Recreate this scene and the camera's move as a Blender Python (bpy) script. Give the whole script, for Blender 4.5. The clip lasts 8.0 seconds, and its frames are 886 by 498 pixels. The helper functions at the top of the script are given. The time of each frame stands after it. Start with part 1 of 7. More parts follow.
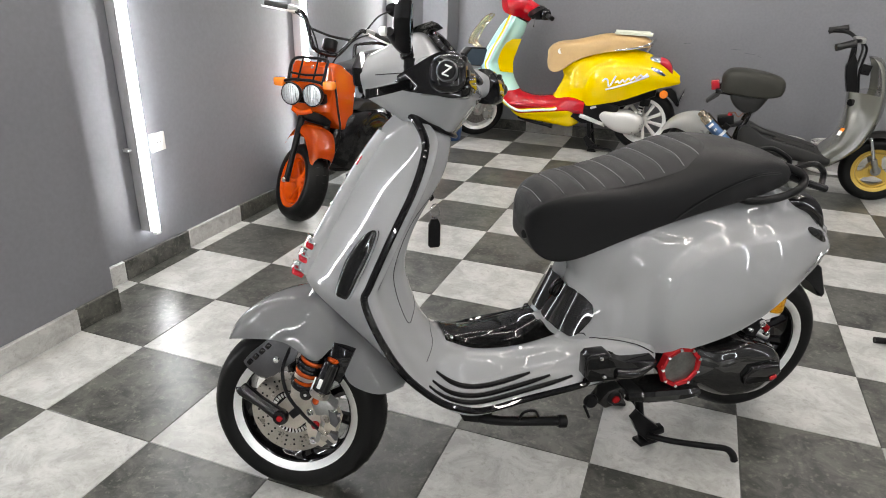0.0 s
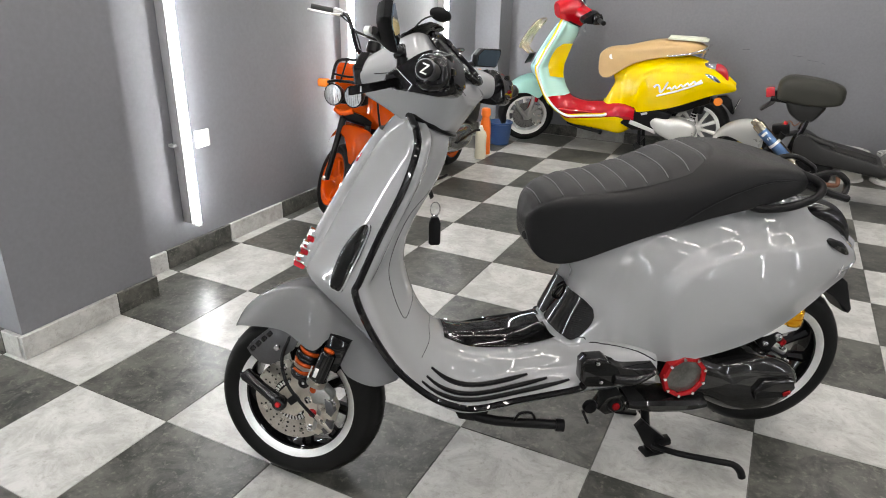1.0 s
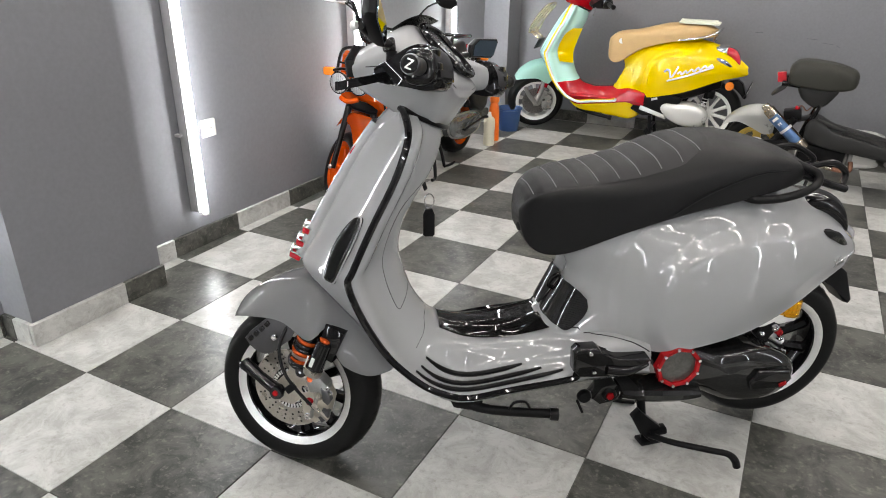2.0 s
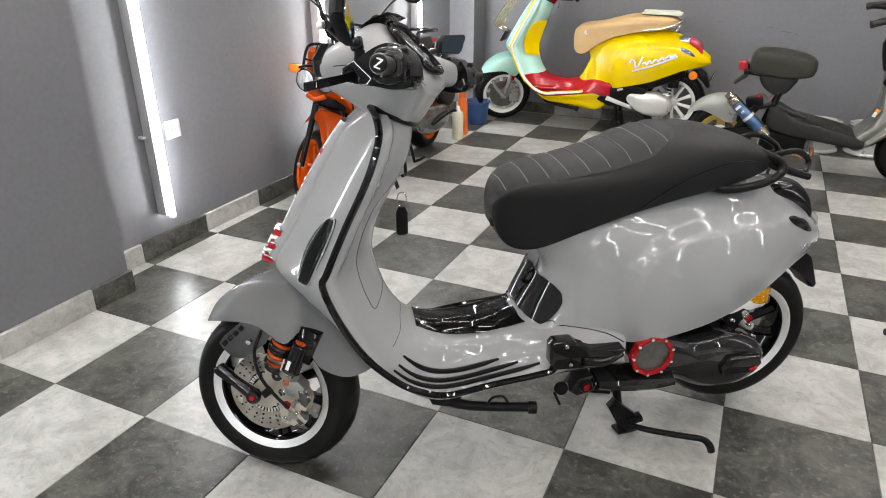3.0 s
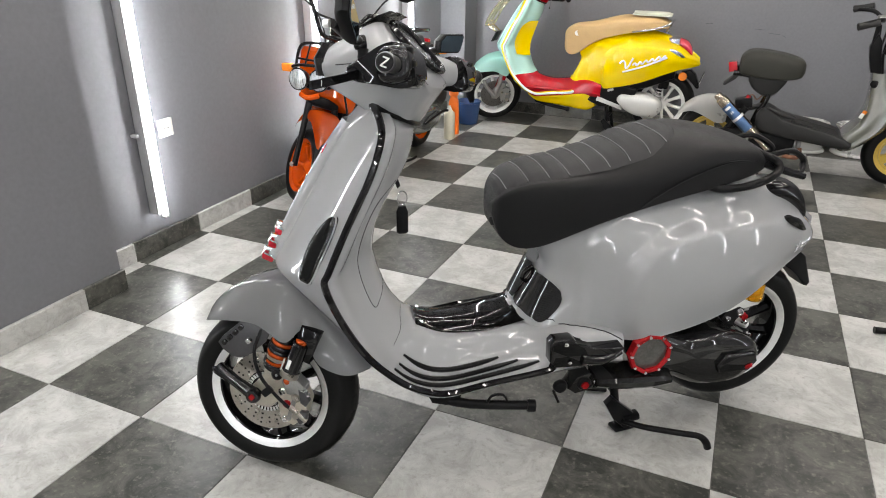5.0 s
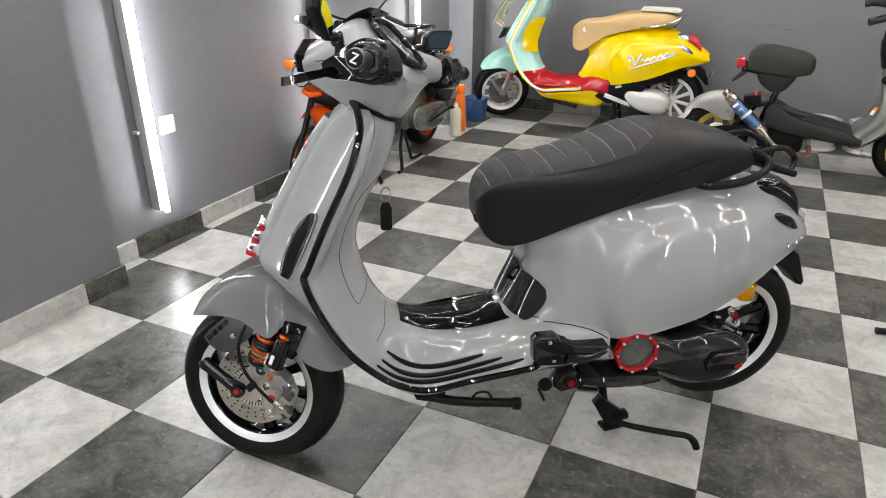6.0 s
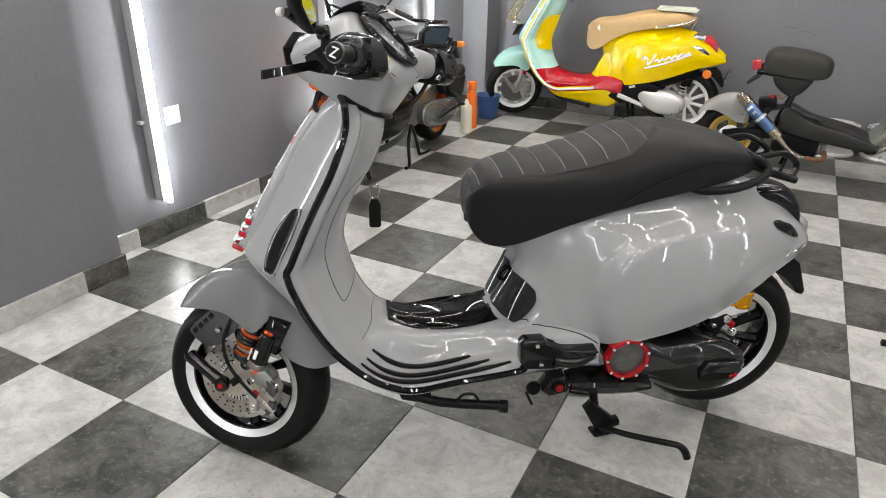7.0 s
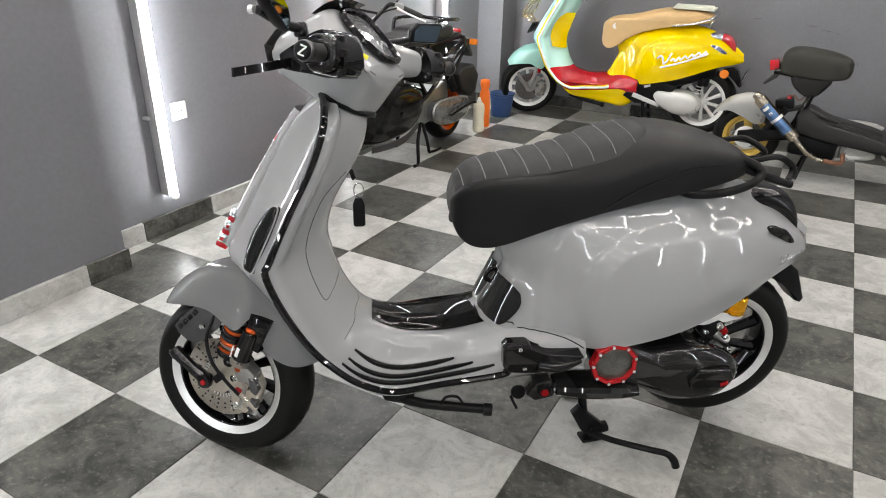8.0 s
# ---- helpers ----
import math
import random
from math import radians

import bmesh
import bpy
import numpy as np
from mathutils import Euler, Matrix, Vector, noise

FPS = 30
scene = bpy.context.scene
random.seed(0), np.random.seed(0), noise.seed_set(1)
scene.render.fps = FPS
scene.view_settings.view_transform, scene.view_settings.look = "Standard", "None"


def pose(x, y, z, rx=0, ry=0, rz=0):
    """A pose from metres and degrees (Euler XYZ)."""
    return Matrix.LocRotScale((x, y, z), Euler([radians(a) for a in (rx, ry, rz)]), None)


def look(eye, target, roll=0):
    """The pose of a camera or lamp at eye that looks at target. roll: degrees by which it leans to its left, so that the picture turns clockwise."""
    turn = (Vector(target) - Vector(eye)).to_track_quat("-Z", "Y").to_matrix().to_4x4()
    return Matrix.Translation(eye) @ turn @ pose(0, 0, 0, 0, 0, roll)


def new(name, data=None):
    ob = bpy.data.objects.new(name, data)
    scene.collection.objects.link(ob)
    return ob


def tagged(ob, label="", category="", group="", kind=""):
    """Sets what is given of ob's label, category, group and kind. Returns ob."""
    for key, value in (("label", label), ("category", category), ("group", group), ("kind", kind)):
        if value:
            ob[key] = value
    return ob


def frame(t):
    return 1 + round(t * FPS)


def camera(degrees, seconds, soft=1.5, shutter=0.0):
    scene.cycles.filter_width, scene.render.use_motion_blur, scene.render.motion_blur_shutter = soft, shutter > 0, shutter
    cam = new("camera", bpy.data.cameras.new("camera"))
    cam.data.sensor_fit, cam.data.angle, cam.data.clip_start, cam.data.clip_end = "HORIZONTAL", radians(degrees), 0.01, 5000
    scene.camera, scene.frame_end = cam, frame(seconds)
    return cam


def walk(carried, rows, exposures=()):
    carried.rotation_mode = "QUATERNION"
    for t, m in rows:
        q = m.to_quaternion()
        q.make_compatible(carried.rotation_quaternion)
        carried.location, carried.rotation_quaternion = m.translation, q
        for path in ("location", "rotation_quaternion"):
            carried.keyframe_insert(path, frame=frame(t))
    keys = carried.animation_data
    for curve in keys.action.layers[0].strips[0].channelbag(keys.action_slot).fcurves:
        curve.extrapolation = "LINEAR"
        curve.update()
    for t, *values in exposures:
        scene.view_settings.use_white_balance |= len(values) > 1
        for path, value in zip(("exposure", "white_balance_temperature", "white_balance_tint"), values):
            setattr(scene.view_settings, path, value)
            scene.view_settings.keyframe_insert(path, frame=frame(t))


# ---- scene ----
cam = camera(67.6, 8.0, 1.0)
PATH = [
    (0, (1.712, -1.153, 1.279), (1.077, 0.576, 0.499), 1.5),
    (0.5, (1.789, -1.136, 1.28), (1.036, 0.55, 0.511), 1.7),
    (1, (1.869, -1.113, 1.274), (1.055, 0.544, 0.504), 1.3),
    (1.5, (1.912, -1.094, 1.288), (1.077, 0.539, 0.489), 0.9),
    (1.7, (1.917, -1.093, 1.291), (1.066, 0.534, 0.482), 0.7),
    (2.8, (1.921, -1.093, 1.304), (1.111, 0.54, 0.48), -0.1),
    (3, (1.911, -1.09, 1.304), (1.144, 0.56, 0.473), -0.0),
    (3.5, (1.896, -1.098, 1.308), (1.176, 0.571, 0.475), 0.4),
    (4, (1.882, -1.107, 1.306), (1.176, 0.572, 0.481), 0.8),
    (4.5, (1.87, -1.116, 1.303), (1.185, 0.566, 0.466), 0.7),
    (4.7, (1.871, -1.115, 1.303), (1.170, 0.560, 0.473), 0.7),
    (6, (1.959, -1.072, 1.301), (1.182, 0.569, 0.463), 0.1),
    (6.5, (1.977, -1.055, 1.3), (1.183, 0.581, 0.469), 1.0),
    (7, (2.01, -1.019, 1.298), (1.191, 0.596, 0.449), 1.0),
    (7.5, (2.051, -0.986, 1.3), (1.192, 0.604, 0.444), 0.8),
    (8, (2.086, -0.956, 1.299), (1.207, 0.623, 0.442), 1.0),
]
walk(cam, [(t, look(eye, target, roll)) for t, eye, target, roll in PATH], [(0, 0.0, 7200, 12), (8, 0.0, 7200, 12)])

# ---- light ----
world = bpy.data.worlds.new("world")
scene.world = world
world.use_nodes = True
world.node_tree.nodes["Background"].inputs[0].default_value = (0.05, 0.055, 0.06, 1)
world.node_tree.nodes["Background"].inputs[1].default_value = 0.2
scene.view_settings.exposure = 0.0
TUBE_POWER, CEILING_POWER = 62.0, 48.0


# ---- materials ----
def material(name, base, rough=0.5, metal=0.0, coat=0.0, noise=0.0, scale=40.0, bump=0.0, fine=300.0, vary=0.0, emit=0.0, alpha_glass=False, spec=0.5):
    """A principled material with stains at one scale, grain at another and an optional fine relief."""
    m = bpy.data.materials.new(name)
    m.use_nodes = True
    nt = m.node_tree
    b = nt.nodes["Principled BSDF"]
    base = (*base, 1) if len(base) == 3 else base
    b.inputs["Base Color"].default_value = base
    b.inputs["Roughness"].default_value = rough
    b.inputs["Metallic"].default_value = metal
    b.inputs["Coat Weight"].default_value = coat
    b.inputs["Coat Roughness"].default_value = 0.006
    b.inputs["Coat IOR"].default_value = 1.52
    b.inputs["Specular IOR Level"].default_value = spec
    if alpha_glass:
        b.inputs["Transmission Weight"].default_value = 1.0
        b.inputs["IOR"].default_value = 1.45
    if emit:
        b.inputs["Emission Color"].default_value = base
        b.inputs["Emission Strength"].default_value = emit
    co = nt.nodes.new("ShaderNodeTexCoord")
    if noise or vary:
        big, small = nt.nodes.new("ShaderNodeTexNoise"), nt.nodes.new("ShaderNodeTexNoise")
        big.inputs["Scale"].default_value, big.inputs["Detail"].default_value = scale, 6
        small.inputs["Scale"].default_value, small.inputs["Detail"].default_value = fine, 3
        for n in (big, small):
            nt.links.new(co.outputs["Object"], n.inputs["Vector"])
        add = nt.nodes.new("ShaderNodeMath")
        add.operation = "MULTIPLY_ADD"
        add.inputs[1].default_value = 0.5
        nt.links.new(small.outputs["Fac"], add.inputs[0])
        half = nt.nodes.new("ShaderNodeMath")
        half.operation = "MULTIPLY"
        half.inputs[1].default_value = 0.5
        nt.links.new(big.outputs["Fac"], half.inputs[0])
        nt.links.new(half.outputs[0], add.inputs[2])
        ramp = nt.nodes.new("ShaderNodeMapRange")
        ramp.inputs[1].default_value, ramp.inputs[2].default_value = 0.3, 0.7
        ramp.inputs[3].default_value, ramp.inputs[4].default_value = 1 - noise, 1 + noise
        nt.links.new(add.outputs[0], ramp.inputs[0])
        mul = nt.nodes.new("ShaderNodeMix")
        mul.data_type, mul.blend_type = "RGBA", "MULTIPLY"
        mul.inputs[0].default_value = 1.0
        mul.inputs[6].default_value = base
        nt.links.new(ramp.outputs[0], mul.inputs[7])
        nt.links.new(mul.outputs[2], b.inputs["Base Color"])
        rr = nt.nodes.new("ShaderNodeMapRange")
        rr.inputs[3].default_value, rr.inputs[4].default_value = max(0.02, rough * 0.8), min(1.0, rough * 1.25)
        nt.links.new(big.outputs["Fac"], rr.inputs[0])
        nt.links.new(rr.outputs[0], b.inputs["Roughness"])
    if bump:
        grain = nt.nodes.new("ShaderNodeTexNoise")
        grain.inputs["Scale"].default_value, grain.inputs["Detail"].default_value = fine, 4
        nt.links.new(co.outputs["Object"], grain.inputs["Vector"])
        bp = nt.nodes.new("ShaderNodeBump")
        bp.inputs["Strength"].default_value, bp.inputs["Distance"].default_value = bump, 0.002
        nt.links.new(grain.outputs["Fac"], bp.inputs["Height"])
        nt.links.new(bp.outputs[0], b.inputs["Normal"])
    return m


def tile_material(name, low, high, spot, rough):
    """Stone-look glazed tile: clouds of two tones, veins and fine specks, each tile a little different."""
    m = material(name, high, rough, spec=0.4)
    nt = m.node_tree
    b = nt.nodes["Principled BSDF"]
    co, info = nt.nodes.new("ShaderNodeTexCoord"), nt.nodes.new("ShaderNodeObjectInfo")
    shift = nt.nodes.new("ShaderNodeVectorMath")
    shift.operation = "MULTIPLY_ADD"
    shift.inputs[1].default_value = (1, 1, 1)
    comb = nt.nodes.new("ShaderNodeCombineXYZ")
    scale = nt.nodes.new("ShaderNodeMath")
    scale.operation = "MULTIPLY"
    scale.inputs[1].default_value = 37.0
    nt.links.new(info.outputs["Random"], scale.inputs[0])
    nt.links.new(scale.outputs[0], comb.inputs[0])
    nt.links.new(scale.outputs[0], comb.inputs[2])
    nt.links.new(co.outputs["Object"], shift.inputs[0])
    nt.links.new(comb.outputs[0], shift.inputs[2])
    cloud, speck = nt.nodes.new("ShaderNodeTexNoise"), nt.nodes.new("ShaderNodeTexNoise")
    cloud.inputs["Scale"].default_value, cloud.inputs["Detail"].default_value, cloud.inputs["Roughness"].default_value = 9, 14, 0.74
    cloud.inputs["Distortion"].default_value = 0.5
    speck.inputs["Scale"].default_value, speck.inputs["Detail"].default_value, speck.inputs["Roughness"].default_value = 55, 9, 0.62
    for n in (cloud, speck):
        nt.links.new(shift.outputs[0], n.inputs["Vector"])
    ramp = nt.nodes.new("ShaderNodeValToRGB")
    ramp.color_ramp.elements[0].position, ramp.color_ramp.elements[0].color = 0.41, (*low, 1)
    ramp.color_ramp.elements[1].position, ramp.color_ramp.elements[1].color = 0.59, (*high, 1)
    nt.links.new(cloud.outputs["Fac"], ramp.inputs[0])
    r2 = nt.nodes.new("ShaderNodeMapRange")
    r2.inputs[1].default_value, r2.inputs[2].default_value = 0.55, 0.72
    nt.links.new(speck.outputs["Fac"], r2.inputs[0])
    r3 = nt.nodes.new("ShaderNodeMath")
    r3.operation = "MULTIPLY"
    r3.inputs[1].default_value = 0.62
    nt.links.new(r2.outputs[0], r3.inputs[0])
    mix = nt.nodes.new("ShaderNodeMix")
    mix.data_type = "RGBA"
    nt.links.new(r3.outputs[0], mix.inputs[0])
    nt.links.new(ramp.outputs[0], mix.inputs[6])
    mix.inputs[7].default_value = (*spot, 1)
    nt.links.new(mix.outputs[2], b.inputs["Base Color"])
    rr = nt.nodes.new("ShaderNodeMapRange")
    rr.inputs[3].default_value, rr.inputs[4].default_value = rough * 0.75, rough * 1.3
    nt.links.new(cloud.outputs["Fac"], rr.inputs[0])
    nt.links.new(rr.outputs[0], b.inputs["Roughness"])
    bp = nt.nodes.new("ShaderNodeBump")
    bp.inputs["Strength"].default_value, bp.inputs["Distance"].default_value = 0.12, 0.001
    nt.links.new(speck.outputs["Fac"], bp.inputs["Height"])
    nt.links.new(bp.outputs[0], b.inputs["Normal"])
    return m


def carbon_material(name, light, dark, cell=0.006, rough=0.55, coat=1.0):
    """Twill weave: slanted bands one cell apart, under clear lacquer."""
    m = material(name, dark, rough, coat=coat, spec=0.04)
    nt = m.node_tree
    co, ck = nt.nodes.new("ShaderNodeTexCoord"), nt.nodes.new("ShaderNodeTexWave")
    ck.wave_type, ck.bands_direction = "BANDS", "DIAGONAL"
    ck.inputs["Scale"].default_value = 0.628 / cell
    ck.inputs["Distortion"].default_value, ck.inputs["Detail Scale"].default_value = 0.6, 3.0
    nt.links.new(co.outputs["Object"], ck.inputs["Vector"])
    mix = nt.nodes.new("ShaderNodeMix")
    mix.data_type = "RGBA"
    nt.links.new(ck.outputs["Fac"], mix.inputs[0])
    mix.inputs[6].default_value, mix.inputs[7].default_value = (*dark, 1), (*light, 1)
    nt.links.new(mix.outputs[2], nt.nodes["Principled BSDF"].inputs["Base Color"])
    return m


WALL = material("wall_paint", (0.150, 0.153, 0.166), 0.45, noise=0.10, scale=1.6, fine=60, bump=0.10)
CEIL = material("ceiling_paint", (0.10, 0.10, 0.11), 0.7, noise=0.06, scale=2, fine=80)
GROUT = material("grout", (0.10, 0.095, 0.09), 0.8, noise=0.3, scale=9, fine=200)
TILE_W = tile_material("light_tile", (0.30, 0.30, 0.284), (0.43, 0.43, 0.414), (0.22, 0.212, 0.195), 0.33)
TILE_D = tile_material("dark_tile", (0.022, 0.023, 0.0205), (0.090, 0.090, 0.080), (0.20, 0.195, 0.165), 0.33)
GREY = material("grey_lacquer", (0.275, 0.278, 0.286), 0.5, spec=0.0, coat=1.0, noise=0.015, scale=3, fine=500)
YELLOW = material("yellow_lacquer", (0.78, 0.55, 0.0), 0.45, spec=0.0, coat=1.0, noise=0.02, scale=3)
MINT = material("mint_lacquer", (0.48, 0.80, 0.73), 0.45, spec=0.0, coat=1.0, noise=0.02, scale=3)
RED = material("red_lacquer", (0.43, 0.003, 0.010), 0.45, spec=0.0, coat=1.0, noise=0.02, scale=3)
ORANGE = material("orange_lacquer", (0.54, 0.066, 0.004), 0.45, spec=0.0, coat=1.0, noise=0.03, scale=4)
OLIVE = material("olive_grey_lacquer", (0.112, 0.114, 0.098), 0.22, coat=1.0, noise=0.06, scale=6)
SILVER = material("silver_paint", (0.56, 0.56, 0.54), 0.28, metal=0.35, coat=0.8, noise=0.05, scale=8)
WHITE = material("white_paint", (0.72, 0.72, 0.70), 0.3, coat=0.5, noise=0.05, scale=10)
RUBBER = material("tyre_rubber", (0.0055, 0.0055, 0.0055), 0.42, spec=0.13, noise=0.25, scale=14, bump=0.15)
BLACK = material("gloss_black", (0.004, 0.004, 0.0045), 0.5, spec=0.0, coat=0.8, noise=0.1, scale=20)
GLOSSPL = material("glossy_black_plastic", (0.006, 0.006, 0.0065), 0.14, spec=0.28, noise=0.3, scale=14)
SATIN = material("satin_black", (0.006, 0.006, 0.0065), 0.30, spec=0.12, noise=0.15, scale=30, bump=0.05)
PLASTIC = material("worn_black_plastic", (0.014, 0.014, 0.014), 0.5, spec=0.35, noise=0.2, scale=18, bump=0.2)
LEATHER = material("black_vinyl", (0.0055, 0.0055, 0.006), 0.46, spec=0.22, noise=0.12, scale=12, bump=0.28, fine=900)
OLDSEAT = material("worn_dark_vinyl", (0.026, 0.026, 0.021), 0.55, spec=0.3, noise=0.25, scale=16, bump=0.4, fine=500)
QUILT = material("grey_suede_vinyl", (0.028, 0.028, 0.029), 0.66, spec=0.25, noise=0.16, scale=20, bump=0.3, fine=1200)
TAN = material("tan_leather", (0.50, 0.33, 0.15), 0.5, noise=0.12, scale=12, bump=0.2, fine=800)
SEAM = material("seam_thread", (0.12, 0.12, 0.123), 0.6)
CHROME = material("chrome", (0.72, 0.72, 0.72), 0.08, metal=1.0)
ALU = material("machined_alloy", (0.78, 0.78, 0.77), 0.34, metal=0.75, noise=0.08, scale=60)
CAST = material("cast_alloy", (0.30, 0.30, 0.29), 0.4, metal=0.9, noise=0.15, scale=50, bump=0.2)
GUNMETAL = material("gunmetal", (0.095, 0.095, 0.10), 0.36, metal=0.85, noise=0.12, scale=50)
IRON = material("dark_iron", (0.11, 0.105, 0.10), 0.4, metal=0.7, noise=0.2, scale=40)
STEEL = material("raw_steel", (0.40, 0.37, 0.33), 0.28, metal=1.0, noise=0.15, scale=60)
TITAN = material("bronze_titanium", (0.42, 0.36, 0.29), 0.25, metal=1.0, noise=0.1, scale=40)
BLUED = material("blued_titanium", (0.10, 0.19, 0.36), 0.32, metal=1.0, noise=0.35, scale=18)
PALEGOLD = material("pale_gold_plating", (0.72, 0.62, 0.40), 0.22, metal=0.9, noise=0.06, scale=40)
TITANB = material("bead_blasted_titanium", (0.52, 0.48, 0.41), 0.36, metal=0.65, noise=0.12, scale=60)
RUST = material("rusty_pipe", (0.22, 0.10, 0.06), 0.7, metal=0.3, noise=0.5, scale=40, bump=0.4)
GOLD = material("gold_anodised", (0.85, 0.40, 0.02), 0.25, metal=0.85, noise=0.05, scale=40)
WGOLD = material("gold_wheel_paint", (0.50, 0.34, 0.07), 0.35, metal=0.4, noise=0.15, scale=20)
REDM = material("red_anodised", (0.40, 0.010, 0.014), 0.25, metal=0.5, noise=0.05, scale=40)
REDL = material("red_lens", (0.45, 0.01, 0.02), 0.1, coat=1.0)
ORAL = material("orange_lens", (0.85, 0.22, 0.02), 0.15, coat=1.0)
CLUTCH = material("clutch_window", (0.045, 0.046, 0.040), 0.3, metal=0.2, coat=1.0, noise=0.55, scale=55, fine=160)
CASEGLASS = material("smoky_clear_cover", (0.085, 0.09, 0.095), 0.2, metal=0.1, coat=1.0, noise=0.5, scale=24)
SMOKE = material("smoked_lens", (0.004, 0.0045, 0.004), 0.4, spec=0.0, coat=0.8)
LENS = material("clear_lens", (0.55, 0.58, 0.60), 0.08, metal=0.4, coat=1.0, noise=0.3, scale=60)
MIRROR = material("mirror_glass", (0.30, 0.42, 0.50), 0.03, metal=1.0)
DIALGLASS = material("dial_glass", (0.30, 0.31, 0.32), 0.06, metal=0.3, coat=1.0, noise=0.4, scale=30)
BUCKETM = material("blue_plastic", (0.015, 0.050, 0.14), 0.42, noise=0.12, scale=10)
BOTTLEM = material("cloudy_plastic", (0.62, 0.58, 0.46), 0.42, noise=0.10, scale=15)
DEEPOR = material("orange_anodised", (0.46, 0.065, 0.005), 0.25, metal=0.5, noise=0.05, scale=40)
ORPLAST = material("orange_plastic", (0.82, 0.16, 0.01), 0.42, noise=0.06, scale=15)
YSTICK = material("yellow_sticker", (0.62, 0.55, 0.02), 0.5, noise=0.2, scale=80)
PAPER = material("paper", (0.60, 0.62, 0.52), 0.75, noise=0.12, scale=30)
CARBON = carbon_material("carbon_fibre", (0.012, 0.012, 0.012), (0.004, 0.004, 0.004), 0.0028)
LED = material("led_tube", (0.84, 0.92, 1.0), 0.4, emit=TUBE_POWER)
LEDC = material("led_bar", (0.98, 0.99, 1.0), 0.4, emit=CEILING_POWER)
RAIL = material("grey_rail", (0.42, 0.42, 0.43), 0.5, noise=0.1, scale=20)
SCUFF = material("scuff", (0.075, 0.077, 0.082), 0.6, noise=0.4, scale=60)
WPLAST = material("socket_plastic", (0.68, 0.67, 0.64), 0.35, noise=0.03, scale=20)


# ---- mesh tools ----
def spline(pts, n, closed=False):
    """Catmull-Rom through rows of numbers, n steps between two of them."""
    p = np.array(pts, float)
    k = len(p)
    out = []
    for i in range(k if closed else k - 1):
        a, b, c, d = (p[(i + j) % k] if closed else p[min(max(i + j, 0), k - 1)] for j in (-1, 0, 1, 2))
        for s in np.arange(n) / n:
            out.append(0.5 * (2 * b + (c - a) * s + (2 * a - 5 * b + 4 * c - d) * s * s + (3 * b - a - 3 * c + d) * s ** 3))
    if not closed:
        out.append(p[-1])
    return np.array(out)


def fair(pts, n, closed=False):
    """A curve of even curvature that passes close by rows of numbers, n steps between two of them."""
    p = np.array(pts, float)
    k = len(p)
    if closed:
        pad = lambda c: np.concatenate([c[-1:], c, c[:2]])
    else:
        pad = lambda c: np.concatenate([[2 * c[0] - c[1]], c, [2 * c[-1] - c[-2]], [2 * c[-1] - c[-2]]])
    c = p.copy()
    for _ in range(3):
        q = pad(c)
        c = c + (p - (q[:k] + 4 * q[1:k + 1] + q[2:k + 2]) / 6) * 0.75
    q = pad(c)
    out = []
    for i in range(k if closed else k - 1):
        for u in np.arange(n) / n:
            w = ((1 - u) ** 3, 3 * u ** 3 - 6 * u * u + 4, -3 * u ** 3 + 3 * u * u + 3 * u + 1, u ** 3)
            out.append(sum(q[i + j] * w[j] for j in range(4)) / 6)
    if not closed:
        out.append(c[-1])
    return np.array(out)


def grid(bm, rings, closed=True, caps=(False, False)):
    """Faces between rings of places, each with as many places."""
    vs = [[bm.verts.new(p) for p in ring] for ring in rings]
    n = len(vs[0])
    for a, b in zip(vs, vs[1:]):
        for i in range(n if closed else n - 1):
            bm.faces.new((a[i], a[(i + 1) % n], b[(i + 1) % n], b[i]))
    for cap, ring in zip(caps, (vs[0], vs[-1])):
        if cap:
            bm.faces.new(ring)
    return bm


def skin(bm, rings, nu, nv, closed=True, caps=(False, False), curve=None):
    """A smooth skin over few rings of few places."""
    curve = curve or spline
    rows = [curve(r, nv, closed) for r in rings]
    cols = [curve([row[i] for row in rows], nu) for i in range(len(rows[0]))]
    return grid(bm, [[c[j] for c in cols] for j in range(len(cols[0]))], closed, caps)


def mirrored(half):
    """A whole ring from the places of its left half, from a middle place to a middle place."""
    return list(half) + [(x, -y, z) for x, y, z in half[-2:0:-1]]


def tube(bm, pts, r, seg=10, smooth=0, closed=False, caps=True):
    """A round bar along places; r may be a list."""
    p = spline(pts, smooth, closed) if smooth else np.array(pts, float)
    k = len(p)
    rad = np.interp(np.linspace(0, 1, k), np.linspace(0, 1, len(r)), r) if isinstance(r, (list, tuple)) else [r] * k
    rings, up = [], None
    for i in range(k):
        if closed:
            t = Vector(p[(i + 1) % k] - p[i - 1]).normalized()
        else:
            t = Vector(p[min(i + 1, k - 1)] - p[max(i - 1, 0)]).normalized()
        if up is None:
            up = t.orthogonal().normalized()
        up = (up - t * up.dot(t)).normalized()
        side = t.cross(up)
        rings.append([Vector(p[i]) + (up * math.cos(a) + side * math.sin(a)) * rad[i] for a in np.arange(seg) * 2 * math.pi / seg])
    if closed:
        rings.append(rings[0])
        vs = [[bm.verts.new(q) for q in ring] for ring in rings[:-1]]
        vs.append(vs[0])
        for a, b in zip(vs, vs[1:]):
            for i in range(seg):
                bm.faces.new((a[i], a[(i + 1) % seg], b[(i + 1) % seg], b[i]))
        return bm
    return grid(bm, rings, True, (caps, caps))


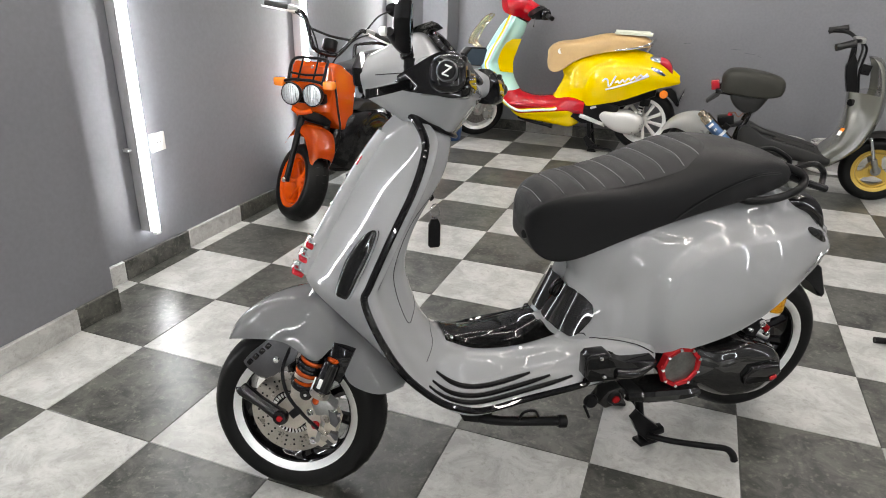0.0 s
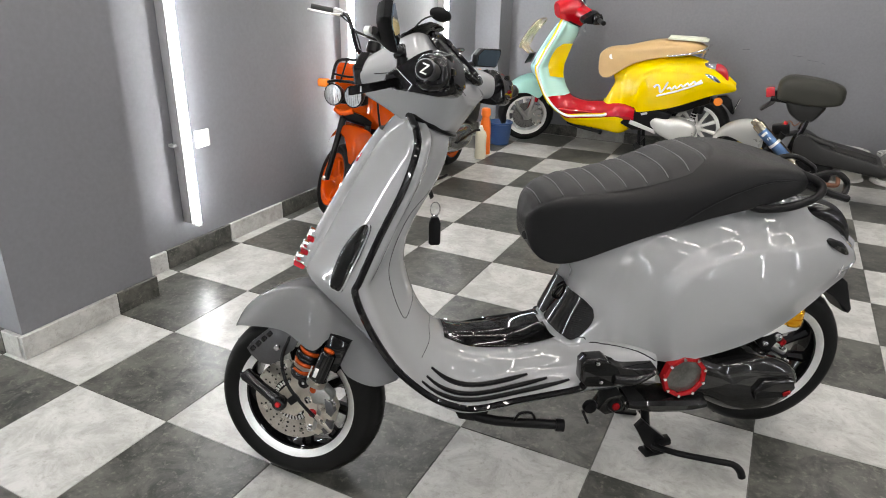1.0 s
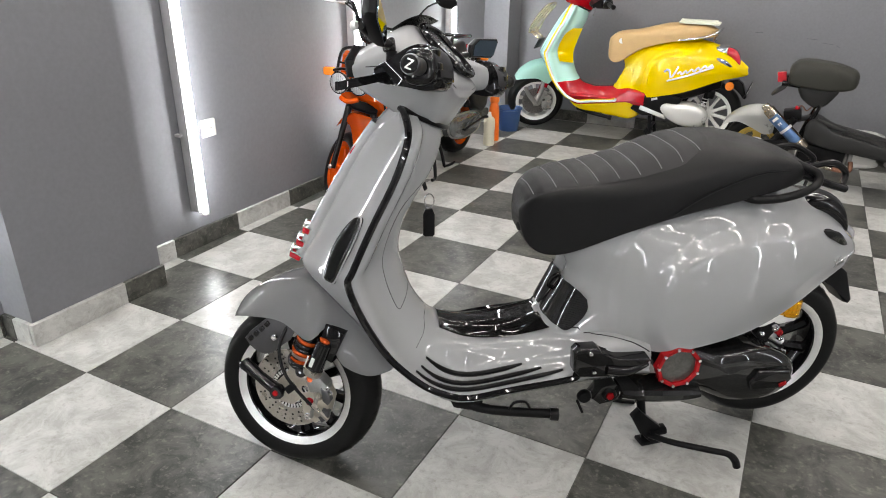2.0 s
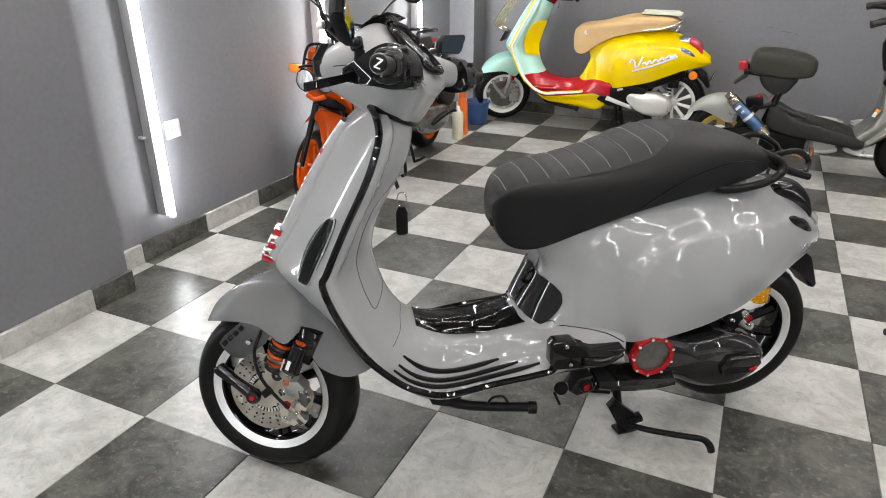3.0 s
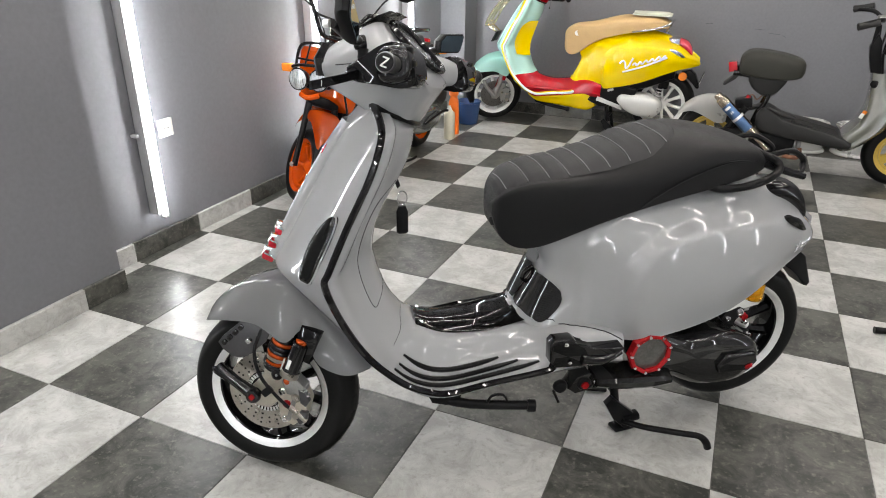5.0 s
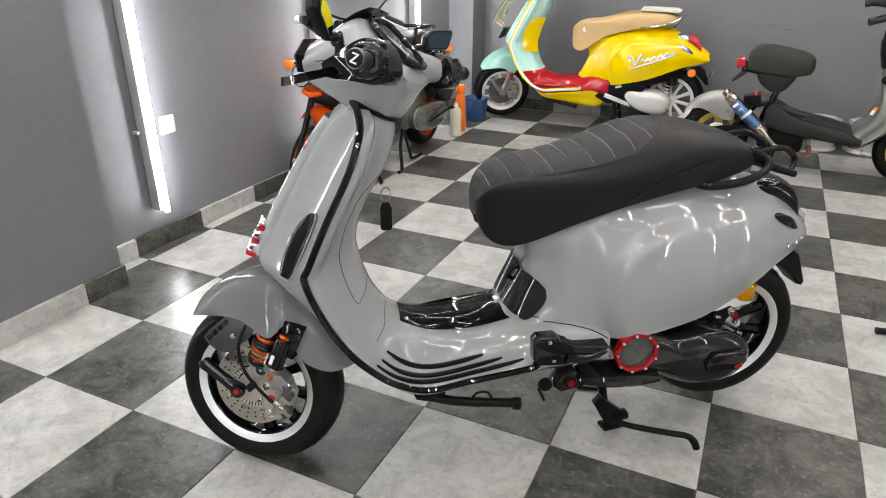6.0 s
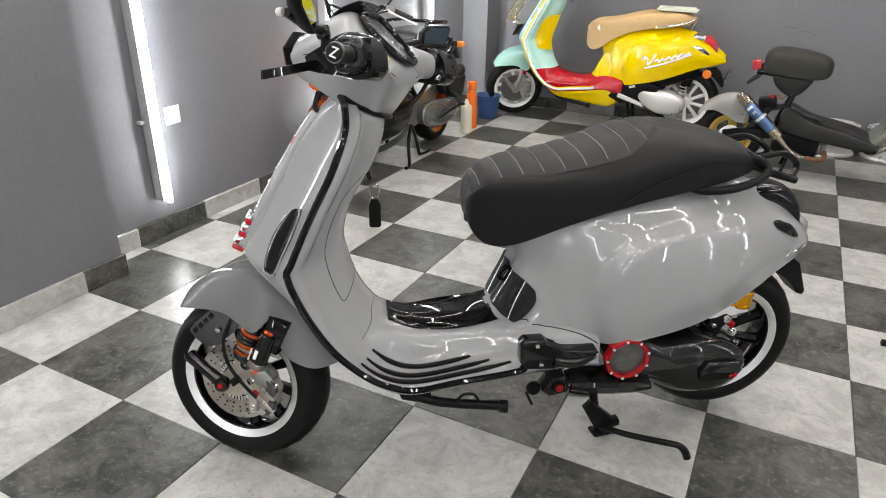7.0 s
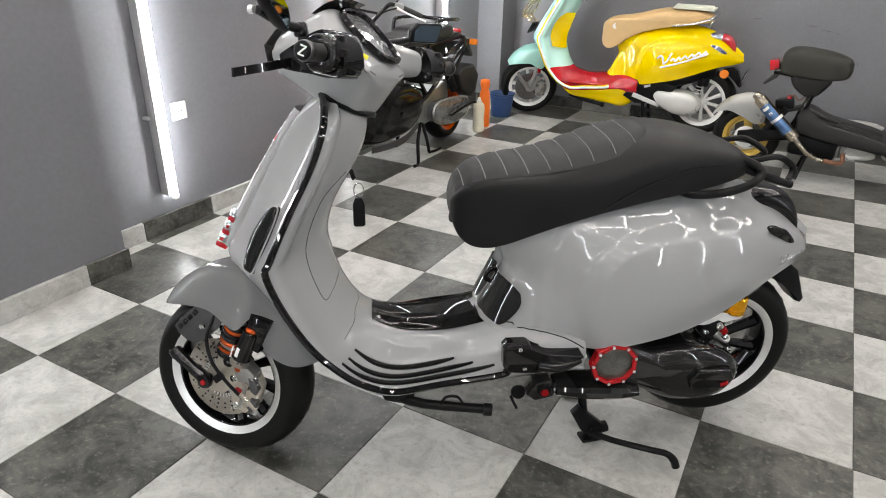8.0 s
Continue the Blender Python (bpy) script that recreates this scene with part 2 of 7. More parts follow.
def lathe(bm, prof, at=(0, 0, 0), axis=(0, 1, 0), seg=40, closed=False):
    """Turns a profile of (radius, along) round an axis through at."""
    q = Vector((0, 0, 1)).rotation_difference(Vector(axis))
    rings = []
    for i in range(seg + 1):
        a = 2 * math.pi * (i % seg) / seg
        rings.append([Vector(at) + q @ Vector((r * math.cos(a), r * math.sin(a), h)) for r, h in prof])
    vs = [[bm.verts.new(p) for p in ring] for ring in rings[:-1]]
    vs.append(vs[0])
    n = len(prof)
    for a, b in zip(vs, vs[1:]):
        for i in range(n if closed else n - 1):
            bm.faces.new((a[i], b[i], b[(i + 1) % n], a[(i + 1) % n]))
    bmesh.ops.remove_doubles(bm, verts=bm.verts, dist=1e-6)
    return bm


def prism(bm, poly, y0, y1, bevel=0.0, seg=2):
    """A plate from an outline in (x, z), between two y."""
    lo, hi = [bm.verts.new((x, y0, z)) for x, z in poly], [bm.verts.new((x, y1, z)) for x, z in poly]
    n = len(poly)
    made = [bm.faces.new(lo[::-1]), bm.faces.new(hi)]
    for i in range(n):
        made.append(bm.faces.new((lo[i], lo[(i + 1) % n], hi[(i + 1) % n], hi[i])))
    if bevel:
        edges = {e for f in made[:2] for e in f.edges}
        bmesh.ops.bevel(bm, geom=list(edges), offset=bevel, segments=seg, profile=0.5, affect="EDGES")
    return bm


def box(bm, size, m=None, bevel=0.0, seg=2):
    """A box of that size at the pose m, with rounded edges."""
    made = bmesh.ops.create_cube(bm, size=1)["verts"]
    bmesh.ops.transform(bm, matrix=(m or Matrix()) @ Matrix.Diagonal((*size, 1)), verts=made)
    if bevel:
        edges = list({e for v in made for e in v.link_edges})
        bmesh.ops.bevel(bm, geom=edges, offset=bevel, segments=seg, profile=0.5, affect="EDGES")
    return bm


def ball(bm, at, r, scale=(1, 1, 1), u=16, v=10, m=None):
    made = bmesh.ops.create_uvsphere(bm, u_segments=u, v_segments=v, radius=r)["verts"]
    bmesh.ops.transform(bm, matrix=Matrix.Translation(at) @ (m or Matrix()) @ Matrix.Diagonal((*scale, 1)), verts=made)
    return bm


def blade(bm, pts, width, thick, side=(0, 1, 0)):
    """A flat bar along places, width across side."""
    p = np.array(pts, float)
    s = np.array(side, float)
    rings = []
    for i in range(len(p)):
        t = p[min(i + 1, len(p) - 1)] - p[max(i - 1, 0)]
        n = np.cross(t, s)
        n = n / np.linalg.norm(n)
        rings.append([p[i] + s * width / 2 + n * thick / 2, p[i] - s * width / 2 + n * thick / 2, p[i] - s * width / 2 - n * thick / 2, p[i] + s * width / 2 - n * thick / 2])
    return grid(bm, rings, True, (True, True))


def part(name, bm, mat, parent=None, label="", sharp=38, m=None):
    """Links a bmesh as one mesh object, under a thing or a part."""
    if m:
        bm.transform(m)
    bmesh.ops.recalc_face_normals(bm, faces=bm.faces)
    mid = sum((v.co for v in bm.verts), Vector()) / max(1, len(bm.verts))
    if any(e.is_boundary for e in bm.edges):
        turned = sum(f.calc_area() * f.normal.dot(f.calc_center_median() - mid) for f in bm.faces) < 0
    else:
        turned = bm.calc_volume(signed=True) < 0
    if turned:
        bmesh.ops.reverse_faces(bm, faces=bm.faces)
    me = bpy.data.meshes.new(name)
    bm.to_mesh(me)
    bm.free()
    me.materials.append(mat)
    for p in me.polygons:
        p.use_smooth = True
    me.set_sharp_from_angle(angle=radians(sharp))
    ob = new(name, me)
    ob.parent = parent
    if label:
        ob["label"] = label
    return ob


def drape(ob, pts, side, lift=0.003, axis="y"):
    """Places on a part's skin under points (x, z) seen from one side, lifted off it."""
    bpy.context.view_layer.update()
    out = []
    for x, z in pts:
        hit, co, n, _ = ob.ray_cast(Vector((x, side * 1.0, z)), Vector((0, -side, 0)))
        if hit:
            n = n if n.y * side > 0 else -n
            out.append(co + n * lift)
    return out


def inlay(name, ob, pts, side, mat, parent, label="", lift=0.003, depth=0.012, smooth=3):
    """A flush-set lens or panel whose outline follows a skin."""
    ring = drape(ob, spline(pts, smooth, True), side, lift)
    mid = sum(ring, Vector()) / len(ring)
    mid = drape(ob, [(mid.x, mid.z)], side, lift + 0.006)[0]
    b = B()
    half = [r.lerp(mid, 0.5) for r in ring]
    half = drape(ob, [(v.x, v.z) for v in half], side, lift + 0.0045)
    low = [r + Vector((0, -side * depth, 0)) for r in ring]
    grid(b, [low, ring, half, [h.lerp(mid, 0.8) for h in half]], True, (False, True))
    return part(name, b, mat, parent, label, 40)


def thing(name, label, category, m=None, group=""):
    ob = new(name)
    ob.empty_display_size = 0.1
    ob.matrix_basis = m or Matrix()
    return tagged(ob, label, category, group)


def B():
    return bmesh.new()


# ---- the room ----
TILE = 0.4
X0, X1, Y0, Y1, TOP = -0.475, 5.2, -3.2, 4.43, 3.0


def slab(name, x0, x1, y0, y1, z0, z1, mat, label="", category="wall", parent=None):
    ob = part(name, box(B(), (x1 - x0, y1 - y0, z1 - z0), Matrix.Translation(((x0 + x1) / 2, (y0 + y1) / 2, (z0 + z1) / 2))), mat, parent)
    if parent is None:
        tagged(ob, label, category, kind="structure")
    return ob


floor = slab("floor", X0 - 0.2, X1 + 0.2, Y0 - 0.2, Y1 + 0.2, -0.15, -0.0025, GROUT, "checkered floor of light and dark stone-look tiles", "floor")
slab("wall_west", X0 - 0.2, X0, Y0 - 0.2, Y1 + 0.2, -0.002, TOP, WALL, "dark grey painted wall with upright light tubes", "wall")
slab("wall_north", X0 - 0.0, X1, Y1, Y1 + 0.2, -0.002, TOP, WALL, "dark grey painted rear wall with scuff marks", "wall")
slab("wall_east", X1, X1 + 0.2, Y0 - 0.2, Y1 + 0.2, -0.002, TOP, WALL, "plain dark grey painted wall", "wall")
slab("wall_south", X0, X1, Y0 - 0.2, Y0, -0.002, TOP, WALL, "plain dark grey painted wall", "wall")
slab("pillar_front", X0 + 0.001, -0.305, 0.03, 0.585, -0.002, TOP - 0.002, WALL, "dark grey painted wall pillar", "pillar")
slab("pillar_corner", X0 + 0.001, -0.255, 4.17, Y1 - 0.001, -0.002, TOP - 0.002, WALL, "dark grey painted corner pillar", "pillar")
slab("ceiling", X0 - 0.2, X1 + 0.2, Y0 - 0.2, Y1 + 0.2, TOP, TOP + 0.1, CEIL, "dark painted ceiling", "ceiling")


# ---- light tubes, skirting, socket ----
def light_tube(m):
    t = thing("tube_light", "lit white upright tube lamp on a dark wall rail", "lamp", m, "tubes along the wall")
    part("rail", box(B(), (0.052, 0.012, TOP - 0.36), Matrix.Translation((0.028, -0.010, 0.185 + (TOP - 0.36) / 2)), 0.002), RAIL, t)
    part("tube", box(B(), (0.022, 0.024, TOP - 0.38), Matrix.Translation((0.066, 0.010, 0.18 + (TOP - 0.38) / 2)), 0.007, 3), LED, t, "glowing white diffuser")
    part("end_cap", box(B(), (0.024, 0.026, 0.010), Matrix.Translation((0.066, 0.010, 0.1745)), 0.003), WPLAST, t)
    for z in (0.55, 1.45, 2.35):
        part("clip", box(B(), (0.032, 0.020, 0.014), Matrix.Translation((0.0165, -0.034, z)), 0.003), RAIL, t)


for y in (-0.36, 0.945, 2.25, 3.49):
    light_tube(pose(X0, y, 0))
for y in (-2.3, -0.5, 1.3):
    light_tube(pose(X1, y, 0, 0, 0, 180))
for x in (0.15, 1.45, 2.75):
    light_tube(pose(x, Y0, 0, 0, 0, 90))

skirting = tagged(new("baseboard"), "stone-look tile skirting, light and dark in turn", "baseboard", kind="structure")


def skirt(x0, y0, x1, y1, dark, h=0.09):
    """One skirting tile; the wall is on its left going from 0 to 1."""
    cx, cy, d = (x0 + x1) / 2, (y0 + y1) / 2, math.hypot(x1 - x0, y1 - y0)
    m = pose(cx, cy, h / 2 - 0.001, 0, 0, math.degrees(math.atan2(y1 - y0, x1 - x0)))
    part("tile", box(B(), (d - 0.003, 0.018, h), m, 0.0025, 1), TILE_D if dark else TILE_W, skirting)


def skirt_run(axis, fixed, lo, hi, first_dark):
    k = math.floor(lo / TILE + 1e-6)
    while k * TILE < hi - 1e-6:
        a, b = max(lo, k * TILE), min(hi, (k + 1) * TILE)
        dark = (k % 2 == 0) == first_dark
        if axis == "y":
            skirt(fixed, a, fixed, b, dark)
        else:
            skirt(a, fixed, b, fixed, dark)
        k += 1


skirt_run("y", X0 + 0.0095, 0.60, 4.16, True)
skirt_run("y", -0.2955, 0.012, 0.594, False)
skirt_run("x", 0.0205, -0.465, -0.306, True)
skirt_run("y", X0 + 0.0095, -3.18, 0.01, True)
skirt_run("x", Y1 - 0.0095, -0.24, 4.38, True)
skirt_run("x", 4.1605, -0.465, -0.256, True)

socket = thing("wall_socket", "white square wall socket with a round well", "socket", pose(X0, 1.095, 0.545))
part("plate", box(B(), (0.012, 0.082, 0.082), Matrix.Translation((0.006, 0, 0)), 0.004, 2), WPLAST, socket)
part("well", lathe(B(), [(0.0, 0.004), (0.016, 0.004), (0.018, 0.006), (0.0205, 0.0075), (0.022, 0.006), (0.022, 0.0)], (0.0085, 0, 0), (1, 0, 0), 28), WPLAST, socket)
for dy in (-0.0095, 0.0095):
    part("hole", lathe(B(), [(0.0, 0.0), (0.003, 0.0), (0.003, -0.002)], (0.0135, dy, 0), (1, 0, 0), 12), SATIN, socket)


# ---- ceiling lights: a honeycomb of bright bars ----
laid = set()


def hex_light(x, y, r):
    t = thing("hexagon_light", "bright white hexagon of lamp bars on the ceiling", "lamp", pose(x, y, TOP - 0.03), "hexagons on the ceiling")
    for k in range(6):
        a, b = (Vector((r * math.cos(radians(60 * (k + q))), r * math.sin(radians(60 * (k + q))), 0)) for q in (0.0, 1.0))
        key = (round((x + (a.x + b.x) / 2) * 20), round((y + (a.y + b.y) / 2) * 20))
        if key not in laid and min(x + a.x, x + b.x) > X0 + 0.03:
            laid.add(key)
            part("bar", box(B(), ((b - a).length * 0.92, 0.024, 0.02), Matrix.Translation((a + b) / 2) @ Matrix.Rotation(math.atan2((b - a).y, (b - a).x), 4, "Z"), 0.004, 1), LEDC, t)


for i in range(4):
    for j in range(5):
        hex_light(-0.02 + i * 1.2, -2.5 + (j + (0.5 if i % 2 else 0)) * 1.3856, 0.8)


# ---- scooter of the classic steel kind ----
def tyre_profile(r, w):
    rim = r - 0.07
    half = [(rim, 0.40 * w), (rim + 0.008, 0.46 * w), (rim + 0.03, 0.505 * w), (rim + 0.048, 0.47 * w), (rim + 0.062, 0.30 * w), (r - 0.001, 0.12 * w)]
    pts = [(a, -b) for a, b in half] + [(r, 0)] + half[::-1]
    return [tuple(p) for p in spline(pts, 3)] + [(rim - 0.004, 0.36 * w), (rim - 0.004, -0.36 * w)]


def wheel(parent, at, r, w, lip, barrel, spoke, n, m=None, face=1, stripe=None):
    """Tyre, rim and hub round the y axis; face: the side that shows."""
    at = Vector(at)
    t = part("tyre", lathe(B(), tyre_profile(r, w), at, (0, 1, 0), 64, True), RUBBER, parent, "black road tyre", 50, m)
    g = B()
    for k in range(30):
        a = 2 * math.pi * k / 30
        for s in (-1, 1):
            q = [at + Vector(((r + 0.0012 - 0.02 * f * f) * math.cos(a + s * 0.06 * f), s * f * w * 0.40, (r + 0.0012 - 0.02 * f * f) * math.sin(a + s * 0.06 * f))) for f in (0.25, 0.5, 0.75, 0.95)]
            tube(g, q, 0.0016, 4)
    tagged(part("tread_cut", g, SATIN, t, "", 38, m), kind="stuff")
    rim = r - 0.066
    part("rim", lathe(B(), [(rim - 0.004, -0.42 * w), (rim + 0.001, -0.44 * w), (rim - 0.002, -0.38 * w), (rim - 0.018, -0.36 * w), (rim - 0.026, -0.2 * w), (rim - 0.026, 0.2 * w), (rim - 0.020, 0.36 * w), (rim - 0.006, 0.40 * w), (rim + 0.001, 0.44 * w), (rim + 0.006, 0.40 * w), (rim + 0.002, 0.0), (rim + 0.004, -0.38 * w)], at, (0, 1, 0), 64, True), barrel, parent, "", 50, m)
    part("rim_lip", lathe(B(), [(rim - 0.016, face * 0.385 * w), (rim - 0.013, face * 0.40 * w), (rim - 0.002, face * 0.445 * w), (rim + 0.003, face * 0.455 * w), (rim + 0.003, face * 0.43 * w), (rim - 0.015, face * 0.37 * w)], at, (0, 1, 0), 64, True), lip, parent, "bright rim lip", 50, m)
    for k in range(n):
        a = 2 * math.pi * (k + 0.3) / n
        b = B()
        c, s = math.cos(a), math.sin(a)
        rows = []
        for f, wd in ((0.03, 0.013), (0.075, 0.010), (rim - 0.022, 0.014)):
            cx, cz = at.x + c * f, at.z + s * f
            y = at.y + face * (0.012 + 0.012 * f / rim)
            rows.append([(cx - s * wd, y, cz + c * wd), (cx, y + face * 0.006, cz), (cx + s * wd, y, cz - c * wd), (cx + s * wd, y - face * 0.016, cz - c * wd), (cx - s * wd, y - face * 0.016, cz + c * wd)])
        grid(b, rows, True, (True, True))
        part("spoke", b, spoke, parent, "", 38, m)
    part("hub", lathe(B(), [(0.0, 0.03), (0.018, 0.03), (0.03, 0.022), (0.042, 0.012), (0.045, -0.03), (0.0, -0.03)], at, (0, face, 0), 32), spoke, parent, "", 38, m)


def shield_ring(f, e, r, w1=0.065):
    """Half a cross-section of the leg shield: front ridge, shoulder, edge, hollow back, knee-side bulge."""
    (fx, fz), (ex, ey, ez), (rx, rz) = f, e, r
    mid = lambda a, b, s: a + (b - a) * s
    return mirrored([
        (fx, 0, fz), (fx - 0.004, w1 * 0.7, fz), (mid(fx, ex, 0.22), max(w1, ey * 0.45), mid(fz, ez, 0.25)), (mid(fx, ex, 0.6), ey * 0.78, mid(fz, ez, 0.6)), (ex + 0.008, ey * 0.985, ez),
        (ex - 0.012, ey, ez), (ex - 0.03, ey * 0.93, ez), (mid(ex, rx, 0.42), ey * 0.68, mid(ez, rz, 0.45)), (mid(ex, rx, 0.85), ey * 0.42, mid(ez, rz, 0.85)), (rx, 0, rz)])


def floor_ring(f, e, r, s=0.0):
    """Half a cross-section of the floor: belly, edge, flat foot rest, raised middle."""
    (fx, fz), (ex, ey, ez), (rx, rz) = f, e, r
    mid = lambda a, b, k: a + (b - a) * k
    return mirrored([
        (fx, 0, fz), (fx, 0.06, fz + 0.001), (fx, 0.125, fz + 0.006), (ex, ey * 0.955, ez - 0.022), (ex, ey * 0.995, ez - 0.008),
        (ex, ey * 0.985, ez + 0.002), (ex, 0.170 + 0.018 * s, ez + 0.004 + 0.050 * s), (mid(ex, rx, 0.35), 0.124 + 0.046 * s, mid(ez, rz, 0.20) + 0.060 * s), (mid(ex, rx, 0.8), 0.080 + 0.035 * s, rz - 0.012 + 0.012 * s), (rx, 0, rz)])


def front_rings():
    """The shield's rings and the floor's, with a soft change of section between them."""
    a = [np.array(shield_ring(*r)) for r in SHIELD]
    b = [np.array(floor_ring(*r)) for r in FLOOR]
    soft = [np.array(shield_ring(*SHIELD[k])) * (1 - f) + np.array(floor_ring(*SHIELD[k])) * f for k, f in ((7, 0.08), (8, 0.35), (9, 0.75))]
    rings = a[:7] + soft + b[1:]
    dense = [fair(r, 6, True) for r in rings]
    cols = [fair([row[i] for row in dense], 6) for i in range(len(dense[0]))]
    return [[c[j] for c in cols] for j in range(len(cols[0]))]


SHIELD = [  # front ridge (x, z), left edge (x, y, z), back ridge (x, z), from the top down
    ((-0.268, 0.968), (-0.285, 0.075, 0.968), (-0.330, 0.966)),
    ((-0.238, 0.945), (-0.292, 0.135, 0.950), (-0.372, 0.945)),
    ((-0.205, 0.905), (-0.285, 0.162, 0.915), (-0.378, 0.905)),
    ((-0.160, 0.835), (-0.257, 0.180, 0.845), (-0.358, 0.830)),
    ((-0.108, 0.740), (-0.206, 0.194, 0.748), (-0.300, 0.735)),
    ((-0.052, 0.640), (-0.160, 0.200, 0.648), (-0.274, 0.645)),
    ((-0.034, 0.590), (-0.148, 0.202, 0.610), (-0.279, 0.585)),
    ((-0.100, 0.505), (-0.182, 0.202, 0.512), (-0.305, 0.495)),
    ((-0.190, 0.410), (-0.238, 0.203, 0.412), (-0.355, 0.420)),
    ((-0.280, 0.320), (-0.308, 0.204, 0.338), (-0.395, 0.398))]
FLOOR = [
    ((-0.275, 0.325), (-0.300, 0.204, 0.352), (-0.395, 0.405)),
    ((-0.345, 0.268), (-0.362, 0.205, 0.303), (-0.440, 0.386)),
    ((-0.430, 0.238), (-0.430, 0.206, 0.285), (-0.490, 0.380)),
    ((-0.540, 0.228), (-0.540, 0.205, 0.300), (-0.560, 0.384)),
    ((-0.690, 0.240), (-0.690, 0.203, 0.318), (-0.650, 0.400), 0.3),
    ((-0.800, 0.246), (-0.800, 0.198, 0.336), (-0.770, 0.412), 0.85),
    ((-0.880, 0.262), (-0.905, 0.190, 0.325), (-0.900, 0.395), 0.8)]
BODY = [  # lower edge, widest place, upper edge (x, y, z), from the throat to the tail
    ((-0.640, 0.0006, 0.385), (-0.718, 0.0006, 0.540), (-0.692, 0.0006, 0.645)),
    ((-0.645, 0.070, 0.385), (-0.710, 0.064, 0.540), (-0.690, 0.070, 0.648)),
    ((-0.715, 0.122, 0.395), (-0.764, 0.112, 0.535), (-0.740, 0.105, 0.670)),
    ((-0.800, 0.160, 0.395), (-0.832, 0.165, 0.530), (-0.820, 0.125, 0.698)),
    ((-0.895, 0.184, 0.363), (-0.930, 0.204, 0.515), (-0.925, 0.132, 0.724)),
    ((-1.010, 0.198, 0.385), (-1.060, 0.222, 0.525), (-1.060, 0.128, 0.746)),
    ((-1.157, 0.194, 0.421), (-1.190, 0.216, 0.545), (-1.190, 0.115, 0.750)),
    ((-1.300, 0.158, 0.476), (-1.320, 0.170, 0.572), (-1.310, 0.082, 0.726)),
    ((-1.405, 0.112, 0.515), (-1.425, 0.116, 0.578), (-1.410, 0.052, 0.682)),
    ((-1.495, 0.064, 0.535), (-1.510, 0.064, 0.562), (-1.498, 0.030, 0.620)),
    ((-1.548, 0.008, 0.545), (-1.555, 0.008, 0.556), (-1.548, 0.006, 0.580))]
SEAT = [  # x, top middle, shoulder half width and height, foot half width and height
    (-0.572, 0.722, 0.040, 0.716, 0.040, 0.690),
    (-0.585, 0.755, 0.070, 0.738, 0.068, 0.645),
    (-0.620, 0.785, 0.098, 0.762, 0.092, 0.618),
    (-0.680, 0.802, 0.116, 0.776, 0.112, 0.622),
    (-0.760, 0.812, 0.130, 0.782, 0.128, 0.655),
    (-0.850, 0.834, 0.142, 0.790, 0.142, 0.692),
    (-0.940, 0.868, 0.152, 0.806, 0.152, 0.722),
    (-1.030, 0.889, 0.156, 0.836, 0.156, 0.746),
    (-1.130, 0.886, 0.150, 0.848, 0.150, 0.764),
    (-1.230, 0.862, 0.128, 0.834, 0.128, 0.780),
    (-1.295, 0.832, 0.085, 0.815, 0.085, 0.788),
    (-1.318, 0.812, 0.035, 0.806, 0.035, 0.795)]


def body_ring(row):
    b, w, t = (np.array(p) for p in row)
    low = b + (w - b) * 0.5
    low[1] = b[1] + (w[1] - b[1]) * 0.72
    mid = w + (t - w) * 0.40
    mid[1] = t[1] + (w[1] - t[1]) * 0.925
    up = w + (t - w) * 0.72
    up[1] = t[1] + (w[1] - t[1]) * 0.63
    under = (b[0], b[1] * 0.9, b[2] + 0.012)
    return mirrored([(t[0], 0, t[2] + 0.022), (t[0], t[1] * 0.6, t[2] + 0.016), tuple(t), tuple(up), tuple(mid), tuple(w), tuple(low), tuple(b), under, (b[0], 0, b[2] + 0.03)])


def cowl(bm):
    """Draws the skin in round the raised side cowl, which keeps its width, and again ahead of the panel's crease."""
    ease = lambda f: min(1.0, max(0.0, f)) ** 2 * (3 - 2 * min(1.0, max(0.0, f)))
    for v in bm.verts:
        dx, dz = v.co.x + 1.16, max(0.0, v.co.z - 0.50)
        below = max(0.0, 0.50 - v.co.z) if dx > 0 else 0.0
        d = ((abs(dx) / (0.264 if dx > 0 else 0.42)) ** 2.4 + (dz / 0.182 + below / 0.21) ** 2.4) ** (1 / 2.4)
        e = ((abs(dx) / (0.372 if dx > 0 else 0.60)) ** 2.6 + (dz / 0.262) ** 2.6) ** (1 / 2.6)
        fade = min(1.0, max(0.0, (-0.70 - v.co.x) / 0.12)) * min(1.0, abs(v.co.y) / 0.10)
        drop = 0.017 * ease((d - 0.91) / 0.19) + 0.010 * ease((d - 0.95) / 0.40) - 0.004 * ease((d - 1.05) / 0.25) + 0.006 * ease((e - 0.97) / 0.06)
        v.co.y -= math.copysign(drop * fade, v.co.y)
    return bm


def seat_ring(s, lift=0.0):
    x, zt, ws, zs, wb, zb = s
    return mirrored([(x, 0, zt + lift), (x, ws * 0.5, zt - 0.004 + lift), (x, ws * 0.84, zs + (zt - zs) * 0.55 + lift), (x, ws, zs), (x, wb * 1.02, (zs + zb) / 2), (x, wb, zb + 0.012), (x, wb * 0.86, zb), (x, 0, zb)])


def interp_seat(x):
    a = np.array(SEAT)
    return [x] + [float(np.interp(-x, -a[:, 0], a[:, k])) for k in range(1, 6)]


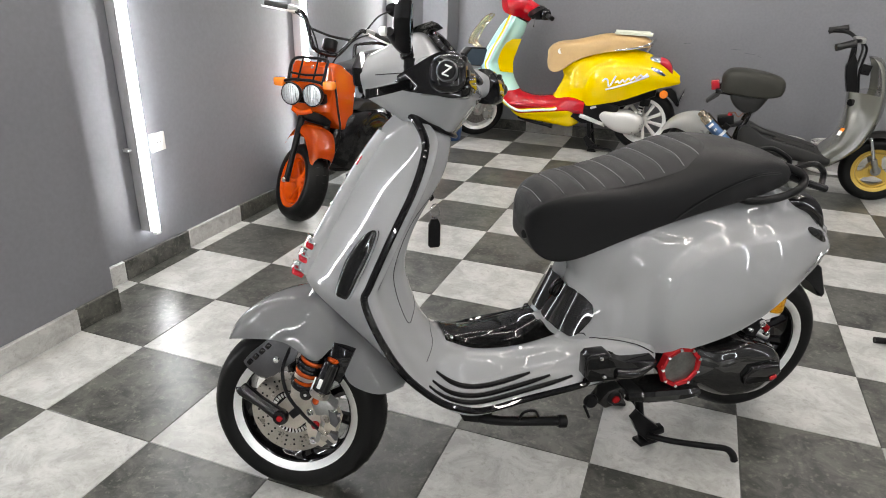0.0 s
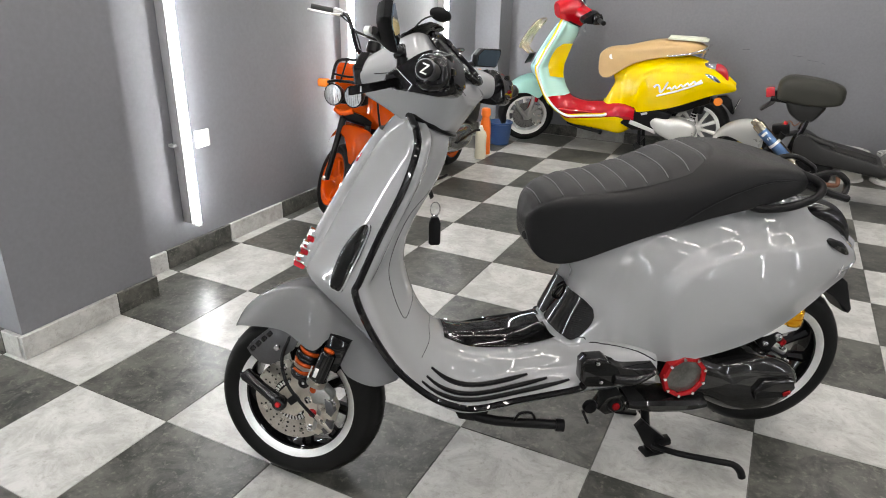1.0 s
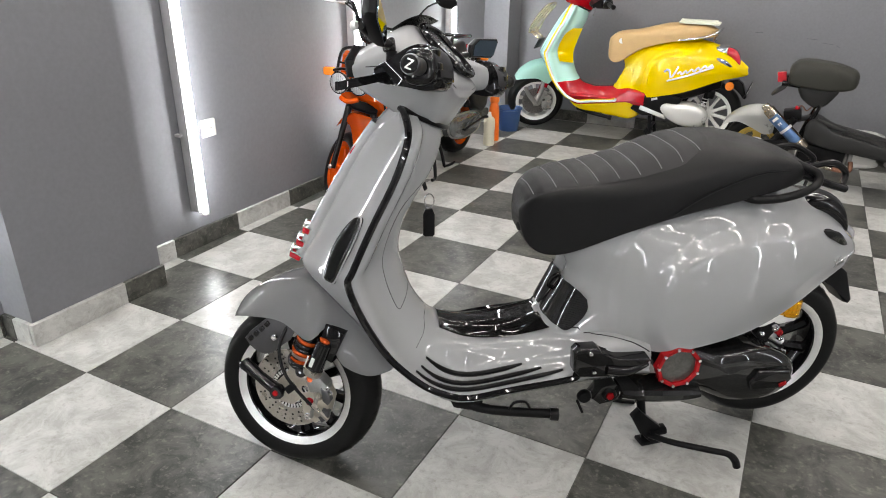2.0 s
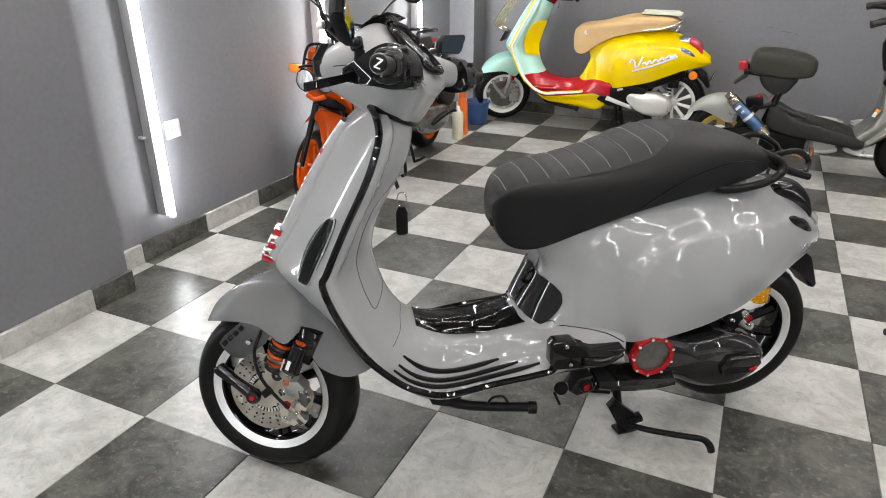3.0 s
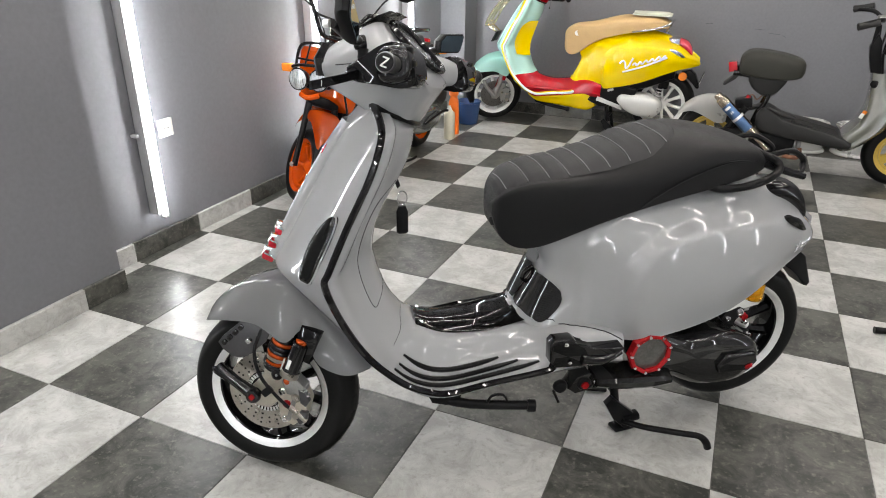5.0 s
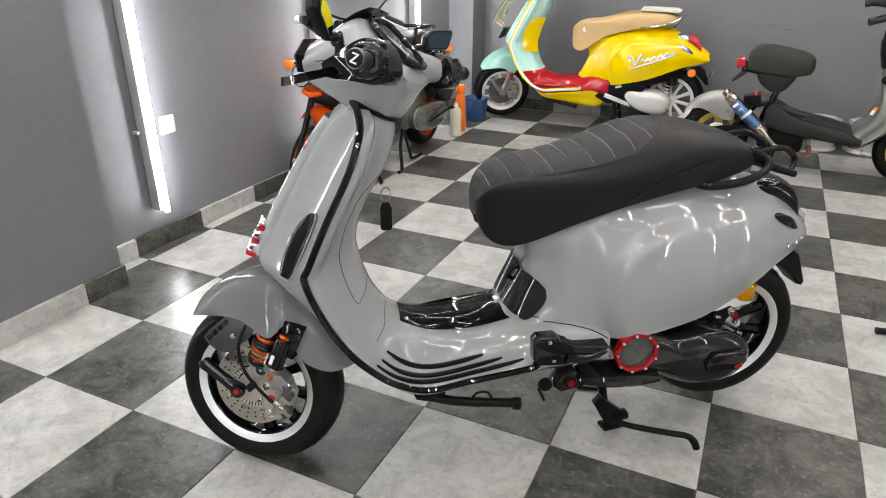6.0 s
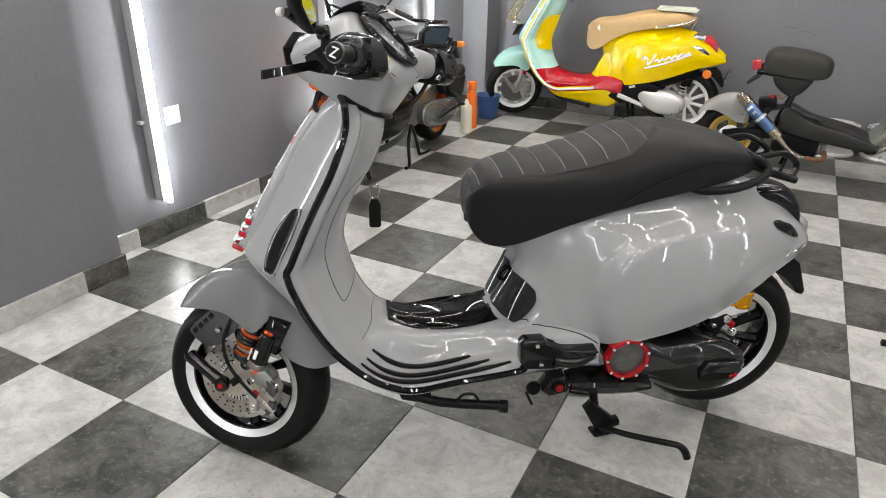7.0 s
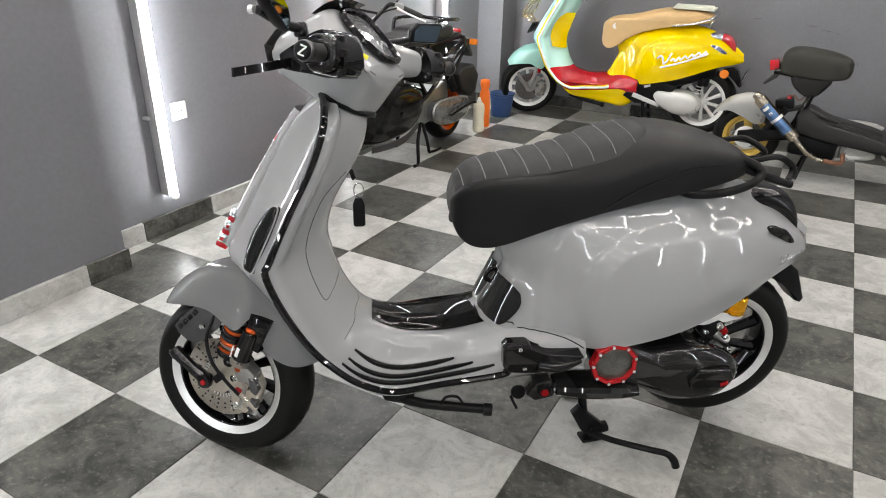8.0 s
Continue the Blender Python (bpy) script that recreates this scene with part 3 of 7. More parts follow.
def scooter(name, label, m, paint, seat_mat, custom, steer):
    """A steel-bodied scooter: x ahead, y to its left, the front axle over the origin."""
    S = thing(name, label, "scooter", m)
    P0 = Matrix.Translation((0, 0, 0.23))
    ST = P0 @ Matrix.Rotation(radians(steer), 4, Vector((-0.40, 0, 0.917))) @ P0.inverted()
    HB = P0 @ Matrix.Rotation(radians(steer * 1.2), 4, Vector((-0.40, 0, 0.917))) @ P0.inverted()
    shell, mud, knee, deck, tail, trim = (paint[k] for k in ("shield", "mudguard", "knee", "deck", "tail", "trim"))
    dark = BLACK if custom else SATIN

    # leg shield, its edge strip, centre cover and side lights
    rows = front_rings()
    if custom:
        shield = part("front_body", grid(B(), rows, True, (True, True)), shell, S, "grey leg shield running into the floor", 60)
    else:
        shield = part("leg_shield", grid(B(), rows[:49], True, (True, True)), shell, S, "", 60)
        part("floorboard", grid(B(), rows[48:], True, (True, True)), deck, S, "", 60)
    edge = [(-0.268, 0.0, 0.976), (-0.284, 0.06, 0.976)] + [(e[0] + 0.002, e[1] + 0.003, e[2]) for _, e, _ in SHIELD[1:]]
    edge += [(e[0], e[1] + 0.003, e[2]) for _, e, *_ in FLOOR[1:5]] + [(-0.700, 0.208, 0.334)]
    whole = [(x, -y, z) for x, y, z in edge[:0:-1]] + edge
    part("edge_strip", tube(B(), whole, 0.0085, 8, 5), trim, S, "continuous edge strip")
    if not custom:
        part("edge_line", tube(B(), [(x + 0.014, y * 0.94, z) for x, y, z in whole], 0.012, 6, 5), YELLOW, S, "yellow edge line")
        b = B()
        for s in (1,):
            skin(b, [[(-0.262, s * 0.12, 0.79), (-0.30, s * 0.095, 0.80), (-0.352, s * 0.06, 0.80)], [(-0.225, s * 0.145, 0.72), (-0.275, s * 0.10, 0.72), (-0.322, s * 0.06, 0.715)], [(-0.20, s * 0.15, 0.64), (-0.26, s * 0.10, 0.635), (-0.298, s * 0.06, 0.63)], [(-0.22, s * 0.145, 0.56), (-0.27, s * 0.10, 0.55), (-0.302, s * 0.06, 0.545)]], 4, 4, False)
        part("knee_panel", b, YELLOW, S, "yellow panel", m=Matrix.Translation((-0.012, 0, 0)))
    ridge = [(-0.232, 0.938), (-0.19, 0.882), (-0.146, 0.812), (-0.100, 0.735), (-0.062, 0.665), (-0.036, 0.61)]
    rows = [[(x - 0.016, 0.036, z - 0.006), (x + 0.006, 0.030, z), (x + 0.016, 0.0, z + 0.003), (x + 0.006, -0.030, z), (x - 0.016, -0.036, z - 0.006)] for x, z in ridge]
    cover = part("horn_cover", skin(B(), rows, 5, 3, False), shell, S)
    if custom:
        for x, z in ((-0.048, 0.672), (-0.030, 0.640), (-0.012, 0.608)):
            part("red_slot", box(B(), (0.030, 0.046, 0.014), pose(x - 0.004, 0, z, 0, -32), 0.005, 2), REDL, cover, "small red louvre")
            part("slot_rim", box(B(), (0.026, 0.052, 0.005), pose(x - 0.008, 0, z + 0.011, 0, -32), 0.002), CHROME, cover)
        part("badge", box(B(), (0.010, 0.03, 0.06), pose(-0.182, 0.0, 0.885, 0, -38), 0.004, 2), REDL, cover, "red badge")
        part("badge_frame", box(B(), (0.008, 0.038, 0.072), pose(-0.185, 0.0, 0.884, 0, -38), 0.003, 2), BLACK, cover)
        for x, z in ((-0.128, 0.806), (-0.108, 0.772)):
            part("bolt", lathe(B(), [(0.0, 0.010), (0.005, 0.009), (0.006, 0.003), (0.009, 0.002), (0.009, -0.006)], (x - 0.002, 0.0, z - 0.006), (0.85, 0, 0.5), 12), CHROME, cover)
    for s in (-1, 1):
        vent = [(-0.185, 0.169, 0.760), (-0.170, 0.160, 0.758), (-0.146, 0.150, 0.730), (-0.120, 0.144, 0.688), (-0.101, 0.146, 0.640), (-0.094, 0.150, 0.610), (-0.104, 0.163, 0.605), (-0.118, 0.178, 0.610), (-0.140, 0.180, 0.655), (-0.160, 0.180, 0.695), (-0.180, 0.175, 0.738)]
        ring = [Vector((x + 0.0045, s * (y + 0.0035), z + 0.003)) for x, y, z in spline(vent, 3, True)]
        mid, out = sum(ring, Vector()) / len(ring), Vector((0.35, s * 0.88, 0.3))
        b = grid(B(), [[p + out * h - Vector((0.012, s * 0.010, 0.008)) * d for p in (mid.lerp(r, f) for r in ring)] for f, h, d in ((1.0, 0.0, 1.0), (1.0, 0.0, 0.0), (0.93, 0.0022, 0.0), (0.75, 0.0045, 0.0), (0.45, 0.0062, 0.0), (0.12, 0.0068, 0.0))], True, (False, True))
        part("side_vent", b, SMOKE if custom else shell, S, "smoked side light" if custom else "", 50)
        if custom:
            part("vent_rim", tube(B(), [(x + 0.004, s * (y + 0.003), z + 0.002) for x, y, z in vent], 0.0022, 6, 3, True), GREY, S)

    # floor, its rubber strips and mats
    if custom:
        mat_rows = []
        for x, w, z in ((-0.374, 0.052, 0.414), (-0.44, 0.068, 0.392), (-0.52, 0.076, 0.388), (-0.585, 0.082, 0.396), (-0.645, 0.084, 0.414)):
            mat_rows.append([(x - (0.02 * v * v if x < -0.6 else 0), v * w, z - 0.014 * v * v) for v in (-1, -0.55, 0, 0.55, 1)])
        b = skin(B(), mat_rows, 4, 3, False)
        bmesh.ops.solidify(b, geom=b.faces[:], thickness=0.012)
        part("floor_plate", b, CARBON, S, "lacquered carbon floor plate")
        for x, y in ((-0.392, 0.04), (-0.63, 0.045), (-0.392, -0.04), (-0.63, -0.045)):
            part("bolt", lathe(B(), [(0, 0.004), (0.004, 0.004), (0.006, 0)], (x, y, 0.398), (0, 0, 1), 10), CHROME, S)
        patch = [(-0.50, 0.45), (-0.50, 0.53), (-0.690, 0.53), (-0.708, 0.524), (-0.730, 0.511), (-0.748, 0.492), (-0.750, 0.468), (-0.735, 0.440), (-0.712, 0.412), (-0.695, 0.402), (-0.668, 0.416), (-0.645, 0.432)]
        inside = lambda x, z: sum(((a[1] > z) != (c[1] > z)) and x < (c[0] - a[0]) * (z - a[1]) / (c[1] - a[1]) + a[0] for a, c in zip(patch, patch[1:] + patch[:1])) % 2 == 1
        b = skin(B(), [body_ring(r) for r in BODY], 26, 16, True, (False, False), fair)
        bmesh.ops.recalc_face_normals(b, faces=b.faces)
        bmesh.ops.delete(b, geom=[f for f in b.faces if not inside(f.calc_center_median().x, f.calc_center_median().z)], context="FACES")
        for _ in range(6):
            rim = [v for v in b.verts if v.is_boundary]
            moved = {v: sum((e.other_vert(v).co for e in v.link_edges if e.is_boundary), Vector()) / 2 for v in rim if sum(e.is_boundary for e in v.link_edges) == 2}
            for v, co in moved.items():
                v.co = v.co * 0.4 + co * 0.6
        b.normal_update()
        for v in b.verts:
            out = Vector((v.normal.x, v.normal.y, v.normal.z))
            v.co += 0.005 * (out if out.x > 0 or out.y * v.co.y > 0 else -out)
        part("throat_cover", b, CARBON, S, "lacquered carbon cover below the seat", 70)
        part("bag_hook", tube(B(), [(-0.700, 0.012, 0.520), (-0.682, 0.014, 0.512), (-0.672, 0.016, 0.497), (-0.676, 0.016, 0.484), (-0.688, 0.016, 0.486)], [0.008, 0.007, 0.006, 0.005, 0.004], 10, 4), BLACK, S, "small black bag hook")
    for s in (-1, 1):
        for y, front, back in ((0.132, -0.330, -0.580), (0.157, -0.315, -0.625), (0.182, -0.300, -0.675)):
            pts = []
            for x in np.linspace(front, back, 22):
                hit, co, n, _ = shield.ray_cast(Vector((x, s * y, 0.56)), Vector((0, 0, -1))) if custom else (True, Vector((x, s * y, 0.325)), None, 0)
                if hit:
                    pts.append(co + Vector((0, 0, 0.0025)))
            part("floor_strip", tube(B(), pts, [0.003, 0.0068, 0.0068, 0.0068, 0.0068, 0.0068, 0.003], 8), SATIN if custom else deck, S, "black rubber floor strip" if custom else "")
        if custom:
            seam = [(-0.345, s * 0.09, 0.800), (-0.29, s * 0.11, 0.767), (-0.256, s * 0.115, 0.716), (-0.230, s * 0.115, 0.647), (-0.230, s * 0.112, 0.587), (-0.246, s * 0.11, 0.525), (-0.264, s * 0.108, 0.494), (-0.285, s * 0.09, 0.508), (-0.305, s * 0.05, 0.525), (-0.312, 0.0, 0.53)]
            line = []
            for p in spline(seam, 6):
                ok, co, n, _ = shield.closest_point_on_mesh(Vector(p))
                line.append(co)
            part("panel_seam", tube(B(), line, 0.0009, 6), SATIN, S)
            line = [shield.closest_point_on_mesh(Vector(p))[1] for p in spline([(-0.385, 0.0, 0.47), (-0.37, s * 0.06, 0.465), (-0.345, s * 0.10, 0.43), (-0.305, s * 0.13, 0.392)], 6)]
            part("deck_seam", tube(B(), line, 0.0007, 6), SATIN, S)

    if not custom:
        rows = [mirrored([(x, 0, z1), (x, w, z1), (x, w * 0.97, (z0 + z1) / 2), (x, w * 0.8, z0), (x, 0, z0 - 0.004)]) for x, z0, z1, w in ((-0.33, 0.255, 0.29, 0.12), (-0.42, 0.222, 0.272, 0.185), (-0.56, 0.208, 0.288, 0.19), (-0.70, 0.195, 0.312, 0.188), (-0.80, 0.185, 0.330, 0.175), (-0.86, 0.215, 0.330, 0.15))]
        part("lower_fairing", skin(B(), rows, 4, 4, True, (True, True)), YELLOW, S, "yellow lower fairing")

    # tail body
    body = part("tail_body", cowl(skin(B(), [body_ring(r) for r in BODY], 22, 11, True, (False, True), fair)), tail, S, "", 60)
    if custom:
        for s in (-1, 1):
            line = []
            for p in spline([(-0.662, s * 0.075, 0.425), (-0.698, s * 0.107, 0.414), (-0.733, s * 0.126, 0.416), (-0.767, s * 0.142, 0.418), (-0.830, s * 0.168, 0.408), (-0.870, s * 0.180, 0.391), (-0.900, s * 0.188, 0.372)], 5):
                _, a, na, _ = body.closest_point_on_mesh(Vector(p))
                _, c, nc, _ = shield.closest_point_on_mesh(Vector(p))
                line.append((a if abs(a.y) > abs(c.y) else c) + Vector((0, 0, 0)))
            part("body_seam", tube(B(), line, 0.0017, 6), SATIN, S)
    strokes = [[(0.02, 0.34), (0.08, 0.42), (0.13, 0.30), (0.16, 0.02), (0.22, 0.12), (0.29, 0.44)], [(0.29, 0.10), (0.34, 0.16), (0.38, 0.03), (0.44, 0.16), (0.48, 0.03), (0.55, 0.16), (0.60, 0.03), (0.67, 0.16), (0.71, 0.03), (0.79, 0.16), (0.83, 0.03), (0.92, 0.12)], [(0.10, -0.12), (0.50, -0.10), (0.95, 0.0)]]
    x0, z0, dx, dz, lean, thick = (-1.40, 0.556, 0.105, 0.050, 0.10, 0.0016) if custom else (-1.02, 0.505, 0.335, 0.145, 0.32, 0.0065)
    for s in (-1, 1):
        b = B()
        for st in strokes:
            pts = drape(body, [(x0 - dx * u, z0 + dz * v + dx * u * lean) for u, v in spline(st, 5)], s, thick * 0.4)
            if len(pts) > 2:
                tube(b, pts, thick, 6)
        part("side_script", b, CHROME if custom else WHITE, S, "small bright script flourish" if custom else "white slanted script flourish")
    part("belly", skin(B(), [mirrored([(x, 0, z1), (x, w, z1), (x, w, z0), (x, 0, z0)]) for x, w, z0, z1 in ((-0.78, 0.10, 0.30, 0.36), (-0.95, 0.13, 0.33, 0.42), (-1.2, 0.13, 0.38, 0.50), (-1.4, 0.08, 0.46, 0.55))], 4, 3, True, (True, True)), SATIN, S)

    # seat
    form = SEAT if custom else [(x, zt + (0.016 if x < -1.25 else 0.004 if x < -1.2 else -0.018 if x < -1.0 else -0.010 if x < -0.9 else 0.0), ws, zs + (0.012 if x < -1.25 else 0.004 if x < -1.2 else -0.012 if x < -1.0 else 0.0), wb, zb - (0.035 if x > -0.70 else 0.012 if x > -0.8 else -0.004)) for x, zt, ws, zs, wb, zb in SEAT]
    b = skin(B(), [seat_ring(s) for s in form], 8, 6, True, (True, True), fair)
    seat = part("seat", b, seat_mat, S, "black vinyl seat" if custom else "tan leather seat", 60)
    if custom:
        rows = []
        for x in np.linspace(-0.582, -1.035, 110):
            s = interp_seat(float(x))
            half = s[2] * 0.80 * math.sqrt(max(0.0, 1 - max(0, (-x - 0.92) / 0.125) ** 2)) + 0.002
            k = (-x - 0.60) / 0.049
            dip = 0.0050 * math.exp(-(((k - round(k)) * 0.049 / 0.0075) ** 2))
            ring = spline(seat_ring(s), 6, True)
            ys = np.array([p[1] for p in ring[:len(ring) // 2]])
            zs = np.array([p[2] for p in ring[:len(ring) // 2]])
            n = int(np.argmax(ys))
            rows.append([(x, v * half, float(np.interp(abs(v) * half, ys[:n + 1], zs[:n + 1])) + (0.0075 - dip) * (1 - abs(v) ** 8) + 0.0012) for v in np.linspace(-1, 1, 17)])
        part("quilted_panel", grid(B(), rows, False), QUILT, seat, "cross-ribbed dark grey seat panel", 80)
        for k in range(9):
            x = -0.60 - 0.049 * k
            s = interp_seat(x)
            half = s[2] * 0.78 * math.sqrt(max(0.0, 1 - max(0, (-x - 0.92) / 0.125) ** 2))
            ring = spline(seat_ring(s), 6, True)
            n = int(np.argmax([p[1] for p in ring[:len(ring) // 2]]))
            ys, zs = [p[1] for p in ring[:n + 1]], [p[2] for p in ring[:n + 1]]
            part("seam", tube(B(), [(x, v * half, float(np.interp(abs(v) * half, ys, zs)) + 0.0046) for v in np.linspace(-1, 1, 13)], 0.0014, 5), SEAM, seat)
        for sd in (-1, 1):
            pip = []
            for x, f in ((-0.915, 0.0), (-0.95, 0.22), (-1.0, 0.42), (-1.06, 0.56), (-1.13, 0.66), (-1.2, 0.66), (-1.27, 0.62), (-1.30, 0.6)):
                s = interp_seat(x)
                pip.append((x, sd * (s[4] * (1.0 + 0.03 * math.sin(f * 3)) + 0.001), s[5] + 0.01 + f * (s[3] - s[5])))
            part("piping", tube(B(), pip, 0.0026, 6, 4), SATIN, seat)
        part("nose_lock", lathe(B(), [(0, 0.006), (0.011, 0.005), (0.013, 0)], (-0.578, 0.035, 0.672), (1, 0.25, 0), 16), SATIN, seat)
    else:
        part("seat_badge", lathe(B(), [(0.0, 0.001), (0.016, 0.001), (0.0165, 0.002), (0.019, 0.002), (0.019, 0)], (-0.68, 0.1155, 0.735), (0, 1, 0.05), 24), WHITE, seat)

    # grab rail and tail light
    if custom:
        rail = [(-1.09, 0.132, 0.772), (-1.13, 0.150, 0.762), (-1.20, 0.154, 0.766), (-1.262, 0.150, 0.782), (-1.298, 0.130, 0.797), (-1.296, 0.112, 0.815), (-1.245, 0.095, 0.835)]
        for s in (-1, 1):
            part("grab_rail", tube(B(), [(x, s * y, z) for x, y, z in rail], 0.0105, 10, 5), SATIN, S, "black tubular grab rail")
            part("rail_prong", tube(B(), [(-1.27, s * 0.10, 0.805), (-1.33, s * 0.105, 0.785), (-1.385, s * 0.104, 0.768), (-1.398, s * 0.104, 0.764)], 0.0095, 8, 5), SATIN, S)
            part("rail_hook", tube(B(), [(-1.28, s * 0.085, 0.815), (-1.33, s * 0.084, 0.826), (-1.37, s * 0.08, 0.826), (-1.415, s * 0.065, 0.80), (-1.418, s * 0.068, 0.78), (-1.395, s * 0.09, 0.768)], 0.008, 8, 5), SATIN, S)
    else:
        for s in (-1, 1):
            part("seat_rail", tube(B(), [(-1.08, s * 0.155, 0.765), (-1.2, s * 0.155, 0.785), (-1.30, s * 0.125, 0.815), (-1.335, s * 0.07, 0.84), (-1.335, 0.0, 0.845)], 0.008, 10, 5), CHROME, S, "chrome seat rail")
        part("rail_post", tube(B(), [(-1.33, 0.03, 0.84), (-1.30, 0.035, 0.76)], 0.012, 10), CHROME, S)
    lampm = BLACK if custom else REDL
    rows = [[(x, y * w, z + h * q) for y, q in ((-1, 0), (-0.75, 0.7), (0, 1), (0.75, 0.7), (1, 0), (0.7, -0.5), (0, -0.6), (-0.7, -0.5))] for x, z, w, h in ((-1.325, 0.705, 0.065, 0.03), (-1.40, 0.695, 0.062, 0.036), (-1.455, 0.665, 0.055, 0.045), (-1.487, 0.625, 0.045, 0.04), (-1.498, 0.59, 0.028, 0.02))]
    part("tail_lamp", skin(B(), rows, 4, 3, True, (True, True)), lampm, S, "gloss black tail lamp" if custom else "red tail lamp in a chrome collar")
    if not custom:
        part("lamp_collar", skin(B(), [[(x, 1.08 * y * w, z + h * q * 1.08) for y, q in ((-1, 0), (-0.75, 0.7), (0, 1), (0.75, 0.7), (1, 0), (0.7, -0.5), (0, -0.6), (-0.7, -0.5))] for x, z, w, h in ((-1.325, 0.705, 0.065, 0.03), (-1.40, 0.695, 0.064, 0.037))], 4, 3, True), CHROME, S)
    for s in (-1, 1):
        inlay("tail_indicator", body, [(-1.345, 0.662), (-1.375, 0.658), (-1.412, 0.641), (-1.442, 0.618), (-1.448, 0.606), (-1.425, 0.611), (-1.388, 0.630), (-1.352, 0.650)], s, SMOKE if custom else CHROME, S, "smoked side lens" if custom else "")

    # rear mudguard, plate, reflector
    b = prism(B(), [(-1.44, 0.50), (-1.50, 0.515), (-1.535, 0.49), (-1.572, 0.40), (-1.565, 0.386), (-1.548, 0.392), (-1.50, 0.455), (-1.45, 0.47)], -0.036, 0.036, 0.008, 3)
    part("plate_holder", b, SATIN, S, "black mudguard flap")
    if not custom:
        part("number_plate", box(B(), (0.006, 0.15, 0.10), pose(-1.575, 0.0, 0.455, 0, -18), 0.003), SATIN, S, "black number plate with pale bars")
        for dz, w in ((0.018, 0.11), (-0.025, 0.05)):
            part("plate_bar", box(B(), (0.004, w, 0.026 if w > 0.1 else 0.014), pose(-1.58 + 0.3 * dz * -1, 0.0, 0.455 + dz, 0, -18), 0.001), WHITE, S)
        part("reflector", lathe(B(), [(0, 0.008), (0.026, 0.006), (0.03, 0)], (-1.455, 0.085, 0.475), (0, 1, 0), 24), ORAL, S, "round orange reflector")

    # rear wheel, drive case, shock, stand
    rc = (-1.33, 0.0, 0.262)
    wheel(S, rc, 0.231, 0.12, paint["lip"], paint["barrel"], paint["spoke"], 10, None, 1)
    case = [(-0.93, 0.318), (-0.955, 0.375), (-1.02, 0.372), (-1.09, 0.345), (-1.2, 0.35), (-1.30, 0.318), (-1.345, 0.27), (-1.335, 0.215), (-1.28, 0.178), (-1.16, 0.18), (-1.06, 0.225), (-0.97, 0.262)]
    if not custom:
        case = [(-1.01, 0.285), (-1.035, 0.335), (-1.12, 0.338), (-1.22, 0.345), (-1.31, 0.312), (-1.345, 0.265), (-1.335, 0.212), (-1.28, 0.178), (-1.17, 0.182), (-1.08, 0.22)]
    outline = [tuple(p) for p in spline(case, 4, True)]
    mid = np.mean(outline, axis=0)
    cm = CARBON if custom else CAST
    b = B()
    rows = [[(mid[0] + (x - mid[0]) * f, y, mid[1] + (z - mid[1]) * f) for x, z in outline] for y, f in ((0.085, 1.0), (0.138, 1.0), (0.158, 0.975), (0.172, 0.90), (0.181, 0.74), (0.186, 0.5), (0.188, 0.2))]
    grid(b, rows, True, (True, True))
    case_part = part("drive_case", b, cm if custom else SILVER, S, "carbon fibre transmission cover" if custom else "silver transmission cover")
    if custom:
        part("cover_ring", lathe(B(), [(0.049, 0.0), (0.049, 0.016), (0.051, 0.019), (0.060, 0.019), (0.063, 0.014), (0.063, 0.0)], (-0.980, 0.182, 0.325), (0, 1, 0), 9, True), REDM, case_part, "red anodised nine-sided ring", 30)
        part("cover_glass", lathe(B(), [(0, 0.009), (0.03, 0.008), (0.046, 0.006), (0.051, 0.004)], (-0.980, 0.188, 0.325), (0, 1, 0), 24), CLUTCH, case_part, "clear cover window")
        for k in range(9):
            a = 2 * math.pi * k / 9
            part("bolt", lathe(B(), [(0, 0.004), (0.004, 0.004), (0.0045, 0)], (-0.980 + 0.0555 * math.cos(a), 0.201, 0.325 + 0.0555 * math.sin(a)), (0, 1, 0), 8), CHROME, case_part)
        b = prism(B(), [(-1.19, 0.262), (-1.21, 0.292), (-1.30, 0.29), (-1.312, 0.262), (-1.29, 0.232), (-1.20, 0.235)], 0.172, 0.200, 0.007, 3)
        part("air_scoop", b, BLACK, case_part)
        part("scoop_mark", box(B(), (0.022, 0.004, 0.012), pose(-1.285, 0.2015, 0.25, 0, 20), 0.002), REDM, case_part)
        part("swing_arm", skin(B(), [[(x, y0, z - h), (x, y0, z + h), (x, y1, z + h), (x, y1, z - h)] for x, z, h, y0, y1 in ((-0.84, 0.245, 0.012, 0.13, 0.19), (-0.90, 0.243, 0.017, 0.12, 0.20), (-1.0, 0.235, 0.017, 0.12, 0.20), (-1.06, 0.228, 0.012, 0.13, 0.19))], 4, 3, True, (True, True)), CARBON, S, "carbon arm guard")
        for y, z, rr, mm in ((0.160, 0.236, 0.020, SATIN), (0.1635, 0.236, 0.012, REDM)):
            part("arm_plug", lathe(B(), [(0, 0.02), (rr * 0.8, 0.02), (rr, 0.014), (rr, 0)], (-0.812, y, z), (0, 1, 0), 20), mm, S)
        part("arm_plate", prism(B(), [(-0.768, 0.222), (-0.790, 0.258), (-0.826, 0.268), (-0.850, 0.246), (-0.838, 0.214), (-0.79, 0.204)], 0.12, 0.172, 0.005), CARBON, S)
        part("kick_cap", lathe(B(), [(0, 0.012), (0.016, 0.012), (0.02, 0.006), (0.02, 0)], (-0.745, 0.165, 0.234), (0, 1, 0), 20), SATIN, S)
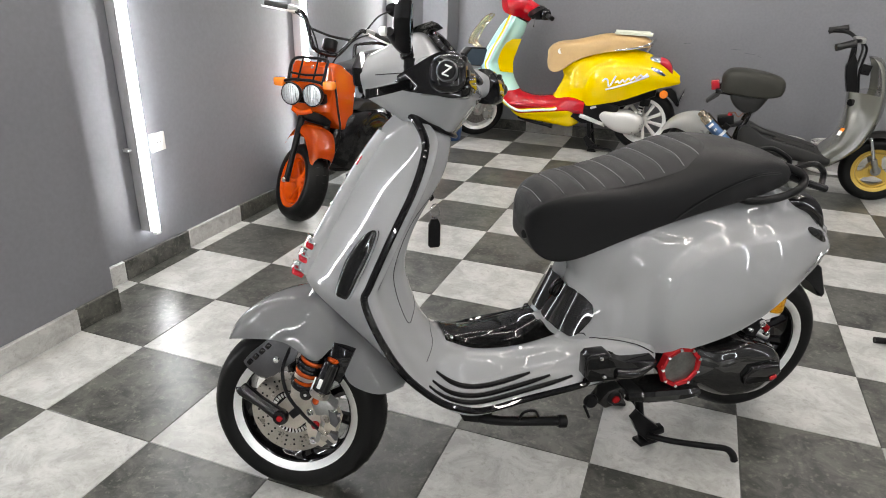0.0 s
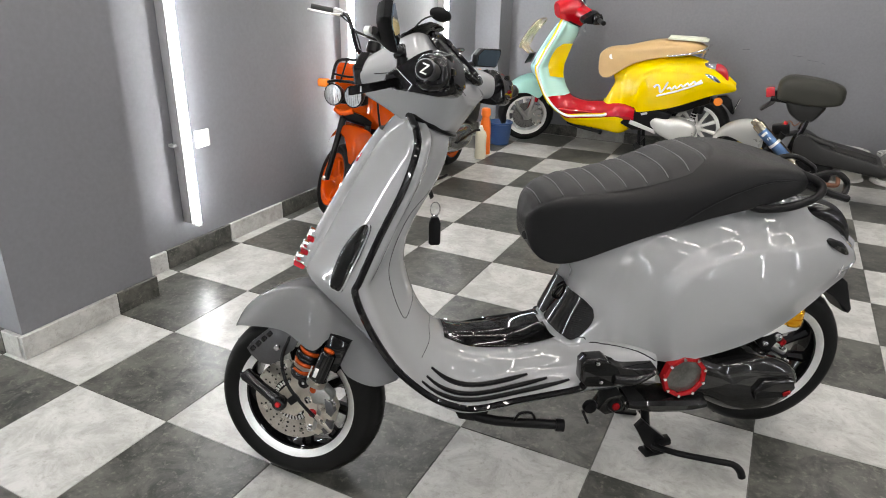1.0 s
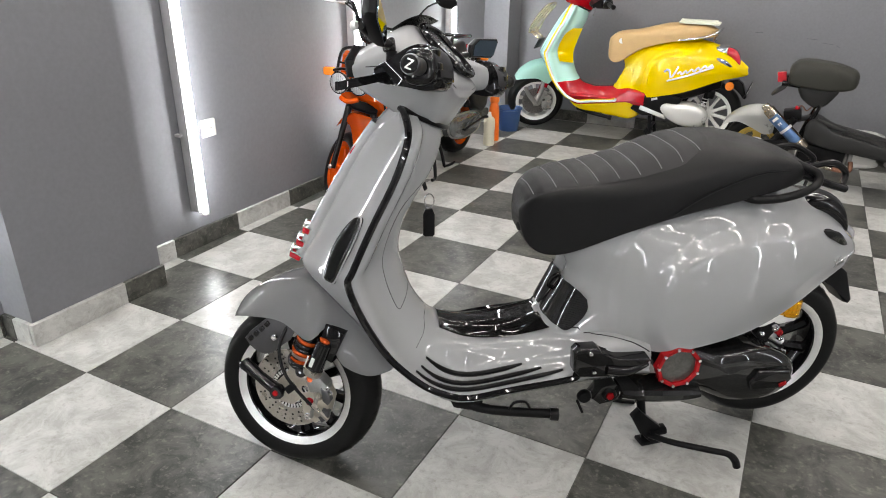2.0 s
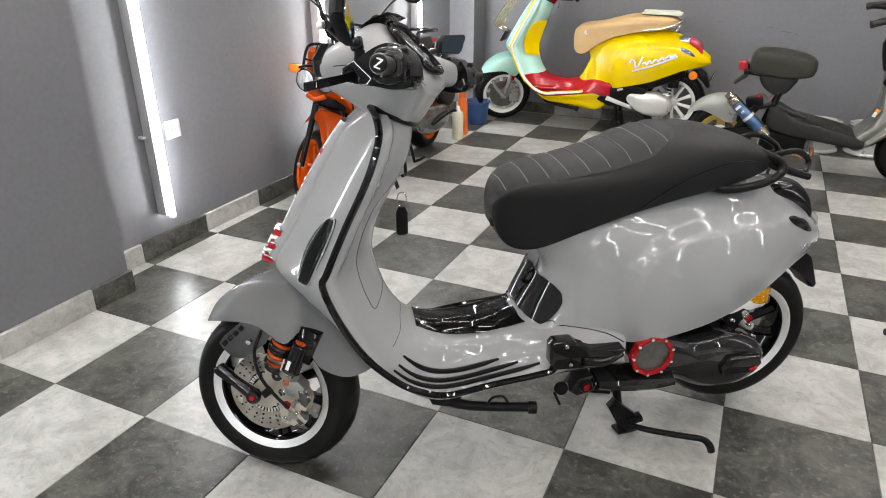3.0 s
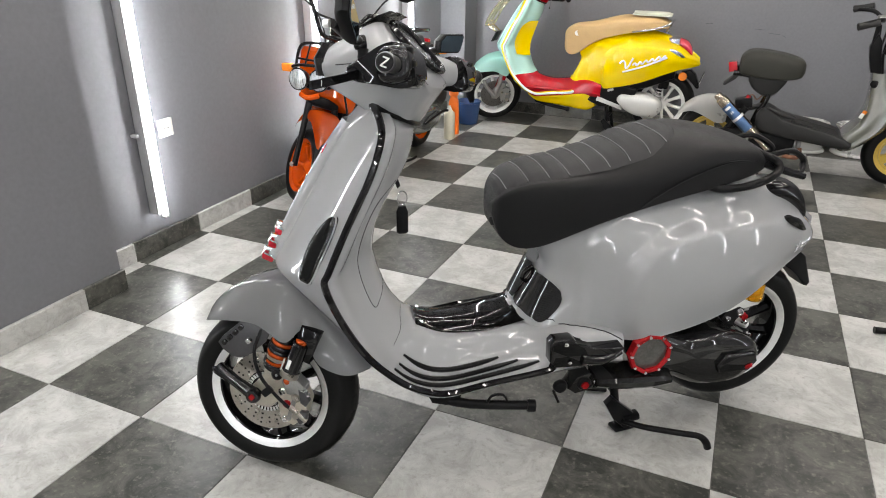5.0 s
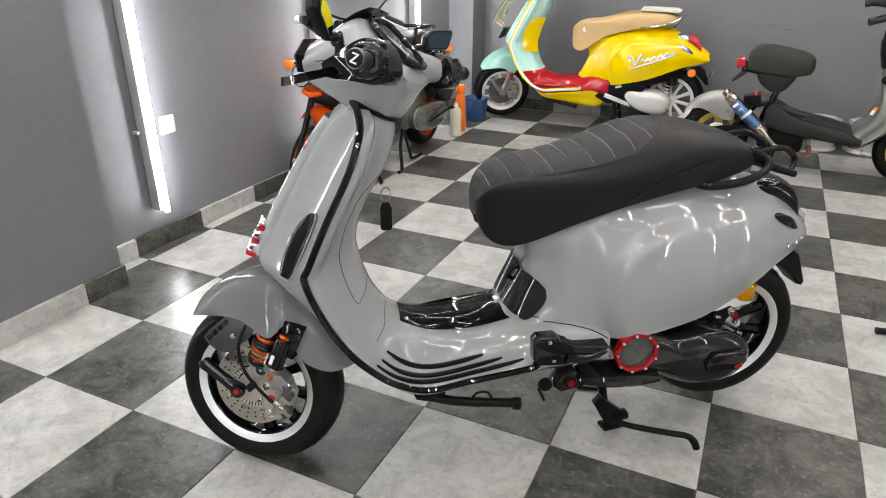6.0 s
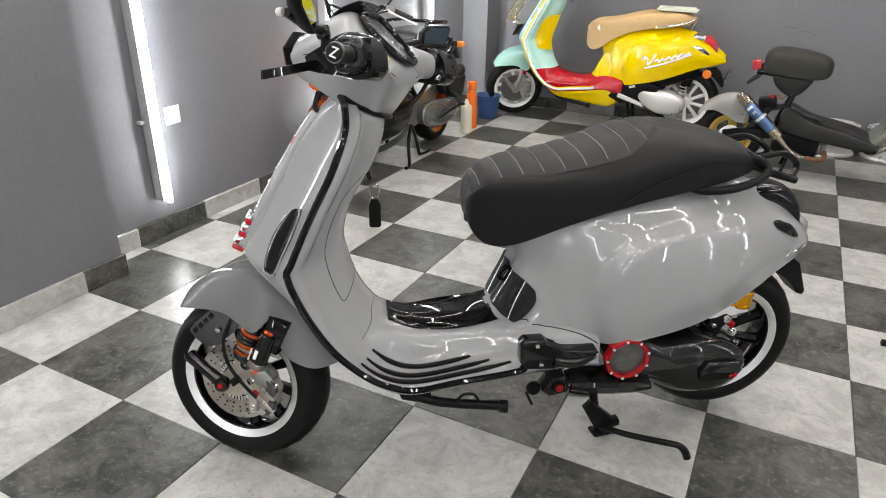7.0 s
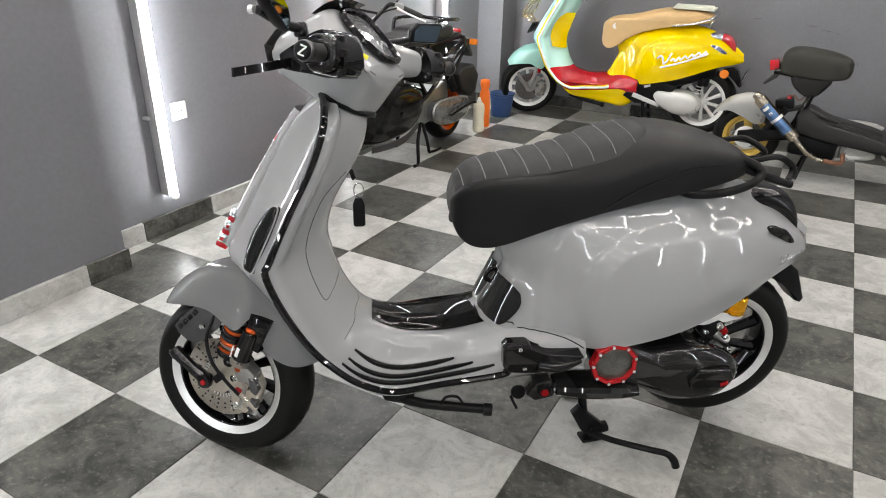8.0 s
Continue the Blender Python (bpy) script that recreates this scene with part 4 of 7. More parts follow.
        part("kick_tab", box(B(), (0.008, 0.008, 0.045), pose(-0.733, 0.175, 0.207, 0, 24), 0.002), SATIN, S)
        part("stand_bolt", lathe(B(), [(0, 0.02), (0.007, 0.02), (0.008, 0.008), (0.011, 0.006), (0.011, 0)], (-0.848, 0.17, 0.24), (0, 1, 0), 12), CHROME, S)
    else:
        part("case_front", prism(B(), [(-0.80, 0.27), (-0.81, 0.355), (-0.88, 0.395), (-1.03, 0.405), (-1.16, 0.372), (-1.14, 0.26), (-1.02, 0.235), (-0.90, 0.225)], 0.06, 0.172, 0.012, 3), SATIN, case_part, "black crankcase side")
        part("kick_plate", prism(B(), [(-0.875, 0.272), (-0.885, 0.302), (-1.06, 0.248), (-1.07, 0.218)], 0.12, 0.186, 0.006), SILVER, case_part)
        part("case_mark", box(B(), (0.07, 0.004, 0.02), pose(-1.20, 0.182, 0.27, 0, 8), 0.003), ALU, case_part)
        part("case_label", box(B(), (0.045, 0.004, 0.016), pose(-0.975, 0.174, 0.355, 0, 18), 0.002), WHITE, case_part)
    if custom:
        part("shock_collar", lathe(B(), [(0.0, 0.0), (0.030, 0.0), (0.031, 0.003), (0.031, 0.011), (0.0295, 0.012), (0.031, 0.013), (0.031, 0.022), (0.0295, 0.023), (0.031, 0.024), (0.031, 0.045), (0.027, 0.05), (0.0, 0.05)], (-1.336, 0.085, 0.400), (-0.05, 0, 1), 24), GOLD, S, "gold shock collar")
        part("shock_bracket", prism(B(), [(-1.362, 0.401), (-1.30, 0.402), (-1.262, 0.412), (-1.215, 0.398), (-1.215, 0.374), (-1.27, 0.368), (-1.315, 0.380), (-1.352, 0.384)], 0.062, 0.106, 0.006), paint["shock"], S, "white shock bracket")
        part("shock_body", tube(B(), [(-1.280, 0.088, 0.348), (-1.336, 0.088, 0.312)], 0.013, 14), ALU, S, "bare metal caliper piston")
        part("brake_mount", prism(B(), [(-1.240, 0.352), (-1.250, 0.370), (-1.290, 0.387), (-1.311, 0.376), (-1.294, 0.348), (-1.276, 0.334), (-1.293, 0.316), (-1.340, 0.302), (-1.344, 0.284), (-1.323, 0.276), (-1.273, 0.304)], 0.080, 0.108, 0.004), SATIN, S, "black caliper mount")
        part("brake_lug", prism(B(), [(-1.306, 0.380), (-1.340, 0.386), (-1.336, 0.360), (-1.312, 0.360)], 0.070, 0.092, 0.003), CAST, S)
        for x, z, mm, rr in ((-1.293, 0.370, CHROME, 0.012), (-1.257, 0.354, CHROME, 0.009), (-1.315, 0.336, CHROME, 0.009), (-1.279, 0.320, CHROME, 0.009), (-1.333, 0.292, CHROME, 0.010), (-1.309, 0.355, REDM, 0.011)):
            part("bolt", lathe(B(), [(0, 0.007), (rr * 0.45, 0.007), (rr * 0.5, 0.012), (rr * 0.85, 0.011), (rr, 0)], (x, 0.104, z), (0, 1, 0), 12), mm, S)
    else:
        part("shock_body", tube(B(), [(-1.30, 0.085, 0.30), (-1.325, 0.085, 0.47)], 0.018, 14), paint["shock"], S)
        part("shock_collar", lathe(B(), [(0.0, 0.0), (0.030, 0.0), (0.031, 0.006), (0.031, 0.045), (0.027, 0.05), (0.0, 0.05)], (-1.335, 0.085, 0.385), (-0.15, 0, 1), 24), SATIN, S)
        b = B()
        for z in (0.30, 0.325, 0.35, 0.372):
            lathe(b, [(0.022, 0), (0.026, 0.004), (0.022, 0.008)], (-1.302 - (z - 0.30) * 0.15, 0.085, z), (-0.15, 0, 1), 18)
        part("shock_spring", b, ALU, S)
        part("brake_mount", prism(B(), [(-1.255, 0.29), (-1.27, 0.34), (-1.31, 0.35), (-1.335, 0.31), (-1.32, 0.26), (-1.275, 0.255)], 0.075, 0.105, 0.006), CAST, S)
        for x, z, mm in ((-1.285, 0.322, CHROME), (-1.298, 0.295, REDM), (-1.31, 0.268, CHROME)):
            part("bolt", lathe(B(), [(0, 0.012), (0.008, 0.011), (0.011, 0)], (x, 0.104, z), (0, 1, 0), 12), mm, S)

    # centre stand, side stand, passenger step
    for s in (-1, 1):
        part("stand_leg", tube(B(), [(-0.935, s * 0.075, 0.25), (-0.945, s * 0.085, 0.17), (-0.955, s * 0.092, 0.10), (-0.975, s * 0.097, 0.012)], 0.0125, 10, 4), SATIN, S, "black stand leg")
        part("stand_foot", box(B(), (0.07, 0.04, 0.012), pose(-0.985, s * 0.097, 0.0085, 0, -4, s * 12), 0.004), SATIN, S)
    part("stand_bar", tube(B(), [(-0.95, -0.09, 0.13), (-0.95, 0.09, 0.13)], 0.011, 10), SATIN, S)
    part("stand_plate", prism(B(), [(-0.915, 0.105), (-0.935, 0.128), (-0.965, 0.10), (-1.01, 0.062), (-1.012, 0.02), (-0.985, 0.012), (-0.945, 0.05)], 0.095, 0.118, 0.004), SATIN, S)
    part("stand_pad", box(B(), (0.05, 0.03, 0.022), pose(-1.0, 0.112, 0.052, 0, 10), 0.006, 2), SATIN, S)
    part("stand_lever", tube(B(), [(-0.975, 0.115, 0.040), (-1.02, 0.165, 0.050), (-1.10, 0.222, 0.062), (-1.14, 0.244, 0.064), (-1.158, 0.254, 0.050), (-1.166, 0.258, 0.030)], [0.009, 0.009, 0.009, 0.009, 0.011, 0.011], 10, 4), SATIN, S, "black stand lever")
    part("side_stand", tube(B(), [(-0.43, 0.13, 0.215), (-0.50, 0.155, 0.202), (-0.66, 0.168, 0.184)], [0.016, 0.013, 0.013], 12, 3), SATIN, S, "folded black side stand")
    part("side_stand_foot", lathe(B(), [(0, 0.0), (0.015, 0.0), (0.0175, 0.004), (0.0175, 0.022), (0, 0.024)], (-0.655, 0.168, 0.184), (-0.97, 0.1, -0.1), 16), SATIN, S)
    part("stand_bracket", prism(B(), [(-0.39, 0.235), (-0.40, 0.212), (-0.44, 0.200), (-0.475, 0.205), (-0.48, 0.235)], 0.10, 0.150, 0.006), SATIN, S)
    part("stand_clip", tube(B(), [(-0.545, 0.165, 0.205), (-0.555, 0.172, 0.232), (-0.585, 0.172, 0.232), (-0.60, 0.165, 0.205)], 0.004, 8, 3), SATIN, S)
    for s in (1,) if custom else ():
        out = [(-0.690, 0.348), (-0.688, 0.400), (-0.698, 0.412), (-0.745, 0.412), (-0.756, 0.404), (-0.762, 0.386), (-0.80, 0.378), (-0.885, 0.374), (-0.892, 0.364), (-0.84, 0.342), (-0.78, 0.324), (-0.705, 0.330)]
        b = prism(B(), out, 0.178, 0.220, 0.007, 3)
        if s < 0:
            bmesh.ops.scale(b, vec=(1, -1, 1), verts=b.verts)
        block = part("passenger_step", b, dark, S, "black folding passenger step")
        part("step_peg", tube(B(), [(-0.775, s * 0.218, 0.350), (-0.83, s * 0.220, 0.342), (-0.885, s * 0.214, 0.356)], [0.014, 0.013, 0.006], 12, 4), dark, block)
        for x in (-0.728, -0.742):
            part("bolt", lathe(B(), [(0, 0.004), (0.005, 0.003), (0.006, 0)], (x, s * 0.222, 0.40 if x > -0.73 else 0.345), (0, s, 0), 10), CHROME, block)

    # all that turns with the bars: wheel, fork, mudguard
    wheel(S, (-0.004, 0, 0.228), 0.2265, 0.112, paint["lip"], paint["barrel"], paint["spoke"], 10, ST, 1)
    rows = [((0.168, 0.424), (0.163, 0.034, 0.421), (0.156, 0.054, 0.415)), ((0.142, 0.462), (0.138, 0.054, 0.452), (0.130, 0.086, 0.430)), ((0.105, 0.496), (0.101, 0.066, 0.482), (0.095, 0.099, 0.437)), ((0.050, 0.527), (0.047, 0.074, 0.512), (0.045, 0.105, 0.441)),
            ((-0.005, 0.541), (-0.008, 0.078, 0.526), (-0.008, 0.107, 0.436)), ((-0.045, 0.545), (-0.048, 0.082, 0.529), (-0.048, 0.112, 0.414)), ((-0.085, 0.542), (-0.086, 0.085, 0.524), (-0.086, 0.116, 0.398)), ((-0.116, 0.532), (-0.114, 0.082, 0.508), (-0.112, 0.111, 0.420)), ((-0.138, 0.518), (-0.137, 0.077, 0.488), (-0.134, 0.100, 0.425)),
            ((-0.163, 0.492), (-0.164, 0.074, 0.460), (-0.152, 0.097, 0.354)), ((-0.202, 0.445), (-0.202, 0.072, 0.420), (-0.190, 0.096, 0.326)), ((-0.250, 0.385), (-0.250, 0.068, 0.370), (-0.240, 0.092, 0.315)), ((-0.290, 0.340), (-0.290, 0.048, 0.335), (-0.288, 0.070, 0.330))]
    rings = []
    for c, sh, e in rows:
        upper = (np.array((c[0], 0, c[1])) * 0.4 + np.array(sh) * 0.6) + np.array((0, 0, 0.006))
        low = np.array(sh) * 0.4 + np.array(e) * 0.6 + np.array((0, 0.006, 0))
        half = [(c[0], 0, c[1]), tuple(upper), sh, tuple(low), e]
        rings.append([(x, -y, z) for x, y, z in half[:0:-1]] + half)
    b = skin(B(), rings, 8, 6, False, (False, False), fair)
    bmesh.ops.solidify(b, geom=b.faces[:], thickness=0.0025)
    part("front_mudguard", b, mud, S, "", 50, ST)
    part("fork_tube", tube(B(), [(-0.02, 0.05, 0.27), (-0.08, 0.04, 0.42), (-0.17, 0.0, 0.60)], [0.02, 0.022, 0.02], 12, 4), SATIN if custom else REDM, S, "", 38, ST)
    part("fork_link", prism(B(), [(0.035, 0.25), (0.0, 0.285), (-0.05, 0.335), (-0.085, 0.33), (-0.095, 0.29), (-0.07, 0.245), (-0.02, 0.20), (0.02, 0.205)], 0.062, 0.088, 0.006), TITANB if custom else CAST, S, "machined fork link", 38, ST)
    disc = B()
    lathe(disc, [(0.058, 0.048), (0.058, 0.052), (0.108, 0.052), (0.108, 0.048)], (0, 0, 0.23), (0, 1, 0), 60, True)
    part("brake_disc", disc, STEEL if custom else IRON, S, "drilled steel brake disc", 38, ST)
    b = B()
    for k in range(24):
        a = 2 * math.pi * k / 24
        for rr in (0.070, 0.083, 0.096) if k % 2 else (0.077, 0.09):
            lathe(b, [(0, 0.0005), (0.0028, 0.0005), (0.003, 0)], (rr * math.cos(a), 0.0522, 0.23 + rr * math.sin(a)), (0, 1, 0), 8)
    tagged(part("disc_hole", b, SATIN, S, "", 38, ST), kind="stuff")
    part("disc_carrier", lathe(B(), [(0.0, 0.056), (0.024, 0.056), (0.03, 0.052), (0.058, 0.050), (0.058, 0.046), (0.0, 0.046)], (0, 0, 0.23), (0, 1, 0), 36), SATIN if custom else IRON, S, "", 38, ST)
    cal = part("brake_caliper", prism(B(), [(-0.055, 0.262), (-0.115, 0.275), (-0.132, 0.235), (-0.118, 0.185), (-0.085, 0.160), (-0.052, 0.178), (-0.045, 0.225)], 0.05, 0.095, 0.008, 2), TITANB if custom else CAST, S, "cast brake caliper", 38, ST)
    part("caliper_bridge", prism(B(), [(-0.062, 0.285), (-0.10, 0.298), (-0.125, 0.275), (-0.118, 0.245), (-0.075, 0.25)], 0.06, 0.100, 0.006), CAST, cal, "", 38, ST)
    part("caliper_rib", box(B(), (0.012, 0.05, 0.085), pose(-0.088, 0.076, 0.218, 0, -18), 0.004), CAST, cal, "", 38, ST)
    for x, z in ((-0.060, 0.255), (-0.066, 0.180), (-0.118, 0.262), (-0.112, 0.180)):
        part("caliper_bolt", lathe(B(), [(0, 0.009), (0.006, 0.008), (0.0065, 0.002), (0.010, 0.001), (0.010, 0)], (x, 0.094, z), (0, 1, 0), 10), CHROME, cal, "", 38, ST)
    for x, z, rr in ((-0.100, 0.245, 0.014), (-0.098, 0.195, 0.014)):
        part("piston_cap", lathe(B(), [(0, 0.010), (rr * 0.6, 0.010), (rr * 0.7, 0.006), (rr, 0.005), (rr, 0)], (x, 0.094, z), (0, 1, 0), 18), STEEL, cal, "", 38, ST)
    if custom:
        part("caliper_mark", lathe(B(), [(0, 0.002), (0.011, 0.002), (0.012, 0)], (-0.073, 0.0945, 0.222), (0, 1, 0), 16), REDM, cal, "red round mark", 38, ST)
        sc, sd = Vector((-0.046, 0.076, 0.338)), Vector((-0.40, 0.05, 0.917))
        for k, (h, rr, mt) in enumerate(((-0.022, 0.030, BLACK), (-0.012, 0.033, BLACK), (0.020, 0.033, DEEPOR), (0.032, 0.034, BLACK), (0.044, 0.034, BLACK), (0.055, 0.032, DEEPOR), (0.066, 0.031, BLACK))):
            part("spring_ring", lathe(B(), [(0.012, -0.005), (rr - 0.002, -0.005), (rr, -0.002), (rr, 0.002), (rr - 0.002, 0.005), (0.012, 0.005)], sc + sd * h, sd, 26), mt, S, "", 38, ST)
        u, w = sd.orthogonal().normalized(), sd.normalized().cross(sd.orthogonal().normalized())
        part("spring_wire", tube(B(), [sc + sd * (a * 0.0038 - 0.010) + (u * math.cos(a) + w * math.sin(a)) * 0.026 for a in np.linspace(0, 12.6, 60)], 0.0052, 6), DEEPOR, S, "orange coil spring", 38, ST)
        part("shock_shaft", tube(B(), [(-0.030, 0.074, 0.29), (-0.085, 0.074, 0.42)], 0.014, 12), STEEL, S, "", 38, ST)
        res = part("shock_reservoir", lathe(B(), [(0.0, 0.0), (0.022, 0.0), (0.0235, 0.003), (0.0235, 0.014), (0.0215, 0.016), (0.0215, 0.088), (0.018, 0.092), (0.0, 0.092)], (-0.090, 0.108, 0.312), (-0.38, -0.05, 0.92), 26), BLACK, S, "black shock reservoir", 38, ST)
        part("reservoir_foot", lathe(B(), [(0.0, -0.004), (0.0236, -0.004), (0.0246, 0.0), (0.0246, 0.013), (0.02, 0.014)], (-0.090, 0.108, 0.312), (-0.38, -0.05, 0.92), 26), STEEL, res, "", 38, ST)
        part("reservoir_knob", lathe(B(), [(0.0, 0.0), (0.015, 0.0), (0.016, 0.004), (0.012, 0.008), (0, 0.009)], (-0.125, 0.1035, 0.398), (-0.38, -0.05, 0.92), 18), DEEPOR, res, "", 38, ST)
        for k, (w, h) in enumerate(((0.009, 0.026), (0.0035, 0.034))):
            part("reservoir_mark", box(B(), (w, 0.002, h), pose(-0.099 + 0.016 * k, 0.1295 - 0.002 * k, 0.348, 0, -22), 0.0008), WHITE, res, "pale bars of lettering", 38, ST)
        part("mud_box", prism(B(), [(-0.128, 0.444), (-0.176, 0.424), (-0.142, 0.343), (-0.096, 0.362)], 0.072, 0.109, 0.003), BLACK, S, "black duct in the mudguard", 38, ST)
        part("vent_plate", prism(B(), [(0.092, 0.358), (0.104, 0.376), (0.088, 0.396), (0.03, 0.445), (0.010, 0.446), (-0.046, 0.425), (-0.024, 0.386), (0.028, 0.344), (0.048, 0.338), (0.07, 0.342)], 0.090, 0.097, 0.002), GUNMETAL, S, "slotted grey guard plate", 38, ST)
        for k in range(4):
            part("plate_slot", box(B(), (0.012, 0.008, 0.016), pose(0.086 - 0.016 * k, 0.096, 0.378 + 0.0145 * k, 0, -42), 0.002), BLACK, S, "", 38, ST)
        part("plate_bolt", lathe(B(), [(0, 0.005), (0.007, 0.004), (0.009, 0)], (0.018, 0.1, 0.389), (0, 1, 0), 14), CHROME, S, "", 38, ST)
        axle = part("axle_slider", tube(B(), [(0.114, 0.090, 0.305), (0.108, 0.092, 0.301), (0.06, 0.105, 0.278), (0.012, 0.112, 0.252), (0.006, 0.113, 0.249)], [0.014, 0.018, 0.014, 0.017, 0.019], 18, 4), BLACK, S, "gloss black axle slider", 38, ST)
        part("slider_screw", lathe(B(), [(0, 0.004), (0.007, 0.004), (0.008, 0)], (0.005, 0.128, 0.2495), (0, 1, 0), 14), REDM, axle, "red screw", 38, ST)
        part("slider_cap", lathe(B(), [(0.009, 0.0), (0.016, 0.0), (0.019, -0.006), (0.019, -0.014)], (0.005, 0.13, 0.2495), (0, 1, 0), 20), BLACK, axle, "", 38, ST)
        part("orange_bolt", lathe(B(), [(0, 0.012), (0.008, 0.012), (0.011, 0.008), (0.011, 0)], (-0.077, 0.088, 0.285), (0, 1, 0.2), 16), DEEPOR, S, "orange adjuster", 38, ST)
        part("fork_upright", skin(B(), [[(x - w, 0.066, z), (x - w, 0.084, z), (x, 0.090, z + 0.004), (x + w, 0.084, z), (x + w, 0.066, z)] for x, z, w in ((-0.050, 0.350, 0.026), (-0.044, 0.325, 0.030), (-0.034, 0.296, 0.024), (-0.020, 0.268, 0.022), (-0.004, 0.240, 0.026))], 4, 2, True, (True, True)), TITANB, S, "bead-blasted fork upright", 45, ST)
        adj = part("link_knob", lathe(B(), [(0.0, 0.010), (0.006, 0.010), (0.007, 0.013), (0.012, 0.013), (0.0145, 0.010), (0.0155, 0.002), (0.0155, -0.004)], (-0.052, 0.091, 0.303), (0, 1, 0), 24), BLACK, S, "round black adjuster knob", 38, ST)
        part("knob_screw", lathe(B(), [(0.0, 0.012), (0.004, 0.012), (0.005, 0.009)], (-0.052, 0.091, 0.303), (0, 1, 0), 12), CHROME, adj, "", 38, ST)
        for k in range(36):
            a = 2 * math.pi * k / 36
            part("tone_tooth", box(B(), (0.0036, 0.004, 0.010), Matrix.Translation((0.050 * math.cos(a), 0.056, 0.23 + 0.050 * math.sin(a))) @ Matrix.Rotation(math.pi / 2 - a, 4, "Y")), ALU, S, "", 38, ST)
        for k in range(5):
            a = radians(20 + 72 * k)
            part("disc_bolt", lathe(B(), [(0, 0.004), (0.005, 0.004), (0.006, 0.0)], (0.038 * math.cos(a), 0.055, 0.23 + 0.038 * math.sin(a)), (0, 1, 0), 8), CHROME, S, "", 38, ST)
        part("caliper_fin", prism(B(), [(-0.108, 0.268), (-0.128, 0.262), (-0.136, 0.238), (-0.126, 0.222), (-0.112, 0.232)], 0.085, 0.104, 0.004), GUNMETAL, cal, "", 38, ST)
        part("caliper_fin", prism(B(), [(-0.112, 0.212), (-0.130, 0.205), (-0.126, 0.182), (-0.108, 0.170), (-0.098, 0.186)], 0.085, 0.104, 0.004), GUNMETAL, cal, "", 38, ST)
        part("bleed_nipple", lathe(B(), [(0.0, 0.018), (0.003, 0.018), (0.004, 0.010), (0.006, 0.008), (0.006, 0.0)], (-0.128, 0.092, 0.250), (-0.5, 0.6, 0.6), 10), CHROME, cal, "", 38, ST)
        part("brake_hose", tube(B(), [(-0.02, 0.09, 0.43), (0.0, 0.108, 0.37), (-0.012, 0.115, 0.31), (-0.045, 0.114, 0.262), (-0.09, 0.108, 0.215), (-0.118, 0.10, 0.192)], 0.0045, 8, 5), SATIN, S, "black brake hose", 38, ST)
        part("hose_clamp", box(B(), (0.028, 0.014, 0.02), pose(-0.03, 0.113, 0.262, 0, 40), 0.003), SATIN, S, "", 38, ST)
        part("hose_fitting", tube(B(), [(-0.085, 0.107, 0.222), (-0.125, 0.10, 0.182)], [0.007, 0.006], 8), STEEL, S, "", 38, ST)
    else:
        part("fork_arm", tube(B(), [(0.0, 0.075, 0.23), (-0.04, 0.085, 0.33), (-0.06, 0.07, 0.42)], [0.022, 0.018, 0.022], 12, 4), CAST, S, "", 38, ST)
        part("shock_sleeve", tube(B(), [(-0.062, 0.075, 0.36), (-0.085, 0.07, 0.44)], 0.024, 14), RED, S, "red shock sleeve", 38, ST)
        part("trail_arm", tube(B(), [(0.0, 0.085, 0.23), (0.06, 0.085, 0.30), (0.085, 0.08, 0.36)], [0.02, 0.016, 0.014], 12, 4), CAST, S, "", 38, ST)

    # handlebar shell
    def oval(y, x, z, a, b, sq=0.75):
        return [(x + a * math.copysign(abs(math.cos(q)) ** sq, math.cos(q)), y, z + b * math.copysign(abs(math.sin(q)) ** sq, math.sin(q))) for q in np.arange(16) * math.pi / 8]

    head = paint["head"]
    nose = [mirrored([(x, 0, a), (x, b, a - 0.003), (x, c, d), (x, (c + e) / 2, (d + f) / 2), (x, e, f + 0.010), (x, e * 0.5, f), (x, 0, f)]) for x, a, b, c, d, e, f in (
        (-0.200, 1.098, 0.048, 0.090, 1.056, 0.064, 1.000), (-0.245, 1.119, 0.052, 0.100, 1.068, 0.070, 0.978), (-0.295, 1.142, 0.055, 0.106, 1.075, 0.062, 0.948), (-0.335, 1.140, 0.056, 0.108, 1.074, 0.056, 0.924),
        (-0.375, 1.094, 0.060, 0.108, 1.062, 0.054, 0.918), (-0.408, 1.064, 0.058, 0.104, 1.042, 0.060, 0.955), (-0.438, 1.036, 0.052, 0.088, 1.020, 0.064, 0.996))]
    hs = part("headset", skin(B(), nose, 8, 8, True, (True, True), fair), head, S, "", 50, HB)
    if custom:
        for s in (-1, 1):
            line = [hs.closest_point_on_mesh(HB @ Vector(p))[1] for p in spline([(-0.235, s * 0.11, 1.050), (-0.30, s * 0.12, 1.052), (-0.36, s * 0.12, 1.050), (-0.41, s * 0.11, 1.030), (-0.445, s * 0.06, 1.012)], 24)]
            part("shell_seam", tube(B(), line, 0.0011, 6), SATIN, hs)
        part("sticker", box(B(), (0.012, 0.002, 0.032), HB @ pose(-0.418, 0.078, 1.038, 0, -25, 35), 0.0004), YSTICK, hs, "small yellow sticker")
